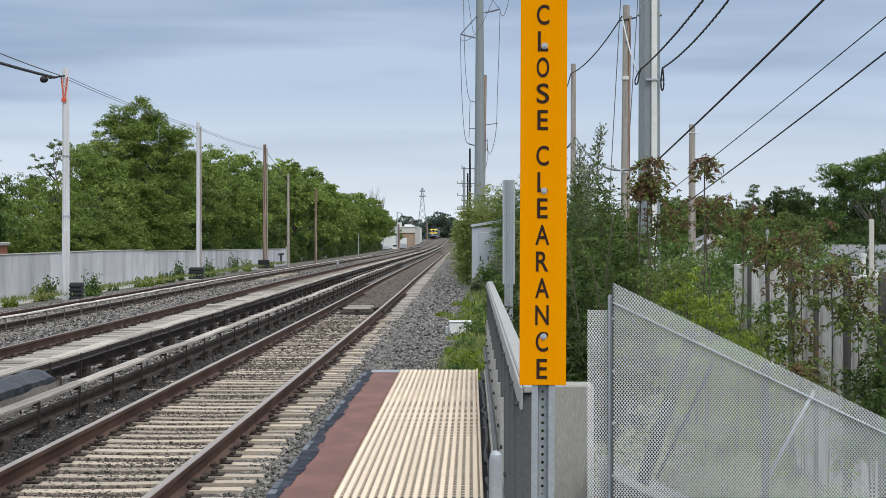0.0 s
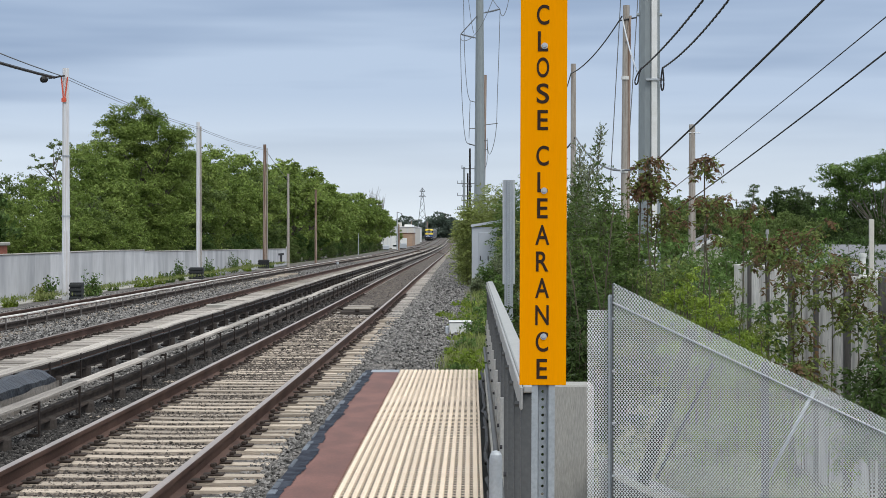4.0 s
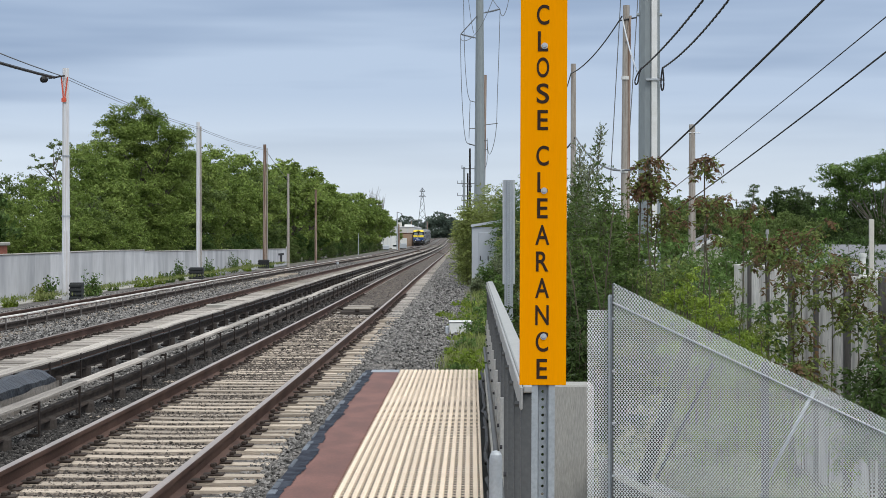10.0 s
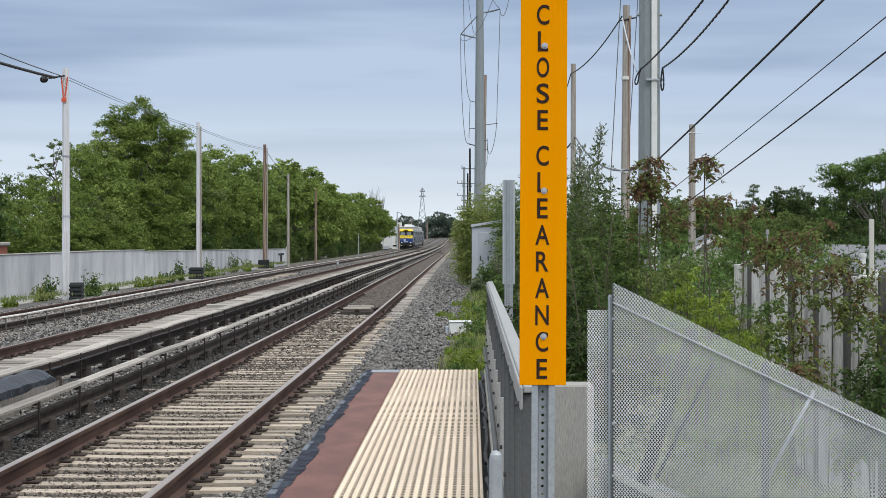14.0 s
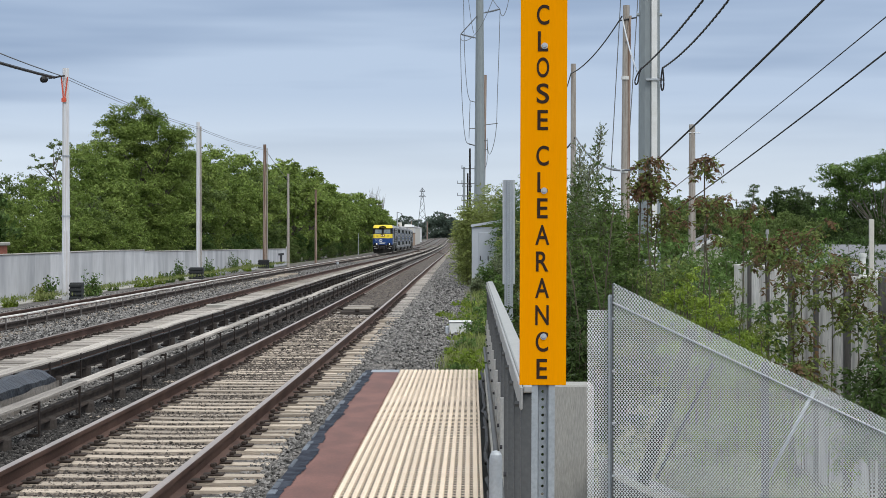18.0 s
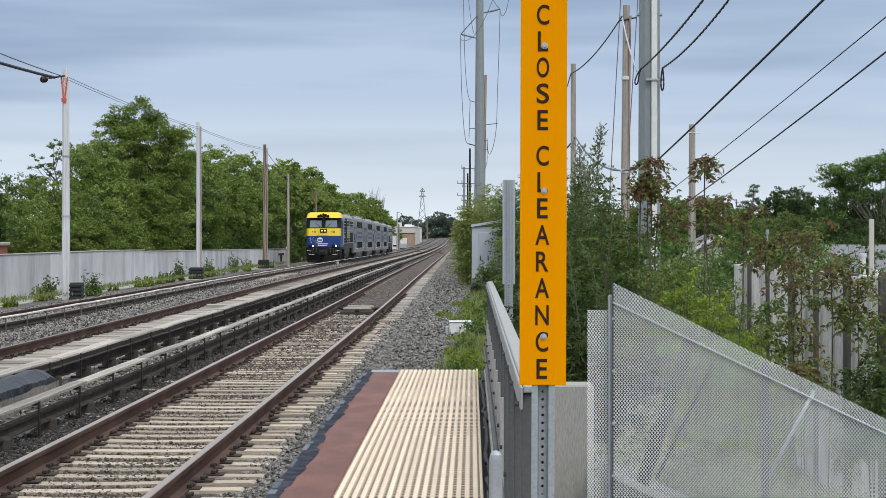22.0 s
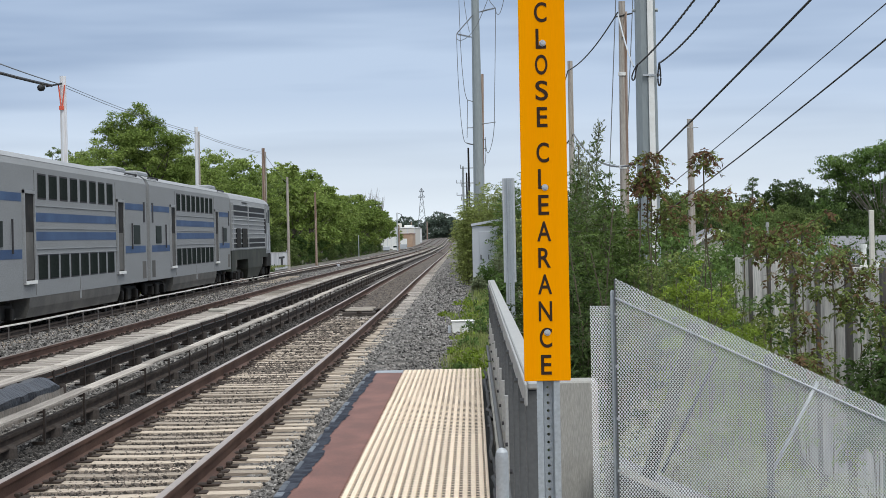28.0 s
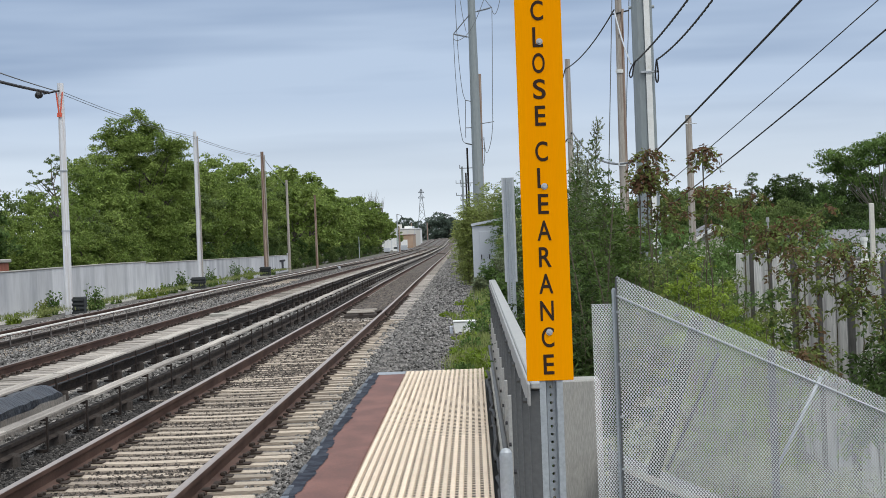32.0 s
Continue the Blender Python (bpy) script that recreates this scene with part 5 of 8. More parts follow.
def make_fan_tree(seed, h, reach, at, group):
    """A tree whose bare limbs fan out from a short bole and carry a dome of leaves."""
    rr, r = random.Random(seed), np.random.RandomState(seed)
    t = thing("tree", "tall dome-headed tree with bare fanning limbs beyond the houses", "tree", group, at=at)
    bole = Mesh().tube((0, 0, -0.3), (0.1, 0, h * 0.4), 0.3, 0.2, 10, False)
    part("trunk", bole, M_BARK, t)
    centres, radii = [], []
    for k in range(26):
        w, up = 2.4 * k, math.radians(8 + 74 * ((k * 0.382) % 1.0))
        tip = Vector((math.cos(w) * math.cos(up) * reach, math.sin(w) * math.cos(up) * reach * 0.8, h * 0.47 + math.sin(up) * h * 0.49))
        a = Vector((0.1, 0, h * rr.uniform(0.3, 0.42)))
        b = a.lerp(tip, 0.5) + Vector((0, 0, rr.uniform(-0.1, 0.35)))
        part("limb", Mesh().line([a, a.lerp(b, 0.5) + Vector((0, 0, 0.12)), b, b.lerp(tip, 0.5), tip], 0.032, 5), M_LIMB, t)
        for u in (0.78, 0.92, 1.02):
            for _ in range(2):
                q = b.lerp(tip, 2 * u - 1) + Vector((rr.uniform(-1, 1), rr.uniform(-1, 1), rr.uniform(-0.3, 0.4))) * 0.75
                centres.append(q[:])
                radii.append(rr.uniform(0.4, 0.8))
    for k in range(110):
        w, up, q = 2.4 * k, math.radians(rr.uniform(-4, 86)), rr.uniform(0.84, 1.0)
        centres.append((math.cos(w) * math.cos(up) * reach * q, math.sin(w) * math.cos(up) * reach * q * 0.8, h * 0.47 + math.sin(up) * h * 0.48 * q))
        radii.append(rr.uniform(0.35, 0.7))
    v, f = crown_cloud(r, centres, radii, 28000, 0.085)
    part("crown", cloud_mesh("crown", v, f, L_BUSH), L_BUSH, t)


def make_pine(seed, h, at):
    """A leaning pine with flat, ragged pads of needles."""
    rr, r = random.Random(seed), np.random.RandomState(seed)
    t = thing("pine_tree", "dark pine with flat ragged boughs beyond the houses", "tree", "trees beyond the fence", at=at)
    m, centres, radii = Mesh().tube((0, 0, -0.3), (0.25, 0, h * 0.97), 0.14, 0.04, 8), [], []
    for k in range(11):
        z = h * (0.52 + 0.045 * k)
        L = (1.35 - 0.095 * k) * rr.uniform(0.6, 1.15)
        w = 2.6 * k
        b = Vector((0.2 + math.cos(w) * L, math.sin(w) * L, z + 0.15))
        m.tube((0.2, 0, z), b, 0.04, 0.015, 5)
        for u in (0.55, 1.0):
            centres.append((0.2 + math.cos(w) * L * u, math.sin(w) * L * u, z + 0.12 * u))
            radii.append(rr.uniform(0.28, 0.48))
    part("trunk", m, M_BARK, t)
    v, f = crown_cloud(r, centres, radii, 2600, 0.09, 0.35)
    part("crown", cloud_mesh("crown", v * np.array([1, 1, 1.0]), f, L_DARK), L_DARK, t)


def place(src, x, y, z, s, turn, sz=None):
    return copy_thing(src, pose(x + shift(y), y, z, 0, 0, turn) @ Matrix.Diagonal((s, s, sz or s, 1)))


def build_trees():
    r = random.Random(21)
    wood = "trees behind the far wall"
    lab = "leafy green broadleaf tree in full summer crown"
    make_lobed_tree(33, 13.4, pose(-24.1, 147, -1.5), "large spreading broadleaf tree towering over the wall", wood,
                    ((0, 0, 6.4, 4.3, 5.9, 120), (2.9, 0, 9.2, 1.0, 2.0, 18), (-2.6, -0.5, 7.6, 2.0, 3.0, 24), (-1.2, 0, 9.7, 1.7, 2.1, 26), (-0.1, 0, 11.0, 1.1, 2.0, 16), (1.4, 0.2, 10.3, 1.4, 2.0, 22), (1.4, 0.3, 8.6, 2.2, 2.6, 18), (-2.8, 0, 8.7, 1.2, 1.8, 18), (0.2, -1.5, 4.0, 4.6, 3.6, 40)), 104000, 0.076)
    types = [make_tree(40 + i, 10.0, sp, 14, 14000, 0.108, m, lab, group=wood, at=pose(x, y, -1.5, 0, 0, 40 * i))
             for i, (sp, m, x, y) in enumerate(((3.9, L_OAK, -23.0, 171), (3.4, L_OAK, -24.5, 184), (3.7, L_MID, -26.5, 178), (3.2, L_OAK, -22.4, 194)))]
    distant = [make_tree(50 + i, 10.0, sp, 12, 5500, 0.2, m, lab, group=wood, at=pose(x, y, -1.5, 0, 0, 55 * i))
               for i, (sp, m, x, y) in enumerate(((3.8, L_OAK, -27.5, 262), (3.5, L_OAK, -28.5, 300), (3.6, L_OAK, -28.0, 345)))]
    # kinds for the low growth at the wood's edge, leaves darkened for shade below
    low = [make_tree(60 + i, 10.0, 3.8, 9, 4800, 0.2, m, "low leafy growth at the edge of the wood", group=wood, at=pose(x, y, -1.6, 0, 0, 70 * i) @ Matrix.Diagonal((0.6, 0.6, 0.6, 1)))
           for i, (m, x, y) in enumerate(((L_DARK, -23.5, 97), (L_MID, -25.5, 104)))]
    place(types[0], -25.2, 137, -1.5, 0.98, 200)
    place(types[1], -22.4, 143, -1.5, 0.72, 20)
    place(types[3], -23.2, 154, -1.5, 0.95, 120)
    # the low wood in front, left of the large tree
    for x, y, s in ((-26.5, 100, .76), (-28, 112, .8), (-27.2, 94, .72), (-24.6, 99, .62), (-23.2, 110, .62), (-27, 113, .74), (-24.5, 119, .7), (-23, 125, .68), (-26.5, 126, .74), (-24, 131, .66), (-28.5, 107, .74), (-22.6, 103, .52),
                    (-22.2, 117, .5), (-21.8, 130, .5), (-22.5, 138, .5), (-29, 120, .78), (-25, 88, .6)):
        place(r.choice(types), x, y, -1.6, s * r.uniform(0.95, 1.05), r.uniform(0, 360))
    # the long row into the distance
    y = 160
    while y < 500:
        h = np.interp(y, [150, 175, 200, 260, 300, 380, 450, 500], [11.4, 11.6, 12.2, 13.2, 13.8, 13.0, 12.6, 10.0]) / 10.6
        s = h * r.uniform(0.86, 1.05)
        place(r.choice(types if y < 225 else distant), -23.0 + r.uniform(-1.2, 1.2), y, -1.5, s, r.uniform(0, 360))
        if r.random() < 0.8 and y < 200:
            place(r.choice(types), -27.5 + r.uniform(-2, 2), y + 3, -1.5, s * r.uniform(0.85, 1.08), r.uniform(0, 360))
        place(r.choice(low), -20.3 + r.uniform(-0.6, 0.6), y + 2, -1.4, s * r.uniform(0.4, 0.6), r.uniform(0, 360))
        place(r.choice(low), -19.6 + r.uniform(-0.4, 0.4), y + 4.5, -1.3 + sag(y), s * r.uniform(0.26, 0.4), r.uniform(0, 360))
        y += 6.5 + (y - 160) * 0.018
    make_tree(77, 12.6, 2.3, 34, 3000, 0.055, L_MID, "sparse young tree with thin twigs against the sky", group=wood, at=pose(-24.6, 124, -1.5), gap=0.38, low=0.5, fill=0, stout=0.55)
    for x, y, s in ((-22.97, 430, 1.2), (-23.06, 460, 1.15), (-22.96, 490, 1.15), (-23.45, 525, 1.1), (-22.90, 550, 0.95), (-22.14, 565, 0.78), (-21.45, 580, 0.55)):
        copy_thing(distant[1], pose(x, y, -1.2, 0, 0, 9 * y) @ Matrix.Diagonal((s, s, s, 1)))
    for x, y, h in ((-25.62, 500, 14.6), (-24.25, 505, 15.4), (-22.74, 510, 13.6), (-26.6, 480, 13.4)):
        b = thing("tree", "almost bare twiggy tree above the leafy wood", "tree", wood, at=pose(x, y, -1))
        part("trunk", Mesh().tube((0, 0, -0.3), (0.2, 0, h * 0.7), 0.3, 0.14, 8), M_BARK, b)
        for k in range(18):
            w, z = 2.4 * k, h * r.uniform(0.45, 0.7)
            q = Vector((math.cos(w), math.sin(w), 0))
            tip = q * r.uniform(0.7, 1.9) + Vector((0.2, 0, h * r.uniform(0.8, 1.0)))
            mid = q * 0.5 + Vector((0.2, 0, z + 1.2))
            part("limb", Mesh().tube((0.15, 0, z), mid, 0.06, 0.045, 5).tube(mid, tip, 0.045, 0.015, 5), M_BARK, b)
    # far right
    mk = "trees beyond the fence"
    make_fan_tree(90, 10.1, 4.5, pose(29.6, 150, -2), mk)
    src = make_tree(91, 8.0, 3.3, 12, 8500, 0.13, L_DEEP, "dark green tree beyond the houses", group=mk, at=pose(31.04, 215, -2))
    src2 = make_tree(92, 8.0, 3.3, 12, 8500, 0.13, L_MID, "mid-green tree beyond the houses", group=mk, at=pose(17.85, 190, -2))
    for px, y, top, wide, q in ((1150, 200, 350, .8, src2), (1215, 195, 341, .8, src2), (1250, 185, 339, .9, src2), (1286, 200, 353, .8, src2), (1312, 210, 363, .8, src), (1392, 215, 330, .9, src), (1418, 222, 340, .8, src),
                                (1442, 220, 348, .9, src), (1342, 150, 381, .8, src2), (1302, 150, 376, .8, src2), (1382, 160, 368, .8, src2), (1412, 148, 374, .7, src2), (1446, 155, 362, .8, src), (1474, 190, 346, .8, src),
                                (1508, 190, 338, .8, src), (1545, 190, 340, .9, src), (1590, 190, 330, 1.0, src), (1186, 104, 402, .65, src2), (1298, 104, 402, .7, src2), (1254, 118, 398, .7, src), (1360, 118, 400, .7, src2), (1420, 125, 405, .7, src),
                                (1475, 130, 396, .8, src), (1530, 128, 385, .9, src), (1585, 130, 372, .9, src), (1110, 190, 362, .9, src2), (1060, 190, 372, .9, src2), (1010, 195, 380, .9, src2), (950, 200, 380, .9, src2)):
        s = (1.96 + (418 - top) * y / 3650 + 2) / 8.0
        copy_thing(q, pose((px - 835) * y / 3650, y, -2, 0, 0, 77 * px) @ Matrix.Diagonal((s * wide, s * wide, s, 1)))
    make_pine(93, 8.85, pose(27.01, 200, -2))
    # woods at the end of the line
    far = make_tree(95, 16.0, 7.5, 11, 3500, 0.5, L_FAR, "distant tree with haze in its leaf colour at the end of the line", group="distant trees", at=pose(-15.5, 1250, -1))
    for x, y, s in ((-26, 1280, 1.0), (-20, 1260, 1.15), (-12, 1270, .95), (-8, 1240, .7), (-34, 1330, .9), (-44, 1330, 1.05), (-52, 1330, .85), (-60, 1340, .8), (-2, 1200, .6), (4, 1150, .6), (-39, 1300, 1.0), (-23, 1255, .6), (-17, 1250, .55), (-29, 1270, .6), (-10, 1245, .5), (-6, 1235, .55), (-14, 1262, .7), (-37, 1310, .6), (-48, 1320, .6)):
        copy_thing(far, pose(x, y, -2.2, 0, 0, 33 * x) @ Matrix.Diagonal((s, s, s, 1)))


build_trees()


def make_shrub(seed, h, spread, stems, leaves, size, leaf, label, at, narrow=0.3, category="shrub", group="shrubs beside the track", lean=0.25, clump=0.16):
    """A thicket of upright stems clothed in leaves from foot to tip."""
    rr, r = random.Random(seed), np.random.RandomState(seed)
    t = thing("shrub", label, category, group, at=at)
    m = Mesh()
    centres, radii = [], []
    for _ in range(stems):
        w, q = rr.uniform(0, 6.283), spread * math.sqrt(rr.random())
        a = Vector((math.cos(w) * q * 0.6, math.sin(w) * q * 0.6, -0.1))
        hh = h * rr.uniform(0.62, 1.0) * (1 - 0.25 * q / spread)
        b = a + Vector((math.cos(w) * hh * lean * rr.random(), math.sin(w) * hh * lean * rr.random(), hh))
        mid = a.lerp(b, 0.5) + Vector((rr.uniform(-.04, .04), rr.uniform(-.04, .04), 0)) * h
        m.tube(a, mid, 0.006 * h, 0.004 * h, 5, False)
        m.tube(mid, b, 0.004 * h, 0.0015 * h, 4, False)
        for k in range(9):
            s = 0.12 + 0.88 * k / 8
            p = (a.lerp(mid, s * 2) if s < 0.5 else mid.lerp(b, s * 2 - 1))
            centres.append((p.x + rr.uniform(-1, 1) * clump * h * 0.5, p.y + rr.uniform(-1, 1) * clump * h * 0.5, p.z))
            radii.append(clump * h * (1.1 - 0.75 * s) * rr.uniform(0.7, 1.2))
    tagged(part("branchwork", m, M_TWIG, t), kind="stuff")
    wgt = np.array(radii) ** 1.5
    counts = np.maximum(4, leaves * wgt / wgt.sum()).astype(int)
    v, f = leaf_cloud(r, centres, radii, counts, size, narrow, -0.2, 0.2)
    part("foliage", cloud_mesh("foliage", v, f, leaf), leaf, t)
    return t


def leaflets(r, p, a, b, size, narrow):
    """Lance-shaped leaves at p along a, as wide as b times narrow."""
    s = size * r.uniform(0.65, 1.3, len(p))[:, None]
    v = np.stack([p, p + a * s * 0.9 + b * s * narrow, p + a * s * 2, p + a * s * 0.9 - b * s * narrow], 1).reshape(-1, 3)
    return v, np.arange(4 * len(p)).reshape(-1, 4)


def make_spray_bush(seed, h, spread, stems, leaf, label, at, size=0.034, narrow=0.34, pairs=10, twigs=20, group="shrubs beside the track", heart=3500):
    """Arching stems set with side twigs, each a feathery spray of paired narrow leaves."""
    rr, r = random.Random(seed), np.random.RandomState(seed)
    t = thing("shrub", label, "shrub", group, at=at)
    m = Mesh()
    P, A, B = [], [], []
    for i in range(stems):
        w = 2.4 * i + rr.uniform(-0.5, 0.5)
        q = math.sqrt((i + 0.5) / stems)
        hh = h * (1.0 - 0.42 * q * q) * rr.uniform(0.86, 1.04)
        out = Vector((math.cos(w), math.sin(w), 0))
        p0 = out * spread * 0.25 * q + Vector((0, 0, -0.1))
        p1 = out * spread * 0.5 * q + Vector((0, 0, hh * 0.72))
        p2 = out * spread * q * rr.uniform(0.85, 1.15) + Vector((0, 0, hh))

        def on(s):
            return p0 * (1 - s) ** 2 + p1 * 2 * s * (1 - s) + p2 * s * s
        pts = [on(k / 6) for k in range(7)]
        for k in range(6):
            m.tube(pts[k], pts[k + 1], 0.011 * (1 - k / 7), 0.011 * (1 - (k + 1) / 7), 4, False)
        for k in range(twigs):
            s = 0.12 + 0.88 * (k + rr.random()) / twigs
            c = on(min(1, s))
            v = rr.uniform(0, 6.283)
            L = h * 0.16 * (1.15 - 0.6 * s) * rr.uniform(0.6, 1.2)
            d = Vector((math.cos(v), math.sin(v), rr.uniform(0.15, 0.9))).normalized() + out * 0.3
            e = c + d * L
            m.tube(c, c + d * L * 0.55 - Vector((0, 0, L * 0.09)), 0.0025, 0.001, 3, False)
            u = np.linspace(0.1, 1.0, pairs)[:, None]
            droop = np.array([0, 0, -1.0]) * (u ** 2) * L * 0.35
            line = np.array(c[:])[None] * (1 - u) + np.array(e[:])[None] * u + droop
            ax = np.array(d.normalized()[:])[None] + np.array([0, 0, -0.5]) * u
            side = np.cross(ax, np.array([0, 0, 1.0]) + r.normal(size=3) * 0.35)
            side /= np.linalg.norm(side, axis=1)[:, None] + 1e-9
            for sg in (-1, 1):
                a = ax * 0.55 + side * sg * 0.8 + r.normal(size=(pairs, 3)) * 0.28
                a /= np.linalg.norm(a, axis=1)[:, None]
                b = np.cross(a, np.cross(side, ax) + r.normal(size=(pairs, 3)) * 0.5)
                b /= np.linalg.norm(b, axis=1)[:, None] + 1e-9
                P.append(line), A.append(a), B.append(b)
    tagged(part("branchwork", m, M_TWIG, t), kind="stuff")
    v, f = leaflets(r, np.concatenate(P), np.concatenate(A), np.concatenate(B), size, narrow)
    if heart:
        w, q = r.uniform(0, 6.283, heart), spread * np.sqrt(r.uniform(0, 1, heart)) * 0.85
        zz = h * (0.97 - 0.38 * (q / spread) ** 2) * r.uniform(0.05, 0.9, heart)
        a, b = r.normal(size=(2, heart, 3))
        a[:, 2] += 0.4
        a /= np.linalg.norm(a, axis=1)[:, None]
        b = np.cross(a, b)
        b /= np.linalg.norm(b, axis=1)[:, None]
        v2, f2 = leaflets(r, np.stack([np.cos(w) * q, np.sin(w) * q, zz], 1), a, b, size, 0.4)
        v, f = np.concatenate([v, v2]), np.concatenate([f, f2 + len(v)])
    part("foliage", cloud_mesh("foliage", v, f, leaf), leaf, t)
    return t


def make_spire(seed, h, leaf, label, at, wide=0.2, shoots=110, bend=0.05, size=0.032):
    """A slender wand with short upright side shoots, each clothed in small pale leaves."""
    rr, r = random.Random(seed), np.random.RandomState(seed)
    t = thing("shrub", label, "shrub", "shrubs beside the track", at=at)
    m = Mesh().line([(bend * h * (k / 6) ** 2, 0, h * k / 6 - 0.1) for k in range(7)], 0.008, 5)
    P, A, B = [], [], []
    for k in range(shoots):
        u = 0.25 + 0.75 * (k + rr.random()) / shoots
        w = 2.4 * k
        c = Vector((bend * h * u * u, 0, h * u - 0.1))
        L = wide * (1.25 - 0.95 * u) * rr.uniform(0.5, 1.2) + 0.06
        d = Vector((math.cos(w) * 0.75, math.sin(w) * 0.75, 0.8))
        m.tube(c, c + d * L, 0.003, 0.0012, 3, False)
        n = 9
        q = np.linspace(0.15, 1.05, n)[:, None]
        line = np.array(c[:])[None] + np.array(d[:])[None] * q * L
        a = np.array(d[:])[None] * 0.5 + r.normal(size=(n, 3)) * 0.6 + np.array([0, 0, 0.3])
        a /= np.linalg.norm(a, axis=1)[:, None]
        b = np.cross(a, r.normal(size=(n, 3)))
        b /= np.linalg.norm(b, axis=1)[:, None] + 1e-9
        P.append(line), A.append(a), B.append(b)
    tagged(part("branchwork", m, M_TWIG, t), kind="stuff")
    v, f = leaflets(r, np.concatenate(P), np.concatenate(A), np.concatenate(B), size, 0.4)
    part("foliage", cloud_mesh("foliage", v, f, leaf), leaf, t)
    return t


def make_leafy(seed, h, spread, stems, leaves, size, leaf, label, at, low=0.3, bough=0.17, group="undergrowth by the fence"):
    """Several slender stems carrying rounded boughs of broad leaves."""
    rr, r = random.Random(seed), np.random.RandomState(seed)
    t = thing("shrub", label, "shrub", group, at=at)
    m, centres, radii = Mesh(), [], []
    for i in range(stems):
        w, q = 2.4 * i, spread * math.sqrt((i + 0.5) / stems)
        a = Vector((math.cos(w) * q * 0.4, math.sin(w) * q * 0.4, -0.1))
        b = Vector((math.cos(w) * q, math.sin(w) * q, h * (1 - 0.35 * (q / spread) ** 2) * rr.uniform(0.88, 1.0) - bough * 0.7))
        m.tube(a, b, 0.012, 0.004, 5, False)
        for k in range(6):
            s = low + (1 - low) * (k + rr.random() * 0.6) / 5.6
            p = a.lerp(b, min(1, s)) + Vector((rr.uniform(-1, 1), rr.uniform(-1, 1), rr.uniform(-0.4, 0.4))) * bough * 0.9
            centres.append(p[:])
            radii.append(bough * rr.uniform(0.6, 1.15))
    tagged(part("branchwork", m, M_TWIG, t), kind="stuff")
    v, f = crown_cloud(r, centres, radii, leaves, size, 0.5)
    part("foliage", cloud_mesh("foliage", v, f, leaf), leaf, t)
    return t


def make_sapling(seed, h, young, old, label, at, crown=0.35, tips=7, reach=0.3, size=0.024, lean=0.05, fronds=5, frond=0.2):
    """A thin stem with rising branches, each ending in a rosette of drooping feathered leaves; the youngest are bronze."""
    rr, r = random.Random(seed), np.random.RandomState(seed)
    t = thing("sapling", label, "sapling", "saplings by the timber fence", at=at)
    m = Mesh()
    pts = [Vector((0, 0, -0.2))]
    for i in range(6):
        pts.append(Vector((lean * h * (i + 1) / 6 + rr.uniform(-.012, .012) * h, rr.uniform(-.012, .012) * h, h * (i + 1) / 6)))
    m.line(pts, 0.009, 6)
    heads = [(pts[-1], 1.0)]
    for k in range(tips):
        s = 1 - crown * (0.05 + 0.95 * (k + rr.random() * 0.6) / tips)
        j = min(int(s * 6), 5)
        a = pts[j].lerp(pts[j + 1], s * 6 - j)
        w = 2.4 * k + rr.uniform(-0.5, 0.5)
        L = reach * rr.uniform(0.45, 1.1)
        b = a + Vector((math.cos(w) * L, math.sin(w) * L * 0.8, L * rr.uniform(0.3, 0.75)))
        part("branch", Mesh().tube(a, b, 0.006, 0.004, 5), M_TWIG, t)
        heads.append((b, s))
        if k % 3 == 0:
            heads.append((a.lerp(b, 0.5), s - 0.1))
    part("stem", m, M_TWIG, t)
    bunch = {0: [], 1: []}
    for c, s in heads:
        for k in range(fronds):
            w = 6.283 * k / fronds + rr.uniform(-0.4, 0.4)
            L = frond * rr.uniform(0.6, 1.15)
            up = rr.uniform(-0.5, 1.3)
            n = 6
            u = np.linspace(0.25, 1.0, n)[:, None]
            d = np.array([math.cos(w), math.sin(w), 0])
            line = np.array(c[:])[None] + d[None] * u * L + np.array([0, 0, 1.0]) * (up * u - (0.55 + up) * u ** 2) * L
            ax = d[None] + np.array([0, 0, 1.0]) * (up - 2 * (0.55 + up) * u)
            ax /= np.linalg.norm(ax, axis=1)[:, None]
            side = np.cross(ax, np.array([0, 0, 1.0]) + r.normal(size=3) * 0.2)
            side /= np.linalg.norm(side, axis=1)[:, None] + 1e-9
            for sg in (-1, 0, 1):
                ln, x, sd = (line[-1:], ax[-1:], side[-1:]) if sg == 0 else (line, ax, side)
                q = x * (0.6 if sg else 1.0) + sd * sg * 0.75 + np.array([0, 0, -0.2]) + r.normal(size=ln.shape) * 0.42
                q /= np.linalg.norm(q, axis=1)[:, None]
                b = np.cross(q, np.cross(sd, x) + r.normal(size=ln.shape) * 0.4)
                b /= np.linalg.norm(b, axis=1)[:, None] + 1e-9
                bunch[1 if rr.random() < 0.15 + 0.35 * (s > 0.85) else 0].append((ln, q, b))
    for key, name, m in ((0, "foliage", old), (1, "young_foliage", young)):
        if bunch[key]:
            P, A, B = (np.concatenate([q[i] for q in bunch[key]]) for i in range(3))
            v, f = leaflets(r, P, A, B, size * 1.3, 0.46)
            part(name, cloud_mesh(name, v, f, m), m, t)
    return t


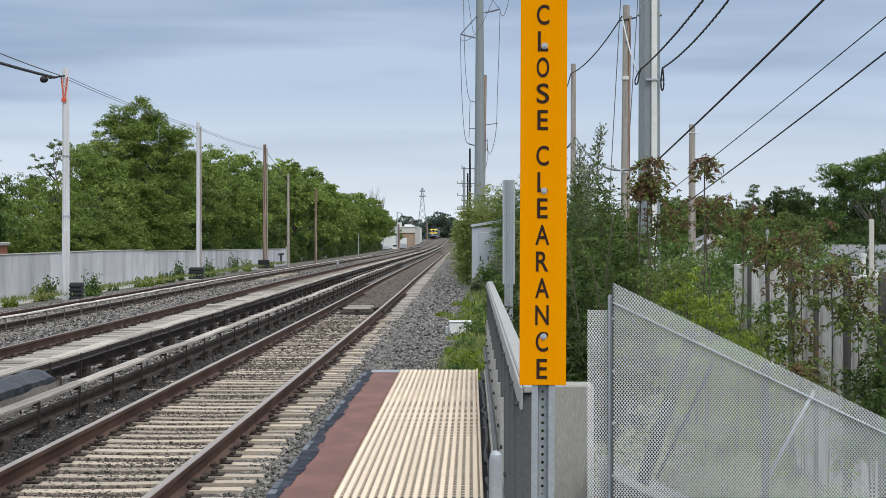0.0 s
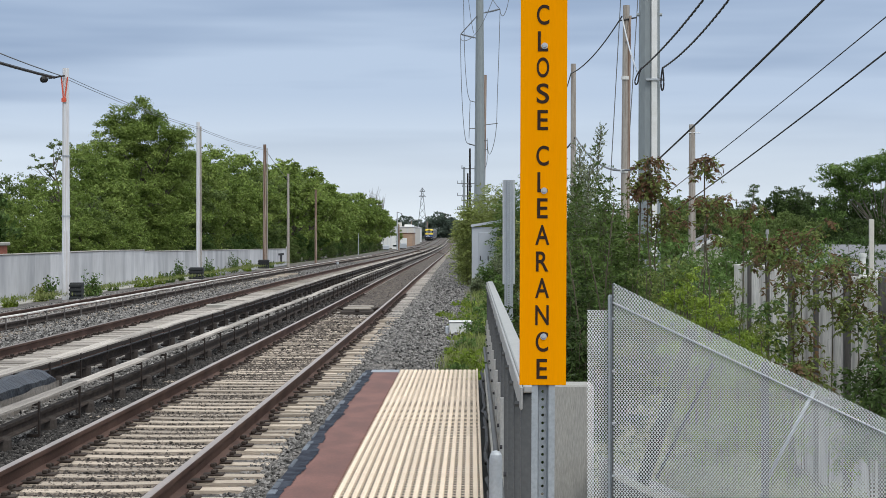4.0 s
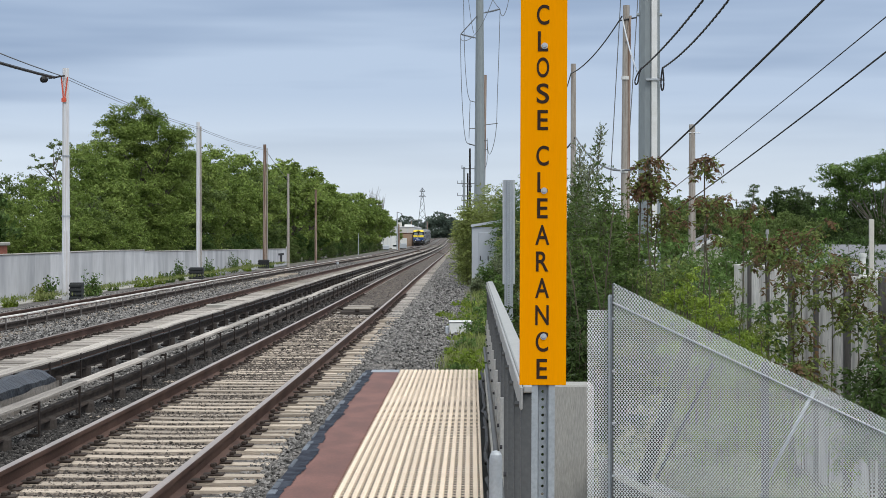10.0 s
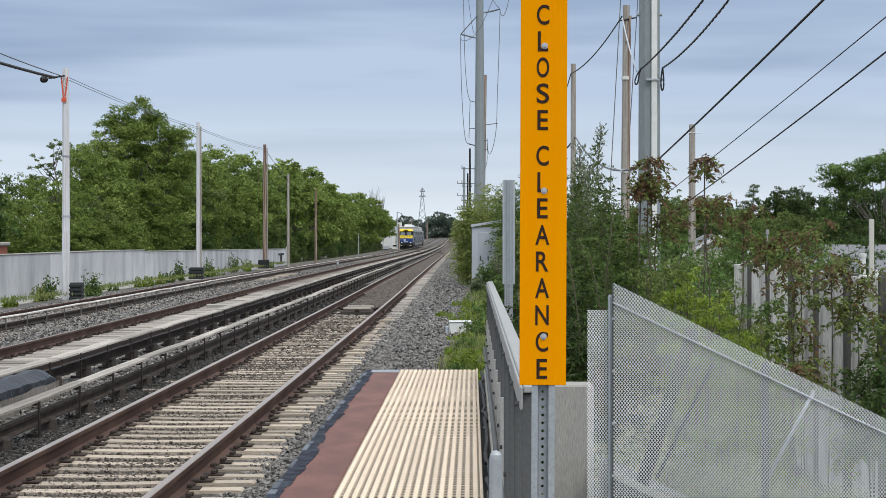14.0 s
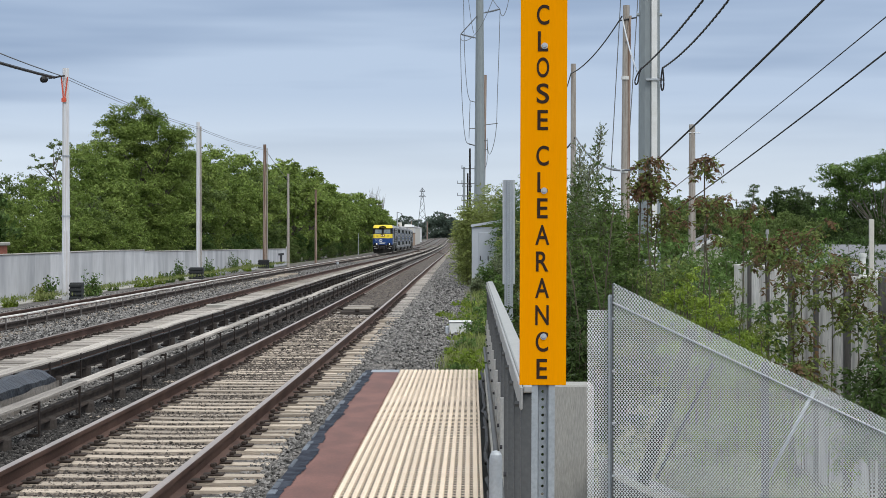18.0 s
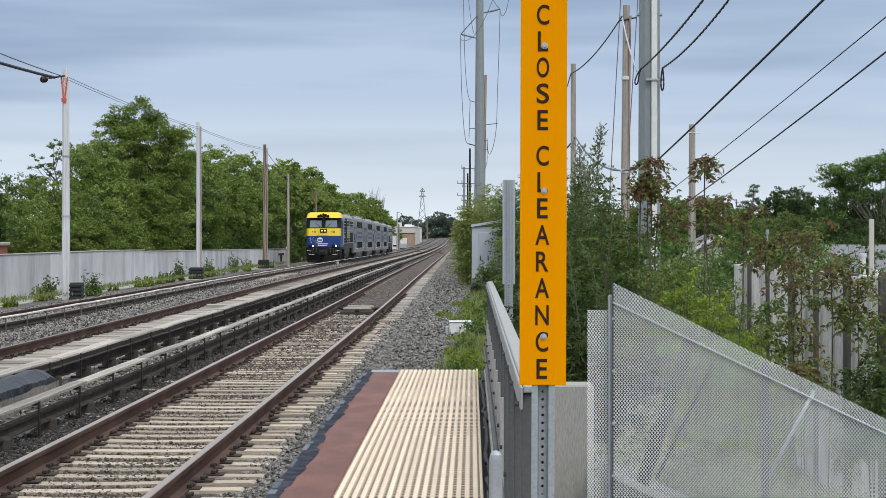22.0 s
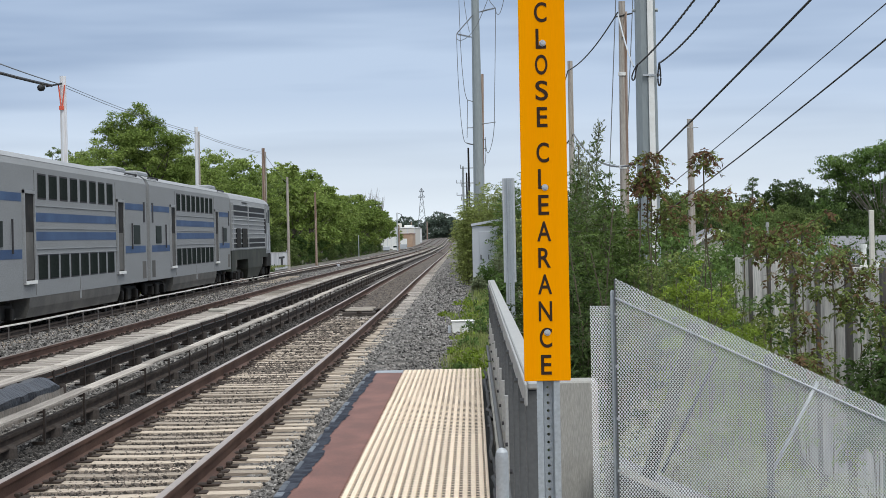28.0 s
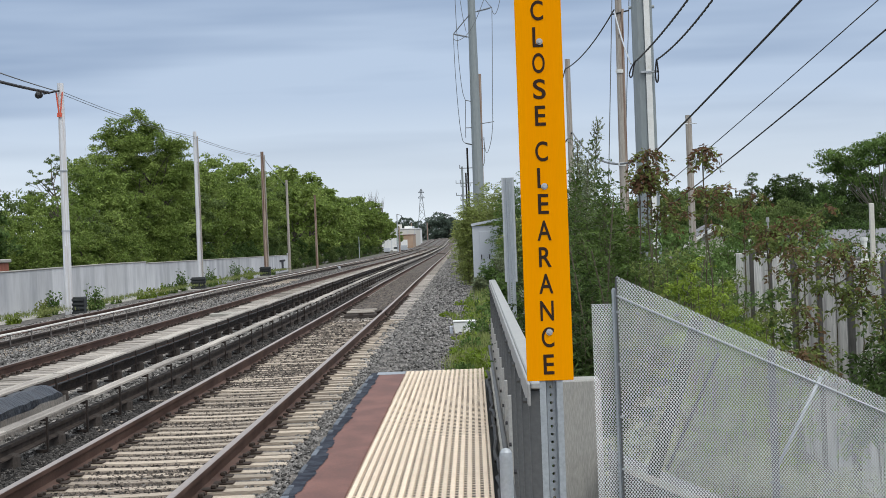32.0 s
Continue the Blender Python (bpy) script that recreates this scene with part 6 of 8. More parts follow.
def build_shrubs():
    fine = "dense feathery dark green shrub behind the walkway"
    n = 0
    for x, y, h, s, m in ((1.0, 22.5, 2.5, .7, L_DEEP), (1.55, 24, 2.85, .75, L_FINE), (1.3, 28, 3.35, .9, L_DEEP), (2.0, 27, 2.75, .7, L_BUSH), (1.7, 27, 3.6, .6, L_FINE), (1.75, 32, 4.05, .9, L_FINE), (2.4, 31, 2.65, .7, L_OLIVE),
                          (2.4, 25, 2.25, .6, L_OLIVE), (1.05, 20, 1.9, .5, L_DEEP), (1.6, 20.5, 2.0, .6, L_FINE), (2.15, 21.5, 1.95, .6, L_BUSH), (0.75, 18.5, 1.5, .4, L_DEEP)):
        n += 1
        make_spray_bush(100 + n, h, s, 30, m, fine, pose(x, y, -0.75))
    # pale wands standing above the thicket: x, y, height, width
    for k, (x, y, h, wide) in enumerate(((2.02, 36, 4.68, 0.2), (1.74, 35, 4.3, 0.3), (1.9, 34, 3.95, 0.3), (1.58, 33, 4.0, 0.3), (2.22, 34, 3.3, 0.26), (1.66, 31, 3.8, 0.28), (2.35, 35, 3.05, 0.3), (1.45, 30, 3.55, 0.25))):
        make_spire(130 + k, h, L_SPIRE if h > 3.6 else L_FINE, "tall willowy wand rising above the thicket", pose(x, y, -0.75, 0, 0, 60 * k), wide, 130)
    # around the cabinet and poles
    for k, (x, y, h, s, m) in enumerate(((0.1, 90, 4.2, .6, L_WILLOW), (0.8, 93, 4.7, .8, L_WILLOW), (-0.1, 98, 3.8, .5, L_WILLOW), (1.3, 90, 4.9, .7, L_WILLOW), (1.75, 80, 3.0, .5, L_WILLOW),
                                         (0.85, 55, 1.3, .35, L_BUSH), (1.75, 84, 4.6, .7, L_BUSH), (0.9, 104, 5.0, 1.1, L_WILLOW), (2.4, 92, 5.0, 1.1, L_BUSH), (0.7, 130, 4.2, 1.0, L_WILLOW),
                                         (0.9, 160, 4.2, 1.2, L_BUSH), (1.2, 190, 4.5, 1.4, L_BUSH), (0.75, 47, 1.3, .4, L_BUSH))):
        make_spray_bush(150 + k, h, s, 22, m, "upright yellow-green willowy shrub beside the ballast", pose(x + shift(y), y, -0.4), 0.06 if y > 70 else 0.04, 0.36, 8, 20, heart=1300)
    for k, (x, y, h, s) in enumerate(((0.55, 77, 1.45, .4), (0.95, 77.5, 1.8, .45), (1.2, 79, 2.5, .35), (0.2, 76, 0.9, .3))):
        make_spray_bush(170 + k, h, s, 14, L_SPIRE if k % 2 else L_BUSH, "loose grey-green bush before the cabinet", pose(x, y, -0.4), 0.05, 0.36, 7, 12, heart=500)
    # pale arching wands within the thicket
    for k, (x, y, h, turn, bend) in enumerate(((1.3, 21.6, 3.15, 0, 0.06), (1.2, 20.8, 2.75, 150, 0.1), (1.65, 20.0, 2.3, 0, 0.2), (1.05, 19.2, 1.9, 180, 0.16), (1.85, 19.6, 2.1, 10, 0.26), (1.5, 21.2, 2.6, 200, 0.12), (2.0, 21.0, 2.5, 20, 0.16))):
        make_spire(140 + k, h, L_SPIRE if k in (2, 4, 6) else L_BUSH, "arching wand with small pale leaves in the thicket", pose(x, y, -0.75, 0, 0, turn), 0.07, 50, bend, 0.017)
    # between mesh fence and timber fence
    for k, (x, y, h, s, m, ln) in enumerate(((2.04, 20, 3.3, .2, L_LIME, 8000), (2.2, 19.6, 3.2, .22, L_LIME, 8000), (2.38, 20.3, 3.05, .22, L_LIME, 8000), (2.5, 19.8, 2.5, .18, L_LIME, 5000),
                                             (1.9, 21, 2.6, .3, L_OLIVE, 5000), (1.66, 20.3, 3.05, .22, L_OLIVE, 6000), (1.86, 20.6, 3.2, .24, L_OLIVE, 6000), (2.78, 20.3, 2.5, .25, L_OLIVE, 4000), (3.3, 22, 2.0, .16, L_LIME, 3000), (2.62, 20.6, 2.75, .2, L_LIME, 6000), (2.9, 20.9, 2.65, .18, L_LIME, 5000), (2.95, 21.5, 2.5, .22, L_OLIVE, 4000), (3.15, 23, 2.75, .22, L_BUSH, 3500), (3.02, 22, 1.9, .25, L_DARK, 4000), (2.7, 23, 2.9, .22, L_OLIVE, 5000), (2.9, 23.6, 2.7, .25, L_BUSH, 5000), (3.05, 24.5, 2.75, .25, L_OLIVE, 4500), (1.2, 16.6, 1.9, .3, L_PALE, 5000), (1.6, 17.2, 2.0, .35, L_PALE, 6000), (2.0, 16.8, 1.8, .35, L_PALE, 6000), (2.45, 17.4, 1.6, .35, L_PALE, 6000), (2.85, 17.0, 1.35, .35, L_PALE, 5000), (3.2, 17.4, 1.15, .35, L_PALE, 5000),
                                             (3.5, 38, 3.3, 1.1, L_BUSH, 8000), (4.0, 44, 3.5, 1.3, L_BUSH, 8000), (6.5, 50, 3.8, 1.4, L_BUSH, 8000), (8.5, 54, 3.8, 1.5, L_BUSH, 8000), (11, 58, 3.6, 1.6, L_DARK, 8000))):
        make_leafy(180 + k, h, s, 7 if y < 30 else 14, ln, 0.019 if y < 30 else 0.05, m, "leafy bright yellow-green bush by the fence" if m is L_LIME else "pale dry weeds behind the mesh fence" if m is L_PALE else "leafy green undergrowth by the fence", pose(x, y, -1.2),
                   bough=0.17 if y < 30 else 0.4)
    bronze = "thin sapling with bronze and green feathered leaves"
    # x, y, height, young and old leaf, crown share, branches, reach, lean
    for k, (x, y, h, ym, om, crown, n, reach, ln) in enumerate((
            (2.14, 25, 4.1, L_RED, L_OLIVE, 0.15, 9, 0.16, 0.0), (2.02, 25.1, 3.75, L_RED, L_OLIVE, 0.04, 3, 0.13, 0.0), (2.2, 25.3, 3.85, L_OLIVE, L_OLIVE, 0.05, 4, 0.16, 0.0), (2.88, 26, 4.14, L_RED, L_OLIVE, 0.05, 4, 0.1, 0.01),
            (2.3, 25.6, 3.42, L_RED, L_OLIVE, 0.11, 6, 0.26, 0.0), (2.86, 25, 3.6, L_RED, L_OLIVE, 0.14, 6, 0.24, 0.0), 
            (3.3, 25.6, 3.45, L_RED, L_OLIVE, 0.2, 6, 0.3, 0.01), (3.55, 24.8, 3.1, L_RED, L_OLIVE, 0.15, 6, 0.26, 0.0), (3.2, 21.0, 1.85, L_RED, L_OLIVE, 0.2, 5, 0.22, 0.03), (3.92, 24.6, 3.2, L_RED, L_OLIVE, 0.14, 7, 0.3, 0.0),
            (3.72, 24, 2.85, L_RED, L_OLIVE, 0.24, 9, 0.32, 0.0), (4.05, 23.6, 2.8, L_RED, L_OLIVE, 0.22, 9, 0.32, 0.02), (4.3, 23.4, 2.65, L_RED, L_OLIVE, 0.24, 10, 0.34, 0.03), (4.42, 22.8, 2.2, L_DARK, L_OLIVE, 0.2, 7, 0.3, 0.03),
            (3.66, 22.8, 1.75, L_RED, L_OLIVE, 0.3, 8, 0.24, 0.0), (4.0, 21.8, 1.35, L_LIME, L_LIME, 0.5, 10, 0.16, 0.02),
            (3.08, 21.5, 2.45, L_OLIVE, L_DARK, 0.3, 7, 0.16, 0.0), (3.4, 21.8, 2.3, L_RED, L_OLIVE, 0.3, 7, 0.18, 0.0), (4.08, 21.2, 1.8, L_DEEP, L_DARK, 0.3, 8, 0.26, 0.0), (4.2, 21.0, 1.6, L_DEEP, L_DARK, 0.4, 9, 0.28, 0.0), (4.0, 20.8, 1.45, L_DEEP, L_DARK, 0.35, 8, 0.22, 0.0))):
        make_sapling(220 + k, h, ym, om, "thin sapling with drooping green leaves" if ym is not L_RED else bronze, pose(x, y, -1.2), crown, n, reach, 0.024 if ym is not L_DEEP else 0.03, ln,
                     frond=0.2 if ym is not L_DEEP else 0.3)
    # weeds along the far wall
    for k, (x, y, h, s, m) in enumerate(((-16.4, 80.5, 1.1, .35, L_BUSH), (-15.0, 82, 1.5, .3, L_BUSH), (-16.2, 77.5, .8, .4, L_WILLOW), (-15.9, 71, 0.5, .6, L_LIME), (-15.8, 100, .7, .9, L_LIME), (-15.9, 106, .75, .9, L_LIME),
                                         (-16.1, 111, .7, .8, L_BUSH), (-16.2, 116.2, 1.5, .25, L_BUSH), (-15.7, 126, 1.4, .5, L_BUSH), (-15.9, 132, .8, .8, L_LIME), (-16.2, 145, 1.6, .6, L_BUSH), (-15.9, 150, 1.0, .8, L_LIME),
                                         (-16.0, 88, .4, .8, L_LIME), (-16.1, 93, .45, .9, L_BUSH), (-15.8, 165, .7, 1.0, L_BUSH))):
        make_shrub(260 + k, h * 1.1, s * 0.8, 8, 1000, 0.055, m, "low weeds growing along the concrete wall", pose(x + shift(y), y, -0.52), 0.45, "weeds", "weeds along the wall")


build_shrubs()


def grass(name, patches, label, seed):
    """Upright blades over soft-edged patches (x, y, rx, ry, count, height)."""
    r = np.random.RandomState(seed)
    vs = []
    for x, y, rx, ry, n, h in patches:
        q = r.normal(size=(n, 2)) * 0.45
        px, py = x + q[:, 0] * rx, y + q[:, 1] * ry
        hh = h * r.uniform(0.4, 1.2, n)
        w = r.uniform(0, 6.283, n)
        dx, dy = np.cos(w), np.sin(w)
        b = 0.012
        lean = hh * r.uniform(0.1, 0.6, n)
        z = np.full(n, -0.25)
        vs.append(np.stack([np.stack([px - dy * b, py + dx * b, z], 1), np.stack([px + dy * b, py - dx * b, z], 1), np.stack([px + dx * lean, py + dy * lean, z + hh], 1)], 1))
    v = np.concatenate(vs).reshape(-1, 3)
    tagged(part(name, cloud_mesh(name, v, np.arange(len(v)).reshape(-1, 3), M_GRASS), M_GRASS), label, "grass", kind="stuff")


grass("grass_patch", [(-0.2, 35, .4, 4, 1500, .17), (0.0, 41, .4, 5, 1000, .2), (0.0, 52, .35, 5, 700, .25), (0.25, 61, .4, 7, 800, .28), (-0.6, 55, .2, 1.5, 150, .2), (0.35, 75, .5, 8, 700, .3)],
      "tufts of yellow-green grass beside the walkway's end", 8)
grass("verge_grass", [(-15.8, 66 + 6 * k, .9, 5, 420, .13) for k in range(18)], "rough grass along the foot of the wall", 9)
for k, (x, y, h, s) in enumerate(((-0.35, 32.5, .4, .35), (0.0, 34, .5, .4), (-0.25, 37, .42, .4), (0.05, 39.5, .5, .45), (-0.3, 43, .35, .35), (-0.1, 50, .6, .5), (0.2, 54, .7, .5), (-0.75, 55.5, .35, .22), (0.05, 60, .6, .6),
                                  (0.3, 68, .8, .7), (-0.3, 64, .4, .5), (0.2, 31, .5, .3), (0.1, 45, .8, .35))):
    make_shrub(300 + k, h, s, 9, 900, 0.04, L_LIME if k % 3 else L_BUSH, "low broad-leaved weeds in the ballast's edge", pose(x, y, -0.26), 0.5, "weeds", "weeds by the walkway", lean=0.6, clump=0.3)


# ---- houses and the far distance ----
def build_house(x, y, w, d, wall, roof, label, turn=0.0, z=-2.2):
    t = thing("house", label, "house", "houses beyond the fence", at=pose(x, y, z, 0, 0, turn))
    part("wall", Mesh().soft(-w / 2, w / 2, -d / 2, d / 2, 0, wall, 0.02).add([(-w / 2, -d / 2, wall), (w / 2, -d / 2, wall), (0, -d / 2, roof - 0.05), (-w / 2, d / 2, wall), (w / 2, d / 2, wall), (0, d / 2, roof - 0.05)],
         [(0, 1, 2), (5, 4, 3)]), M_SIDING, t)
    for s in (-1, 1):
        o = 0.35
        a, b = Vector((0, 0, roof)), Vector((s * (w / 2 + o), 0, wall - o * (roof - wall) / (w / 2)))
        part("roof", Mesh().add([(a.x, -d / 2 - o, a.z), (b.x, -d / 2 - o, b.z), (b.x, d / 2 + o, b.z), (a.x, d / 2 + o, a.z), (a.x, -d / 2 - o, a.z - .12), (b.x, -d / 2 - o, b.z - .12), (b.x, d / 2 + o, b.z - .12), (a.x, d / 2 + o, a.z - .12)],
             [(0, 1, 2, 3), (7, 6, 5, 4), (0, 4, 5, 1), (1, 5, 6, 2), (2, 6, 7, 3), (3, 7, 4, 0)]), M_ROOF, t)
    for sx in (-1, 1):
        x1, z1 = sx * (w / 2 + 0.3), wall - 0.3 * (roof - wall) / (w / 2)
        part("rake_board", Mesh().add([(0, -d / 2 - 0.4, roof - 0.02), (x1, -d / 2 - 0.4, z1 - 0.02), (x1, -d / 2 - 0.4, z1 - 0.2), (0, -d / 2 - 0.4, roof - 0.2),
                                       (0, -d / 2 - 0.36, roof - 0.02), (x1, -d / 2 - 0.36, z1 - 0.02), (x1, -d / 2 - 0.36, z1 - 0.2), (0, -d / 2 - 0.36, roof - 0.2)],
                                      [(0, 1, 2, 3), (7, 6, 5, 4), (0, 4, 5, 1), (1, 5, 6, 2), (2, 6, 7, 3), (3, 7, 4, 0)]), M_WHITE, t)
    part("window", Mesh().soft(-0.5, 0.5, -d / 2 - 0.05, -d / 2 - 0.003, wall * 0.45, wall * 0.45 + 1.1, 0.01), M_GLASS, t)
    return t


build_house(12.75, 110, 3.6, 6, 3.32, 4.25, "small house with a pale gable and grey roof")
build_house(12.99, 66, 7, 5.2, 3.3, 4.0, "low house with a grey shingle roof", 90, -2.35)
build_house(18.77, 100, 7, 5, 2.8, 3.75, "low house with a grey shingle roof behind the fence", 70, -2.2)
w = thing("white_post", "short white square post beyond the fence", "post", at=pose(7.73, 40, -2))
part("shaft", Mesh().soft(-0.045, 0.045, -0.045, 0.045, 0, 4.28, 0.01), M_SIDING, w)
part("bracket", Mesh().soft(0.06, 0.16, -0.05, 0.05, 3.1, 3.3, 0.01), M_WHITE, w)
w = thing("vent_pipe", "thin grey finial pole beyond the fence", "post", at=pose(6.29, 44, -2))
part("shaft", Mesh().tube((0, 0, 0), (0, 0, 4.05), 0.026, 0.02, 8).tube((0, 0, 4.0), (0, 0, 4.1), 0.04, 0.03, 8).tube((0, 0, 3.6), (0, 0, 3.65), 0.04, 0.04, 8), M_GALV_MID, w)
w = thing("white_fence", "white boarded fence glimpsed through the saplings", "fence", at=pose(7.1, 60, -2))
for k in range(8, 12):
    part("board", Mesh().soft(-1.6 + k * 0.27, -1.34 + k * 0.27, -0.02, 0.02, 0, 3.25 + 0.03 * (k % 2), 0.01), M_WHITE, w)
part("rail", Mesh().soft(-0.55, 1.7, 0.021, 0.06, 2.6, 2.7, 0.01), M_WHITE, w)
w = thing("roof_vent", "short white round roof vent", "vent", at=pose(10.40, 55, -2))
part("shaft", Mesh().tube((0, 0, 0), (0, 0, 3.4), 0.08, 0.08, 14), M_WHITE, w)
part("cap", Mesh().tube((0, 0, 3.4), (0, 0, 3.5), 0.1, 0.1, 14), M_WHITE, w)
b = thing("brick_shed", "corner of a red brick building behind the wall", "building", at=pose(-20.1, 86, -1.5))
part("wall", Mesh().soft(-3.0, 0.0, 0, 3, 0, 3.05, 0.03), M_BRICK, b)
part("coping", Mesh().soft(-3.1, 0.1, -0.1, 3.1, 3.051, 3.2, 0.03), M_CONCRETE, b)


def build_distance():
    t = thing("white_warehouse", "long cream warehouse with a flat roof beside the line", "building", "distant buildings", at=pose(-21.0, 640, -1.6))
    part("wall", Mesh().soft(-3.4, 3.4, 0, 60, 0, 6.2, 0.1), M_SIDING, t)
    part("roof", Mesh().soft(-3.6, 3.6, -0.2, 60.2, 6.21, 6.5, 0.1), M_WHITE, t)
    part("rooftop_unit", Mesh().soft(-2.4, -1.0, 4, 9, 6.51, 7.8, 0.1), M_SIDING, t)
    part("rooftop_unit", Mesh().soft(-0.2, 2.0, 8, 14, 6.51, 7.2, 0.1), M_WHITE, t)
    part("rooftop_unit", Mesh().soft(2.2, 3.0, 3, 6, 6.51, 7.0, 0.1), M_CABINET, t)
    for i in range(4):
        part("pilaster", Mesh().soft(-3.2 + i * 2.1, -3.05 + i * 2.1, -0.12, -0.004, 0, 6.2, 0.02), M_CABINET, t)
    t = thing("white_annex", "pale blocky annex behind the warehouse", "building", "distant buildings", at=pose(-20.1, 740, -1.6))
    part("wall", Mesh().soft(-1.4, 1.4, 0, 30, 0, 6.4, 0.1), M_WHITE, t)
    part("roof", Mesh().soft(-1.5, 1.5, -0.1, 30.1, 6.41, 6.7, 0.05), M_CONCRETE, t)
    part("loading_door", Mesh().soft(-0.6, 0.7, -0.1, -0.004, 0, 2.4, 0.02), M_CABINET, t)
    t = thing("tan_building", "low tan masonry building beside the line", "building", "distant buildings", at=pose(-19.2, 600, -1.6))
    part("wall", Mesh().soft(-1.9, 1.9, 0, 30, 0, 4.3, 0.1), M_TAN, t)
    part("roof", Mesh().soft(-2.0, 2.0, -0.1, 30.1, 4.31, 4.5, 0.05), M_BROWN, t)
    part("door", Mesh().soft(-1.7, 0.3, -0.1, -0.004, 0.8, 3.0, 0.02), M_WHITE, t)
    t = thing("white_shed", "white lean-to with a steep sloping roof beside the line", "building", "distant buildings", at=pose(-24.6, 540, -1.2))
    part("wall", Mesh().prism([(0.1, 0), (0.1, 1.0), (4.5, 5.5), (4.5, 0)], 0, 12), M_WHITE, t)
    part("roof", Mesh().prism([(-0.2, 0.75), (-0.2, 0.9), (4.6, 5.85), (4.6, 5.7)], -0.3, 12.3), M_SIDING, t)
    for i in range(4):
        part("post", Mesh().soft(0.5 + i * 0.95, 0.58 + i * 0.95, -0.08, -0.004, 0, 1.6 + i * 1.0, 0.01), M_CABINET, t)
    for k, x in enumerate((-19.3, -17.4)):
        v = thing("parked_van", "small white van parked beside the line", "van", "parked vans", at=pose(x - 0.2 * k, 520 + 8 * k, -1.7))
        part("body", Mesh().prism([(-0.8, 0.25), (-0.8, 1.1), (-0.65, 1.55), (0.65, 1.55), (0.8, 1.1), (0.8, 0.25)], 0, 3.6), M_WHITE, v)
        part("windshield", Mesh().soft(-0.62, 0.62, -0.03, -0.004, 1.0, 1.4, 0.01), M_GLASS, v)
        for sx in (-0.75, 0.75):
            part("wheel", Mesh().tube((sx - 0.08, 0.6, 0.28), (sx + 0.08, 0.6, 0.28), 0.28, n=12), M_UNDER, v)
            part("wheel", Mesh().tube((sx - 0.08, 3.0, 0.28), (sx + 0.08, 3.0, 0.28), 0.28, n=12), M_UNDER, v)
    for k, (x, yy, wd, hh, m) in enumerate(((-19.6, 470, 1.4, 0.9, M_CABINET), (-17.8, 520, 2.5, 1.2, M_GALV))):
        b = thing("parked_trailer" if k % 2 else "equipment_shed", "small pale shed or trailer beside the line", "shed", "distant sheds", at=pose(x, yy, -0.5 + sag(yy)))
        part("body", Mesh().soft(-wd / 2, wd / 2, 0, 3, 0.2, hh + 0.2, 0.05), m, b)
        part("base", Mesh().soft(-wd / 2 + 0.2, wd / 2 - 0.2, 0.2, 2.8, 0, 0.2, 0.02), M_UNDER, b)
    # lattice tower
    x, y, h = -24.0, 1000.0, 25.9
    t = thing("lattice_tower", "distant steel lattice power tower", "tower", at=pose(x, y, -0.5))
    leg = [(-2.9, -2.9), (2.9, -2.9), (2.9, 2.9), (-2.9, 2.9)]

    def at(i, s):
        q = (1 - s) ** 1.15 * 0.93 + 0.07
        return Vector((leg[i][0] * q, leg[i][1] * q, s * h))

    for i in range(4):
        part("leg", Mesh().line([at(i, k / 8) for k in range(9)], 0.13, 4), M_LATTICE, t)
        m = Mesh()
        for k in range(8):
            m.tube(at(i, k / 8), at((i + 1) % 4, (k + 1) / 8), 0.055, n=4).tube(at((i + 1) % 4, k / 8), at(i, (k + 1) / 8), 0.055, n=4)
        part("bracing", m, M_LATTICE, t)
    for z, L in ((0.93, 1.3), (0.83, 1.6)):
        part("crossarm", Mesh().tube((-L, 0, z * h), (L, 0, z * h), 0.16, n=4).tube((-L, 0, z * h), (0, 0, z * h + 1.6), 0.1, n=4).tube((L, 0, z * h), (0, 0, z * h + 1.6), 0.1, n=4), M_LATTICE, t)
    for k, (x, yy, z, r, m) in enumerate(((-15.19, 420, 8.0, 0.14, M_GALV), (-15.20, 430, 5.4, 0.2, M_WOODBROWN), (-18.17, 330, 3.4, 0.07, M_GALV), (-19.48, 900, 8.0, 0.3, M_WOODBROWN), (-20.52, 700, 7.5, 0.25, M_WOODBROWN))):
        p = thing("signal_mast", "distant slim mast beside the line", "mast", "distant masts", at=pose(x, yy, -0.4 + sag(yy)))
        part("shaft", Mesh().tube((0, 0, 0), (0, 0, z), r, r * 0.7, 8), m, p)
        if k == 0:
            part("lamp_arm", Mesh().tube((0, 0, z), (0.95, 0, z - 0.35), 0.06, n=6).tube((0.9, 0, z - 0.3), (0.95, 0, z - 0.9), 0.1, n=6), M_GREYWIRE, p)


build_distance()


# ---- train ----
def ring(z, yo, w, y_back, cut=0.3, deep=0.5):
    """A level slice through the cab, with its front corners rounded."""
    arc = [(w - cut + cut * math.sin(a), yo + deep - deep * math.cos(a)) for a in np.linspace(0.12, math.pi / 2, 5).tolist()]
    return [(-w, y_back, z)] + [(-x, y, z) for x, y in arc[::-1]] + [(x, y, z) for x, y in arc] + [(w, y_back, z)]


def loft(rings, close=False):
    m = Mesh()
    n = len(rings[0])
    vs = [p for q in rings for p in q]
    fs = [(j * n + i, j * n + i + 1, (j + 1) * n + i + 1, (j + 1) * n + i) for j in range(len(rings) - 1) for i in range(n - 1)]
    m.add(vs, fs)
    if close:
        m.add(rings[-1], [tuple(range(n))])
    return m


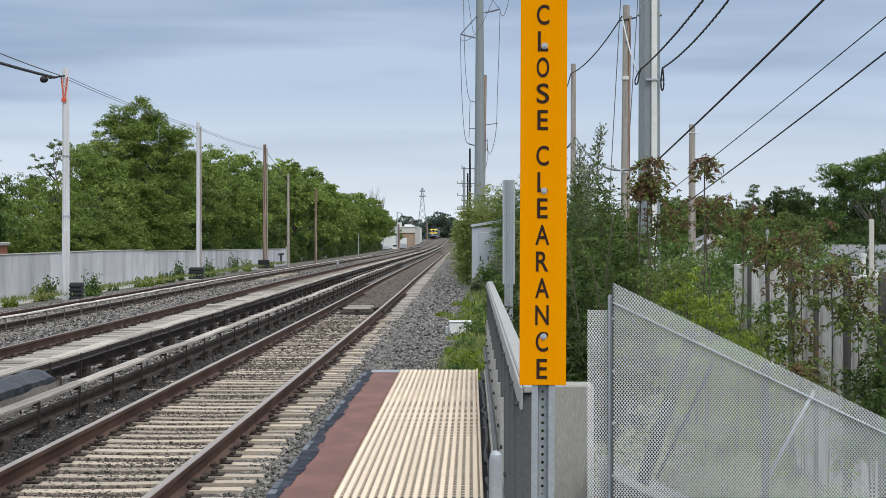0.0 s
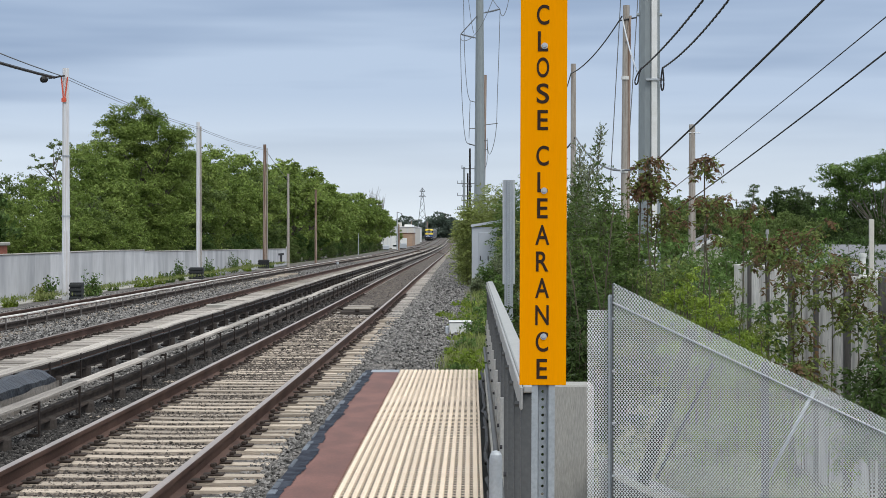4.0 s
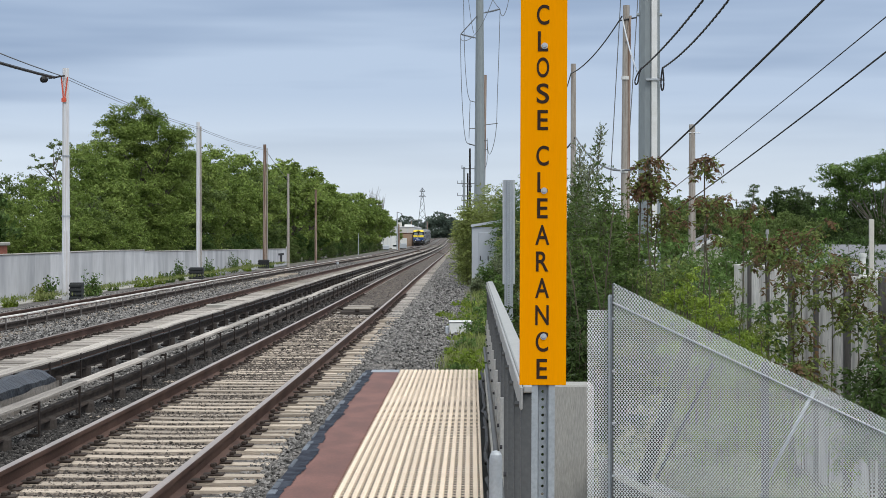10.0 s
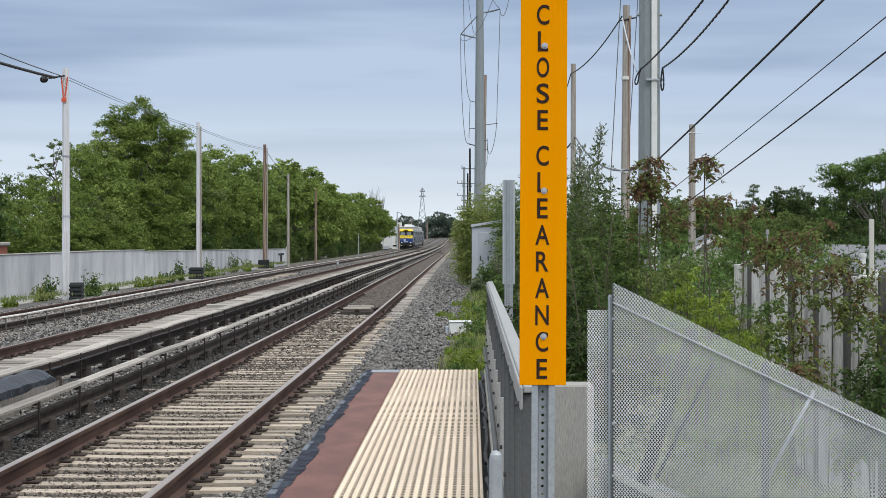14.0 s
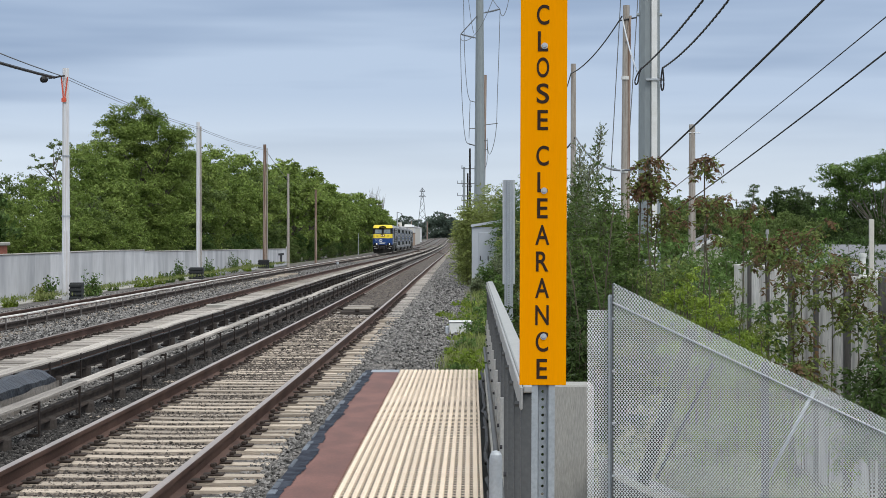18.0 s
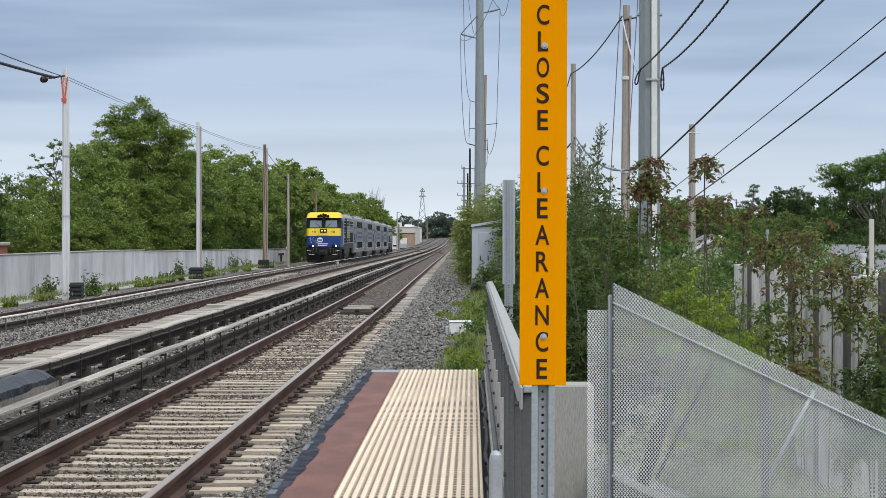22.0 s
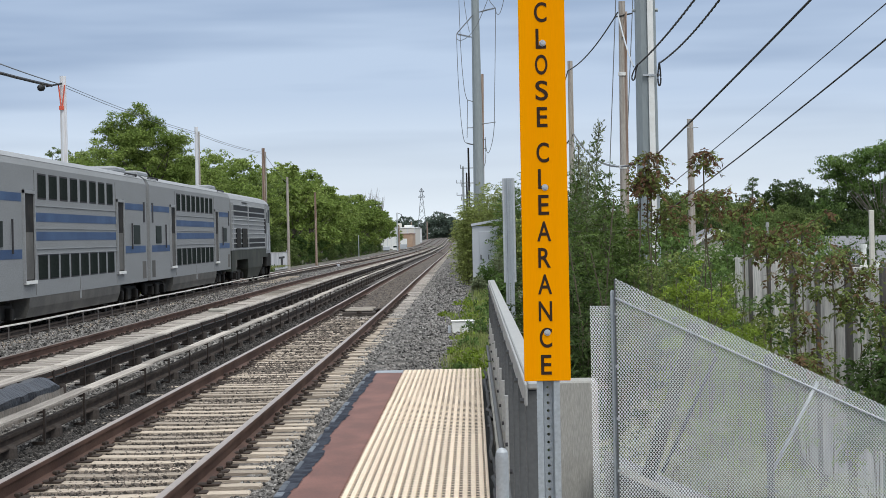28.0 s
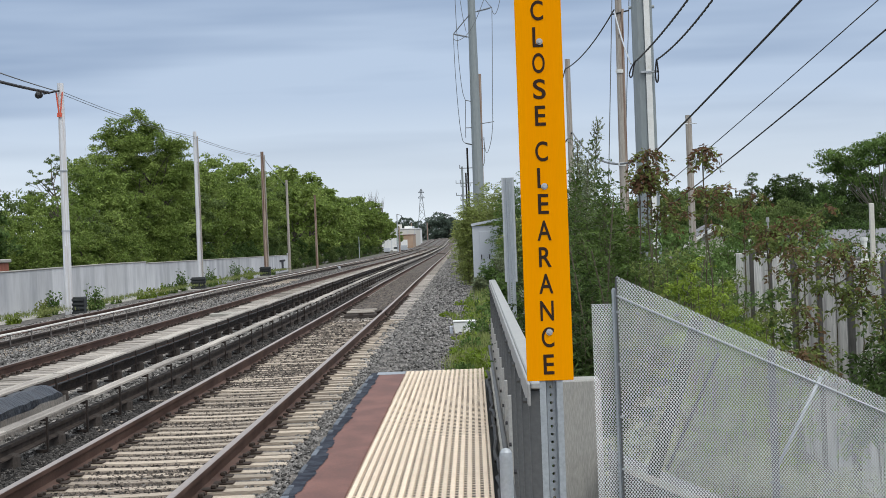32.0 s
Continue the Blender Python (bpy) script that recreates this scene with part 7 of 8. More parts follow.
def both_flanks(name, t, material, y0, y1, z0, z1, inner=1.48, outer=1.53, label=""):
    """The same panel on each flank, one part a side."""
    for s in (-1, 1):
        part(name, Mesh().box(min(s * inner, s * outer), max(s * inner, s * outer), y0, y1, z0, z1), material, t, label)


def add_bogie(t, y, axles=2, base=2.7):
    b = part("bogie", Mesh().soft(-1.2, -1.05, y - base / 2 - 0.7, y + base / 2 + 0.7, 0.35, 0.75, 0.05).soft(1.05, 1.2, y - base / 2 - 0.7, y + base / 2 + 0.7, 0.35, 0.75, 0.05)
             .soft(-1.1, 1.1, y - 0.3, y + 0.3, 0.4, 0.8, 0.05).soft(1.2, 1.32, y - 0.35, y + 0.35, 0.3, 0.7, 0.04).soft(-1.32, -1.2, y - 0.35, y + 0.35, 0.3, 0.7, 0.04), M_UNDER, t)
    for k in range(axles):
        yy = y + (k - (axles - 1) / 2) * base
        for s in (-1, 1):
            part("wheel", Mesh().tube((s * 0.68, yy, 0.48), (s * 0.82, yy, 0.48), 0.48, 0.47, 20).tube((s * 0.82, yy, 0.48), (s * 0.9, yy, 0.48), 0.18, 0.14, 12), M_WHEEL, b)
        for x in (-1.27, 1.27):
            part("axle_box", Mesh().soft(x - 0.09, x + 0.09, yy - 0.16, yy + 0.16, 0.34, 0.64, 0.03), M_UNDER, b)


SHELL = [(-1.5, 1.68), (-1.5, 3.72), (-1.44, 3.98), (-1.25, 4.2), (-0.85, 4.34), (0, 4.4), (0.85, 4.34), (1.25, 4.2), (1.44, 3.98), (1.5, 3.72), (1.5, 1.68)]
LOCO_LENGTH, REAR_LENGTH, CAR_LENGTH = 21.0, 19.4, 24.0


def build_loco(label, lit, at, L):
    t = thing("locomotive", label, "locomotive", "train vehicles", at=at)
    front = 3.0 if lit else 0.75
    part("body", Mesh().prism(SHELL, front, L - 0.25), M_SILVER, t)
    part("roof_skin", Mesh().prism([(x * 1.004, z + 0.012) for x, z in SHELL[2:9]] + [(x * 0.97, z - 0.05) for x, z in SHELL[2:9]][::-1], front - 0.05, L - 0.25), M_SILVER_ROOF, t)
    # ribbed stainless flank: bright beads, with grey bands between the upper and the lower ones
    for z0, z1 in ((3.5, 3.7), (3.26, 3.42), (2.03, 2.2), (1.8, 1.96)):
        both_flanks("dark_band", t, M_BAND_GREY, 3.7, L - 0.6, z0, z1, outer=1.512)
    for z in (1.74, 1.99, 2.23, 2.45, 2.66, 2.87, 3.08, 3.22, 3.46, 3.75):
        both_flanks("bead", t, M_BEAD, 3.7, L - 0.5, z - 0.017, z + 0.017, outer=1.53)
    for y in (3.6, L - 7.4, L - 0.75):
        both_flanks("pilaster", t, M_SILVER_ROOF, y, y + 0.2, 1.7, 3.8, outer=1.545)
    if lit:
        both_flanks("vent_panel", t, M_UNDER, 6.95, 8.8, 1.76, 3.9, outer=1.550, label="tall black intake panel")
    both_flanks("roof_slot", t, M_BAND, L - 7.2, L - 5.0, 3.88, 3.91, 1.40, 1.512)
    for y0, y1 in ((L - 6.6, L - 4.4), (L - 3.6, L - 2.0)):
        both_flanks("side_grille", t, M_UNDER, y0, y1, 1.8, 2.68, outer=1.550)
    both_flanks("grab_handle", t, M_BAND, 5.4 if lit else 3.7, 5.55 if lit else 3.85, 2.45, 3.2, outer=1.570)
    # dark sill, cut away over the bogies, with a deep fuel tank between them
    tank0, tank1 = (6.1 if lit else 5.2), L - 7.1
    part("skirt", Mesh().prism([(-1.5, 1.24), (-1.5, 1.679), (1.5, 1.679), (1.5, 1.24)], 2.0, L - 0.3), M_SKIRT, t)
    part("fuel_tank", Mesh().add([(sx * w, y, z) for z, y0, y1, w in ((0.32, tank0 + 0.9, tank1 - 0.9, 1.35), (0.8, tank0 + 0.1, tank1 - 0.1, 1.495), (1.239, tank0, tank1, 1.495)) for sx, y in ((-1, y0), (1, y0), (1, y1), (-1, y1))],
         [(0, 3, 2, 1), (8, 9, 10, 11)] + [(k + a, k + (a + 1) % 4, k + 4 + (a + 1) % 4, k + 4 + a) for k in (0, 4) for a in range(4)]), M_SKIRT, t)
    part("end_sill", Mesh().prism([(-1.49, 0.75), (-1.49, 1.239), (1.49, 1.239), (1.49, 0.75)], L - 2.0, L - 0.3), M_SKIRT, t)
    for y in (tank0 - 2.55, L - 4.6):
        add_bogie(t, y)
        both_flanks("sill_step", t, M_GREYSKIRT, y + 2.35, y + 2.6, 0.9, 1.24, 1.40, 1.497)
    part("center_sill", Mesh().box(-0.5, 0.5, 1.0, L - 0.4, 0.85, 1.239), M_UNDER, t)
    # cab
    lv = [(1.42, 0.05, 1.48), (2.36, 0.1, 1.49), (2.38, 0.1, 1.49), (3.02, 0.28, 1.48), (3.92, 0.62, 1.485), (4.2, 0.72, 1.44), (4.4, 1.0, 1.2)]
    R = [ring(z, y, w, 3.1) for z, y, w in lv]
    part("nose_panel", loft([R[0], R[1]]), M_BLUE if lit else M_SKIRT, t, "royal blue lower nose" if lit else "")
    part("nose_band", loft([ring(2.38, 0.1, 1.49, 0.95), ring(3.02, 0.28, 1.48, 1.1)]), M_YELLOW, t, "yellow nose band")
    both_flanks("cab_side", t, M_BLUE if lit else M_SILVER, 0.9, 3.1, 2.36, 3.9, 1.46, 1.512)
    both_flanks("cab_flank", t, M_BLUE if lit else M_SILVER, 0.7, 3.1, 1.42, 2.355, 1.46, 1.508)
    ws = part("windshield_surround", loft([R[3], R[4]]), M_UNDER, t)
    for s in (-1, 1):
        y = lambda z: 0.28 + (z - 3.02) / 0.84 * 0.34 - 0.015
        part("windshield", Mesh().add([(s * 0.17, y(3.1), 3.1), (s * 1.17, y(3.1), 3.1), (s * 1.14, y(3.74), 3.74), (s * 0.17, y(3.74), 3.74)], [(0, 1, 2, 3)]), M_WINDSHIELD, ws)
        part("wiper", Mesh().tube((s * 0.25, y(3.1) - 0.02, 3.1), (s * 0.7, y(3.5) - 0.02, 3.5), 0.018, n=5), M_BLACK, ws)
        part("side_window", Mesh().box(min(s * 1.5, s * 1.53), max(s * 1.5, s * 1.53), 1.3, 1.95, 3.0, 3.7), M_GLASS, t)
        part("cab_door", Mesh().box(min(s * 1.5, s * 1.525), max(s * 1.5, s * 1.525), 2.3, 2.95, 1.75, 3.75), M_SILVER_ROOF if not lit else M_BLUE, t)
        part("door_window", Mesh().box(min(s * 1.525, s * 1.53), max(s * 1.525, s * 1.53), 2.42, 2.83, 2.85, 3.55), M_GLASS, t)
        for k in range(4):
            part("side_louvre", Mesh().box(min(s * 1.5, s * 1.53), max(s * 1.5, s * 1.53), 1.5, 2.1, 1.75 + 0.09 * k, 1.79 + 0.09 * k), M_SILVER, t)
        for yy in (2.2, 3.05):
            part("hand_rail", Mesh().tube((s * 1.57, yy, 1.6), (s * 1.57, yy, 3.0), 0.025, n=6), M_GALV, t)
    if lit:
        part("roof_brow", loft([ring(3.91, 0.42, 1.5, 3.1), R[5], ring(4.33, 0.86, 1.34, 3.1), R[6]], True), M_YELLOW, t, "yellow cab roof brow", smooth=True)
    horn = Mesh()
    for x, dz in ((-0.42, -0.06), (-0.24, 0.02), (0, 0.09), (0.2, 0.03), (0.4, -0.05)):
        horn.tube((x, 0.62, 4.1 + dz), (x, 0.24, 4.1 + dz), 0.05, 0.12, 10)
    part("horn", horn.soft(-0.45, 0.45, 0.52, 0.68, 3.98, 4.1, 0.03), M_BLACK, t)
    part("center_post", Mesh().soft(-0.13, 0.13, 0.36, 0.6, 3.05, 3.98, 0.02), M_UNDER, t)
    # lights and numbers
    digits = {}
    part("headlight_housing", Mesh().soft(-0.29, 0.29, 0.1, 0.24, 2.66, 2.98, 0.02), M_UNDER, t)
    for s in (-1, 1):
        part("headlight", Mesh().tube((s * 0.125, 0.085, 2.82), (s * 0.125, 0.12, 2.82), 0.068, n=14), M_HEAD if lit else M_GLASS, t)
        part("light_pod", Mesh().soft(s * 1.0 - 0.26, s * 1.0 + 0.26, -0.04, 0.12, 1.4, 1.64, 0.03), M_UNDER, t)
        part("ditch_light", Mesh().tube((s * 0.98 + 0.1, -0.055, 1.52), (s * 0.98 + 0.1, -0.02, 1.52), 0.075, n=14), M_DITCH if lit else M_GLASS, t)
        part("marker_light", Mesh().tube((s * 0.98 - 0.13, -0.05, 1.52), (s * 0.98 - 0.13, -0.02, 1.52), 0.055, n=12), M_GLASS, t)
        part("step", Mesh().tube((s * 0.75, -0.12, 0.78), (s * 1.25, -0.12, 0.82), 0.02, n=6).tube((s * 1.0, -0.1, 1.08), (s * 1.4, -0.1, 1.12), 0.018, n=6), M_WHITE, t)
        for ch, dx in (("4", -0.1), ("1", 0.03), ("1", 0.12)):
            if ch not in digits:
                digits[ch] = letter_mesh(ch, 0.11 if ch == "4" else 0.045, 0.2, 0.01)
            part("digit", digits[ch], M_BLACK, t, at=pose(s * 0.82 + dx, 0.195, 2.73, -16))
    part("emblem", Mesh().tube((-0.28, 0.075, 2.02), (-0.28, 0.085, 2.02), 0.235, n=24), M_WHITE, t, "round white emblem")
    part("emblem_mark", Mesh().soft(-0.44, -0.12, 0.055, 0.074, 1.96, 2.08, 0.003), M_BLUE, t)
    part("lettering_bars", Mesh().soft(-0.46, 0.42, 0.05, 0.062, 1.66, 1.73, 0.003).soft(-0.46, 0.3, 0.045, 0.06, 1.53, 1.6, 0.003), M_WHITE, t, "two white lines of lettering")
    part("slogan_bars", Mesh().soft(-0.55, -0.05, 0.16, 0.172, 2.46, 2.58, 0.003).soft(-0.55, 0.4, 0.1, 0.115, 2.385, 2.42, 0.003), M_TAN, t)
    if lit:
        flakes = random.Random(3)
        for _ in range(26):
            x, z = -1.15 + abs(flakes.gauss(0, 0.32)), 2.25 - abs(flakes.gauss(0, 0.22))
            w, h = flakes.uniform(0.015, 0.07), flakes.uniform(0.01, 0.035)
            y = 0.045 + (z - 1.2) / 1.16 * 0.05
            part("paint_flake", Mesh().add([(x - w, y, z), (x, y, z - h), (x + w, y, z + h * 0.4), (x + w * 0.2, y, z + h)], [(0, 1, 2, 3)]), M_PEEL, t)
    # front end
    part("buffer_beam", Mesh().soft(-1.46, 1.46, 0.03, 2.6, 0.72, 1.42, 0.05), M_UNDER, t)
    for x in (-0.85, -0.6, 0.6, 0.85):
        part("air_pipe", Mesh().line([(x, 0.05, 1.3), (x, -0.09, 1.24), (x * 1.03, -0.1, 1.0), (x * 1.05, 0.04, 0.9)], 0.035, 6), M_GREYSKIRT, t)
    part("coupler_pocket", Mesh().soft(-0.35, 0.35, -0.03, 0.06, 0.75, 1.2, 0.03), M_BAND, t)
    part("pilot", Mesh().add([(-1.35, 0.25, 0.1), (0, -0.25, 0.1), (1.35, 0.25, 0.1), (1.35, 0.6, 0.1), (-1.35, 0.6, 0.1), (-1.45, 0.05, 0.72), (0, -0.1, 0.72), (1.45, 0.05, 0.72), (1.45, 0.6, 0.72), (-1.45, 0.6, 0.72)],
         [(0, 1, 6, 5), (1, 2, 7, 6), (2, 3, 8, 7), (4, 0, 5, 9), (5, 6, 7, 8, 9), (0, 4, 3, 2, 1)]), M_UNDER, t, "dark snow pilot")
    part("coupler", Mesh().soft(-0.16, 0.16, -0.6, 0.1, 0.78, 1.02, 0.04).soft(-0.22, 0.22, -0.75, -0.45, 0.74, 1.06, 0.05), M_UNDER, t)
    part("hose", Mesh().line([(-0.5, -0.05, 0.95), (-0.45, -0.2, 0.6), (-0.2, -0.25, 0.45), (0.05, -0.2, 0.55)], 0.03, 6).line([(0.5, -0.05, 0.95), (0.5, -0.2, 0.55), (0.3, -0.25, 0.42)], 0.03, 6), M_BLACK, t)
    part("end_gangway", Mesh().soft(-0.7, 0.7, L - 0.3, L, 1.0, 3.6, 0.05), M_UNDER, t)
    return t


def build_car(label, at):
    t = thing("bilevel_coach", label, "railway coach", "train vehicles", at=at)
    L = CAR_LENGTH
    outline = [(-1.5, 0.85), (-1.5, 3.98), (-1.42, 4.14), (-1.2, 4.28), (-0.7, 4.39), (0, 4.42), (0.7, 4.39), (1.2, 4.28), (1.42, 4.14), (1.5, 3.98), (1.5, 0.85)]
    part("body", Mesh().prism(outline, 0.35, L - 0.35), M_SILVER, t)
    part("roof_skin", Mesh().prism([(x * 1.004, z + 0.012) for x, z in outline[2:9]] + [(x * 0.97, z - 0.05) for x, z in outline[2:9]][::-1], 0.35, L - 0.35), M_SILVER_ROOF, t)
    part("lower_skirt", Mesh().prism([(-1.495, 0.848), (-1.47, 0.6), (-1.38, 0.36), (1.38, 0.36), (1.47, 0.6), (1.495, 0.848)], 5.6, L - 5.6), M_GREYSKIRT, t)
    part("end_frame", Mesh().prism([(x * 0.93, min(z, 4.1)) for x, z in outline], 0.0, 0.36), M_UNDER, t, "dark gangway frame")
    part("end_frame", Mesh().prism([(x * 0.93, min(z, 4.1)) for x, z in outline], L - 0.36, L), M_UNDER, t, "dark gangway frame")
    d0, d1 = 5.0, L - 6.1
    for y in (d0, d1):
        for s in (-1, 1):
            part("door", Mesh().box(min(s * 1.49, s * 1.52), max(s * 1.49, s * 1.52), y, y + 1.1, 1.25, 3.32), M_UNDER, t, "recessed dark doorway")
            part("door_leaf", Mesh().box(min(s * 1.52, s * 1.524), max(s * 1.52, s * 1.524), y + 0.1, y + 1.0, 1.28, 2.4), M_GREYSKIRT, t)
            part("door_jamb", Mesh().box(min(s * 1.49, s * 1.56), max(s * 1.49, s * 1.56), y - 0.07, y, 1.2, 3.42).box(min(s * 1.49, s * 1.56), max(s * 1.49, s * 1.56), y + 1.1, y + 1.17, 1.2, 3.42)
                 .box(min(s * 1.49, s * 1.56), max(s * 1.49, s * 1.56), y - 0.07, y + 1.17, 3.32, 3.4), M_SILVER_ROOF, t)
            part("door_step", Mesh().box(min(s * 1.49, s * 1.58), max(s * 1.49, s * 1.58), y - 0.05, y + 1.15, 1.17, 1.25), M_WHITE, t)
    n, a, b = 8, d0 + 1.5, d1 - 0.4
    w = (b - a) / n
    for sx in (-1, 1):
        # the upper panes lean in with the roof; each has a dark gasket
        top = Mesh().add([(sx * 1.514, 0.17 * w, 0), (sx * 1.514, 0.83 * w, 0), (sx * 1.512, 0.83 * w, 0.55), (sx * 1.512, 0.17 * w, 0.55), (sx * 1.47, 0.17 * w, 0), (sx * 1.47, 0.83 * w, 0), (sx * 1.47, 0.83 * w, 0.55), (sx * 1.47, 0.17 * w, 0.55)],
                         [(0, 1, 2, 3), (4, 5, 1, 0), (5, 6, 2, 1), (6, 7, 3, 2), (7, 4, 0, 3)]).data("window", M_PANE)
        low = Mesh().box(min(sx * 1.47, sx * 1.512), max(sx * 1.47, sx * 1.512), 0.12 * w, 0.88 * w, 0, 0.56).data("window", M_PANE)
        gasket_top = Mesh().box(min(sx * 1.47, sx * 1.505), max(sx * 1.47, sx * 1.505), 0.13 * w, 0.87 * w, -0.04, 0.59).data("gasket", M_BAND)
        gasket_low = Mesh().box(min(sx * 1.47, sx * 1.505), max(sx * 1.47, sx * 1.505), 0.09 * w, 0.91 * w, -0.03, 0.59).data("gasket", M_BAND)
        for i in range(n):
            for pane, rim, z in ((top, gasket_top, 3.25), (low, gasket_low, 1.27)):
                part("gasket", rim, M_BAND, part("window", pane, M_PANE, t, at=pose(0, a + i * w, z)))
    for z0, z1 in ((2.66, 2.88), (2.2, 2.42)):
        both_flanks("stripe", t, M_STRIPE, d0 + 1.3, d1 - 0.15, z0, z1, outer=1.506, label="blue stripe")
    for y0, y1 in ((0.7, d0 - 0.2), (d1 + 1.3, L - 0.7)):
        both_flanks("stripe", t, M_STRIPE, y0, y1, 3.12, 3.32, outer=1.506, label="blue stripe")
        both_flanks("stripe", t, M_STRIPE, y0, y1, 1.78, 2.0, outer=1.506, label="blue stripe")
    for y in (1.6, L - 3.0):
        for s in (-1, 1):
            part("end_window", Mesh().box(min(s * 1.49, s * 1.52), max(s * 1.49, s * 1.52), y, y + 1.2, 2.06, 2.65), M_GLASS, t)
    for y in (3.6, L - 3.6):
        for x in (-1.56, 1.56):
            part("grab_bar", Mesh().tube((x, y, 1.9), (x, y, 2.7), 0.025, n=6), M_BAND, t)
    for y in (1.2, L - 3.4):
        part("roof_unit", Mesh().soft(-1.0, 1.0, y, y + 2.2, 4.3, 4.5, 0.06), M_SILVER_ROOF, t)
        part("roof_handle", Mesh().line([(1.32, y - 0.1, 4.2), (1.36, y, 4.26), (1.36, y + 2.0, 4.26), (1.32, y + 2.1, 4.2)], 0.03, 5), M_BAND, t)
    for y in (3.0, L - 3.0):
        add_bogie(t, y)
    for y in (0.75, L - 1.05):
        both_flanks("side_sign", t, M_BAND, y, y + 0.3, 2.75, 3.4, outer=1.515)
        both_flanks("louvre_panel", t, M_GREYSKIRT, y - 0.1 if y < 5 else y - 0.3, y + 0.6 if y < 5 else y + 0.4, 0.95, 1.5, outer=1.508)
    for y in (d0 + 1.3, (d0 + d1) / 2 + 0.5, d1 - 0.16):
        both_flanks("panel_joint", t, M_GREYSKIRT, y, y + 0.025, 0.9, 1.2 if d0 + 2 < y < d1 - 1 else 3.9, outer=1.506)
    for z in (2.0, 2.5, 3.05):
        both_flanks("bead", t, M_SILVER_ROOF, d0 + 1.3, d1 - 0.1, z - 0.012, z + 0.012, outer=1.518)
    both_flanks("seam", t, M_SILVER_ROOF, d0 + 1.3, d1 - 0.1, 1.86, 1.89, outer=1.52)
    both_flanks("skirt_joint", t, M_SILVER_ROOF, L / 2 - 0.03, L / 2 + 0.03, 0.64, 1.0, outer=1.52)
    return t


FIRST = pose(0, 0, 0)
LOCO = build_loco("diesel locomotive with a yellow and blue cab and ribbed stainless sides", True, FIRST, LOCO_LENGTH)
CAR = build_car("stainless bilevel coach with two rows of windows and blue stripes", FIRST)
TRAIN = [(LOCO, 0.0, LOCO_LENGTH)]
for k in range(4):
    TRAIN.append((CAR if k == 0 else copy_thing(CAR, FIRST), LOCO_LENGTH + k * CAR_LENGTH, CAR_LENGTH))
# the rear locomotive faces backwards: its front lies at its far end
REAR = build_loco("trailing diesel locomotive with ribbed stainless sides", False, FIRST, REAR_LENGTH)
for o in REAR.children:
    o.matrix_basis = pose(0, REAR_LENGTH, 0, 0, 0, 180) @ o.matrix_basis
TRAIN.append((REAR, LOCO_LENGTH + 4 * CAR_LENGTH, REAR_LENGTH))


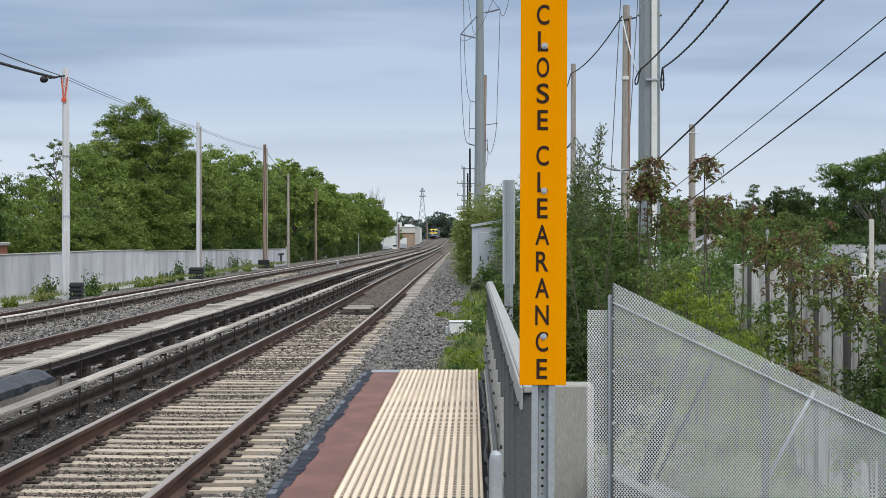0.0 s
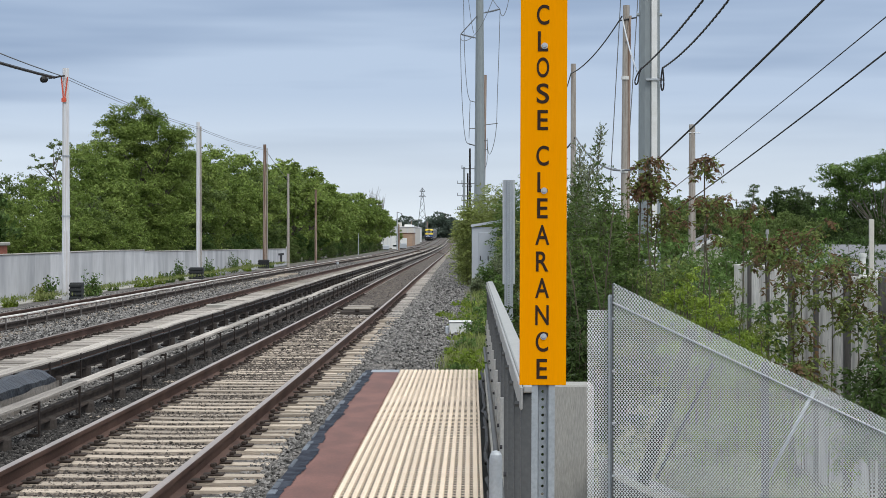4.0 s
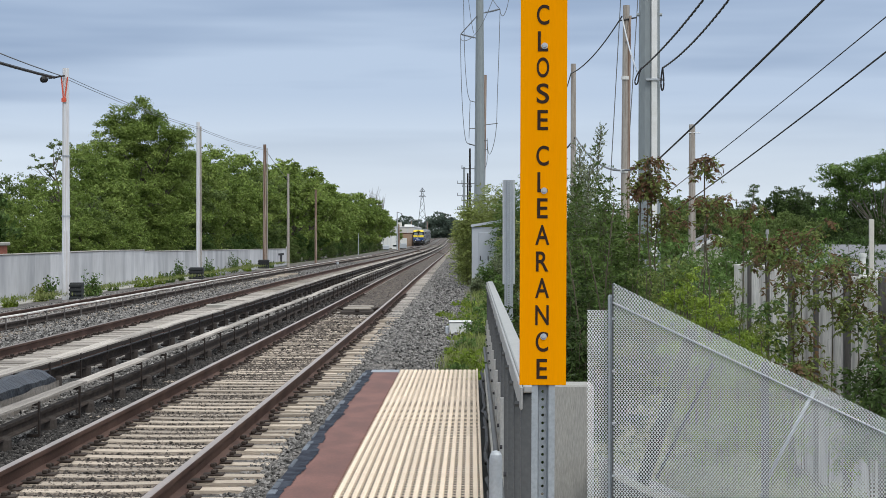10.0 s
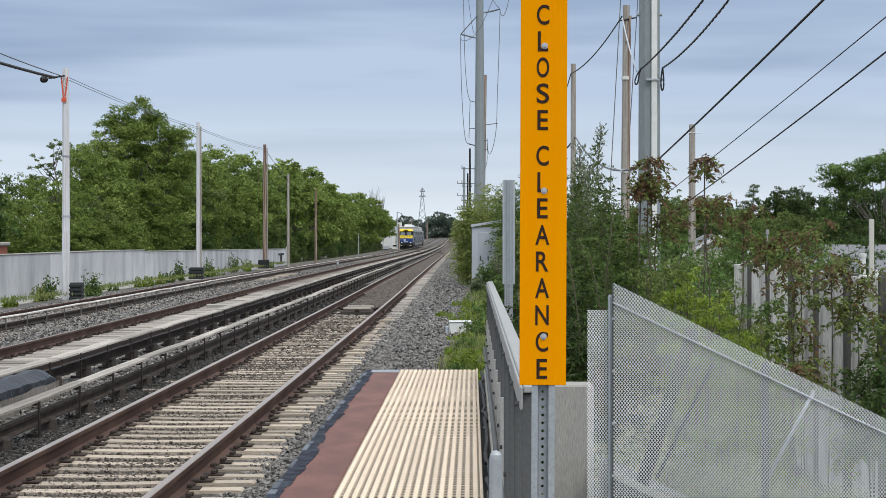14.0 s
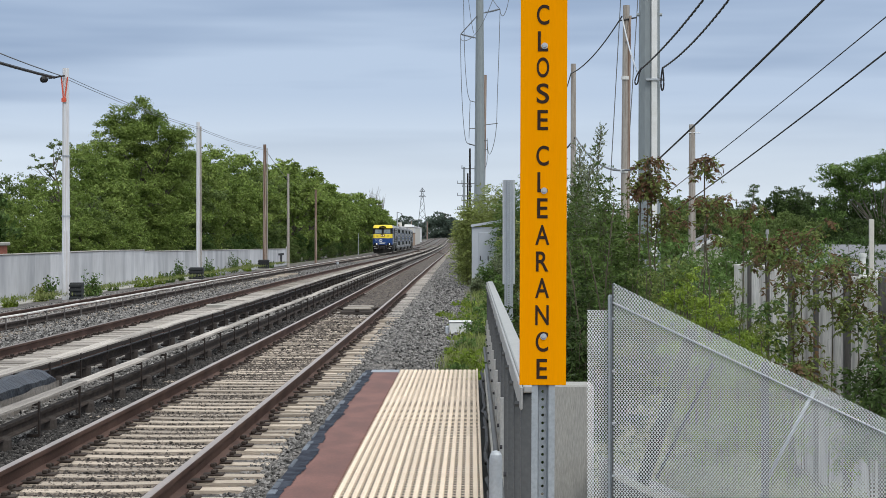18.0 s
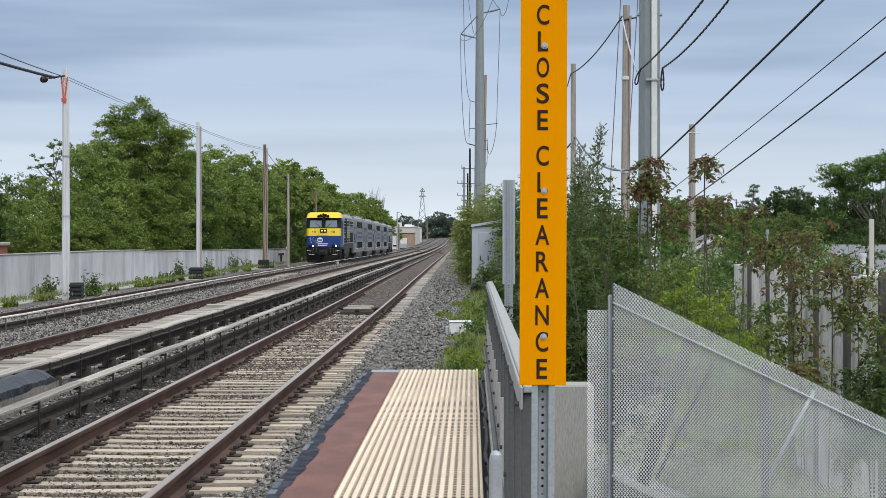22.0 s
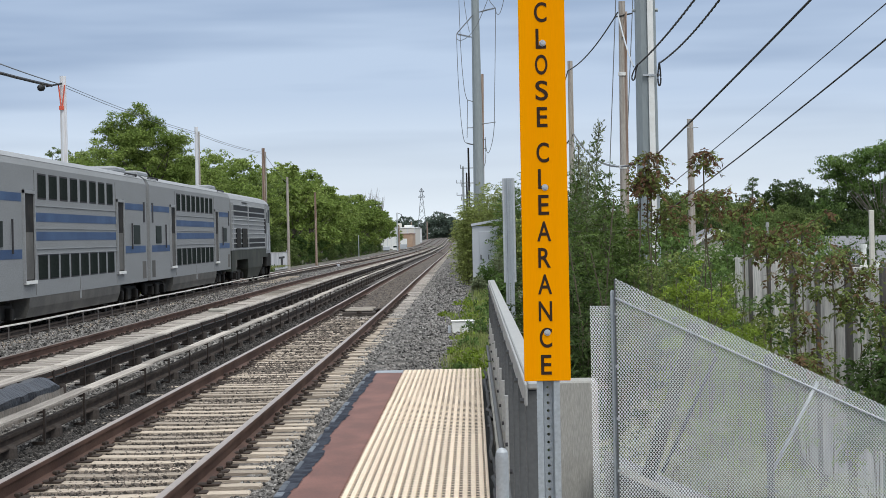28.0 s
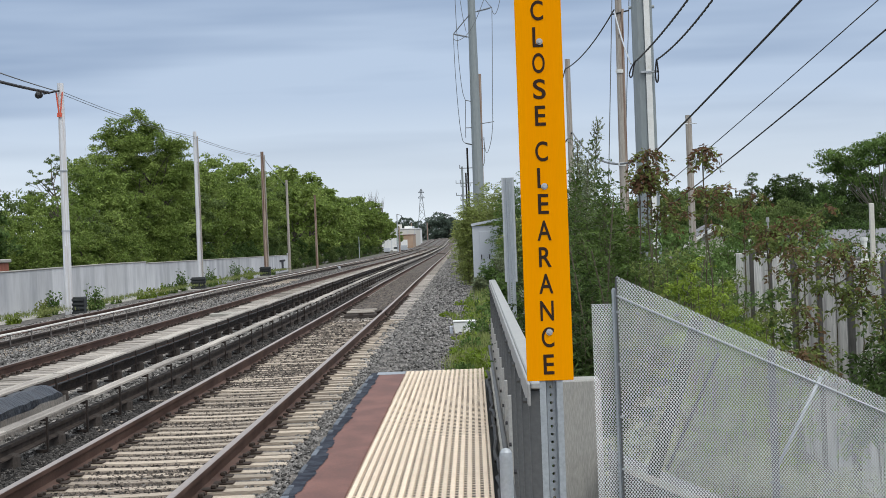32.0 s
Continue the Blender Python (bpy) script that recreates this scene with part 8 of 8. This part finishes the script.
# ---- ties, last of all the pieces ----
def build_ties():
    r = random.Random(6)
    # the tops sink a little between the rails
    tie = []
    for k in range(3):
        z = -0.178 + 0.004 * k
        half = [(1.3, z - 0.012), (1.285, z), (0.92, z + 0.001), (0.6, z - 0.001), (0.47, z - 0.003), (0.32, z - 0.006), (0.12, z - 0.008)]
        ring = [(-1.3, -0.36), (1.3, -0.36)] + half + [(-x, h) for x, h in half[::-1]]
        tie.append(Mesh().prism(ring, -0.115, 0.115).data("tie", M_TIE))
    dull = Mesh().soft(-1.3, 1.3, -0.115, 0.115, -0.36, -0.178, 0.012).data("tie", M_TIE_DULL)
    plate = Mesh().soft(-0.19, 0.19, -0.09, 0.09, -0.177, -0.16, 0.004).soft(0.08, 0.125, -0.075, -0.02, -0.161, -0.125, 0.008).soft(0.085, 0.13, 0.03, 0.08, -0.161, -0.13, 0.008).soft(-0.125, -0.08, -0.05, 0.05, -0.161, -0.125, 0.008).data("tie_plate", M_RUST)
    for track, c, y0, y1, z in ((TRACK_NEAR, -3.19, 11.5, 118, 0), (TRACK_MID, -7.45, 30, 78, 0)):
        y, k = y0, 0
        while y < y1:
            ob = part("tie", dull if track is TRACK_MID or y > 54 else tie[k % 3], M_TIE, track, at=pose(shift(y) + r.uniform(-0.05, 0.05), y + r.uniform(-0.03, 0.03), r.uniform(-0.008, 0.008) + sag(y), 0, r.uniform(-0.6, 0.6), r.uniform(-1.7, 1.7)))
            if y < 75:
                for s in (-0.7525, 0.7525):
                    part("tie_plate", plate, M_RUST, ob, at=pose(s, 0, 0.006))
            y += 0.527
            k += 1
    for track, c, y0, y1 in ((TRACK_NEAR, -3.19, 118, 420), (TRACK_MID, -7.45, 78, 420), (TRACK_FAR, -12.0, 40, 420), (TRACK_NEAR, -3.19, -60, 11.4), (TRACK_MID, -7.45, -60, 29.8), (TRACK_FAR, -12.0, -60, 39.8)):
        m = Mesh()
        for y in np.arange(y0, y1, 0.527):
            s = shift(y)
            m.box(-1.3 + s, 1.3 + s, y - 0.115, y + 0.115, -0.3 + sag(y), -0.182 + sag(y))
        tagged(part("tie_rest", m, M_TIE_FAR, track), kind="stuff")


build_ties()


def build_tie_ends():
    """Long ties reach out under the third rails' brackets; their bleached ends show."""
    r = random.Random(61)
    end = Mesh().soft(-0.5, 0.5, -0.11, 0.11, -0.3, -0.135, 0.012).data("tie_end", M_TIE)
    for track, x, z, y0, y1, step in ((TRACK_FAR, 1.75, 0.075, 34.0, 120.0, 0.9),):
        for y in np.arange(y0, y1, step):
            part("tie_end", end, M_TIE, track, at=pose(x + shift(y) + r.uniform(-0.1, 0.1), y + r.uniform(-0.05, 0.05), z + r.uniform(-0.02, 0.015), 0, 0, r.uniform(-1.5, 1.5)))


build_tie_ends()


# ---- movement ----
def motions():
    """The train runs in along the far track at 34 m/s and slows a little as it passes."""
    for vehicle, behind, length in TRAIN:
        rows = []
        for k in range(65):
            t = k * 0.5
            y = 73.8 + (34.0 if t < 25 else 33.2) * (25.0 - t) + behind
            a, b = shift(y), shift(y + length)
            rows.append((t, pose(-12.0 + a, y, -0.15 + sag(y + length / 2), 0, 0, math.degrees(math.atan2(a - b, length)))))
        walk(vehicle, rows)


motions()
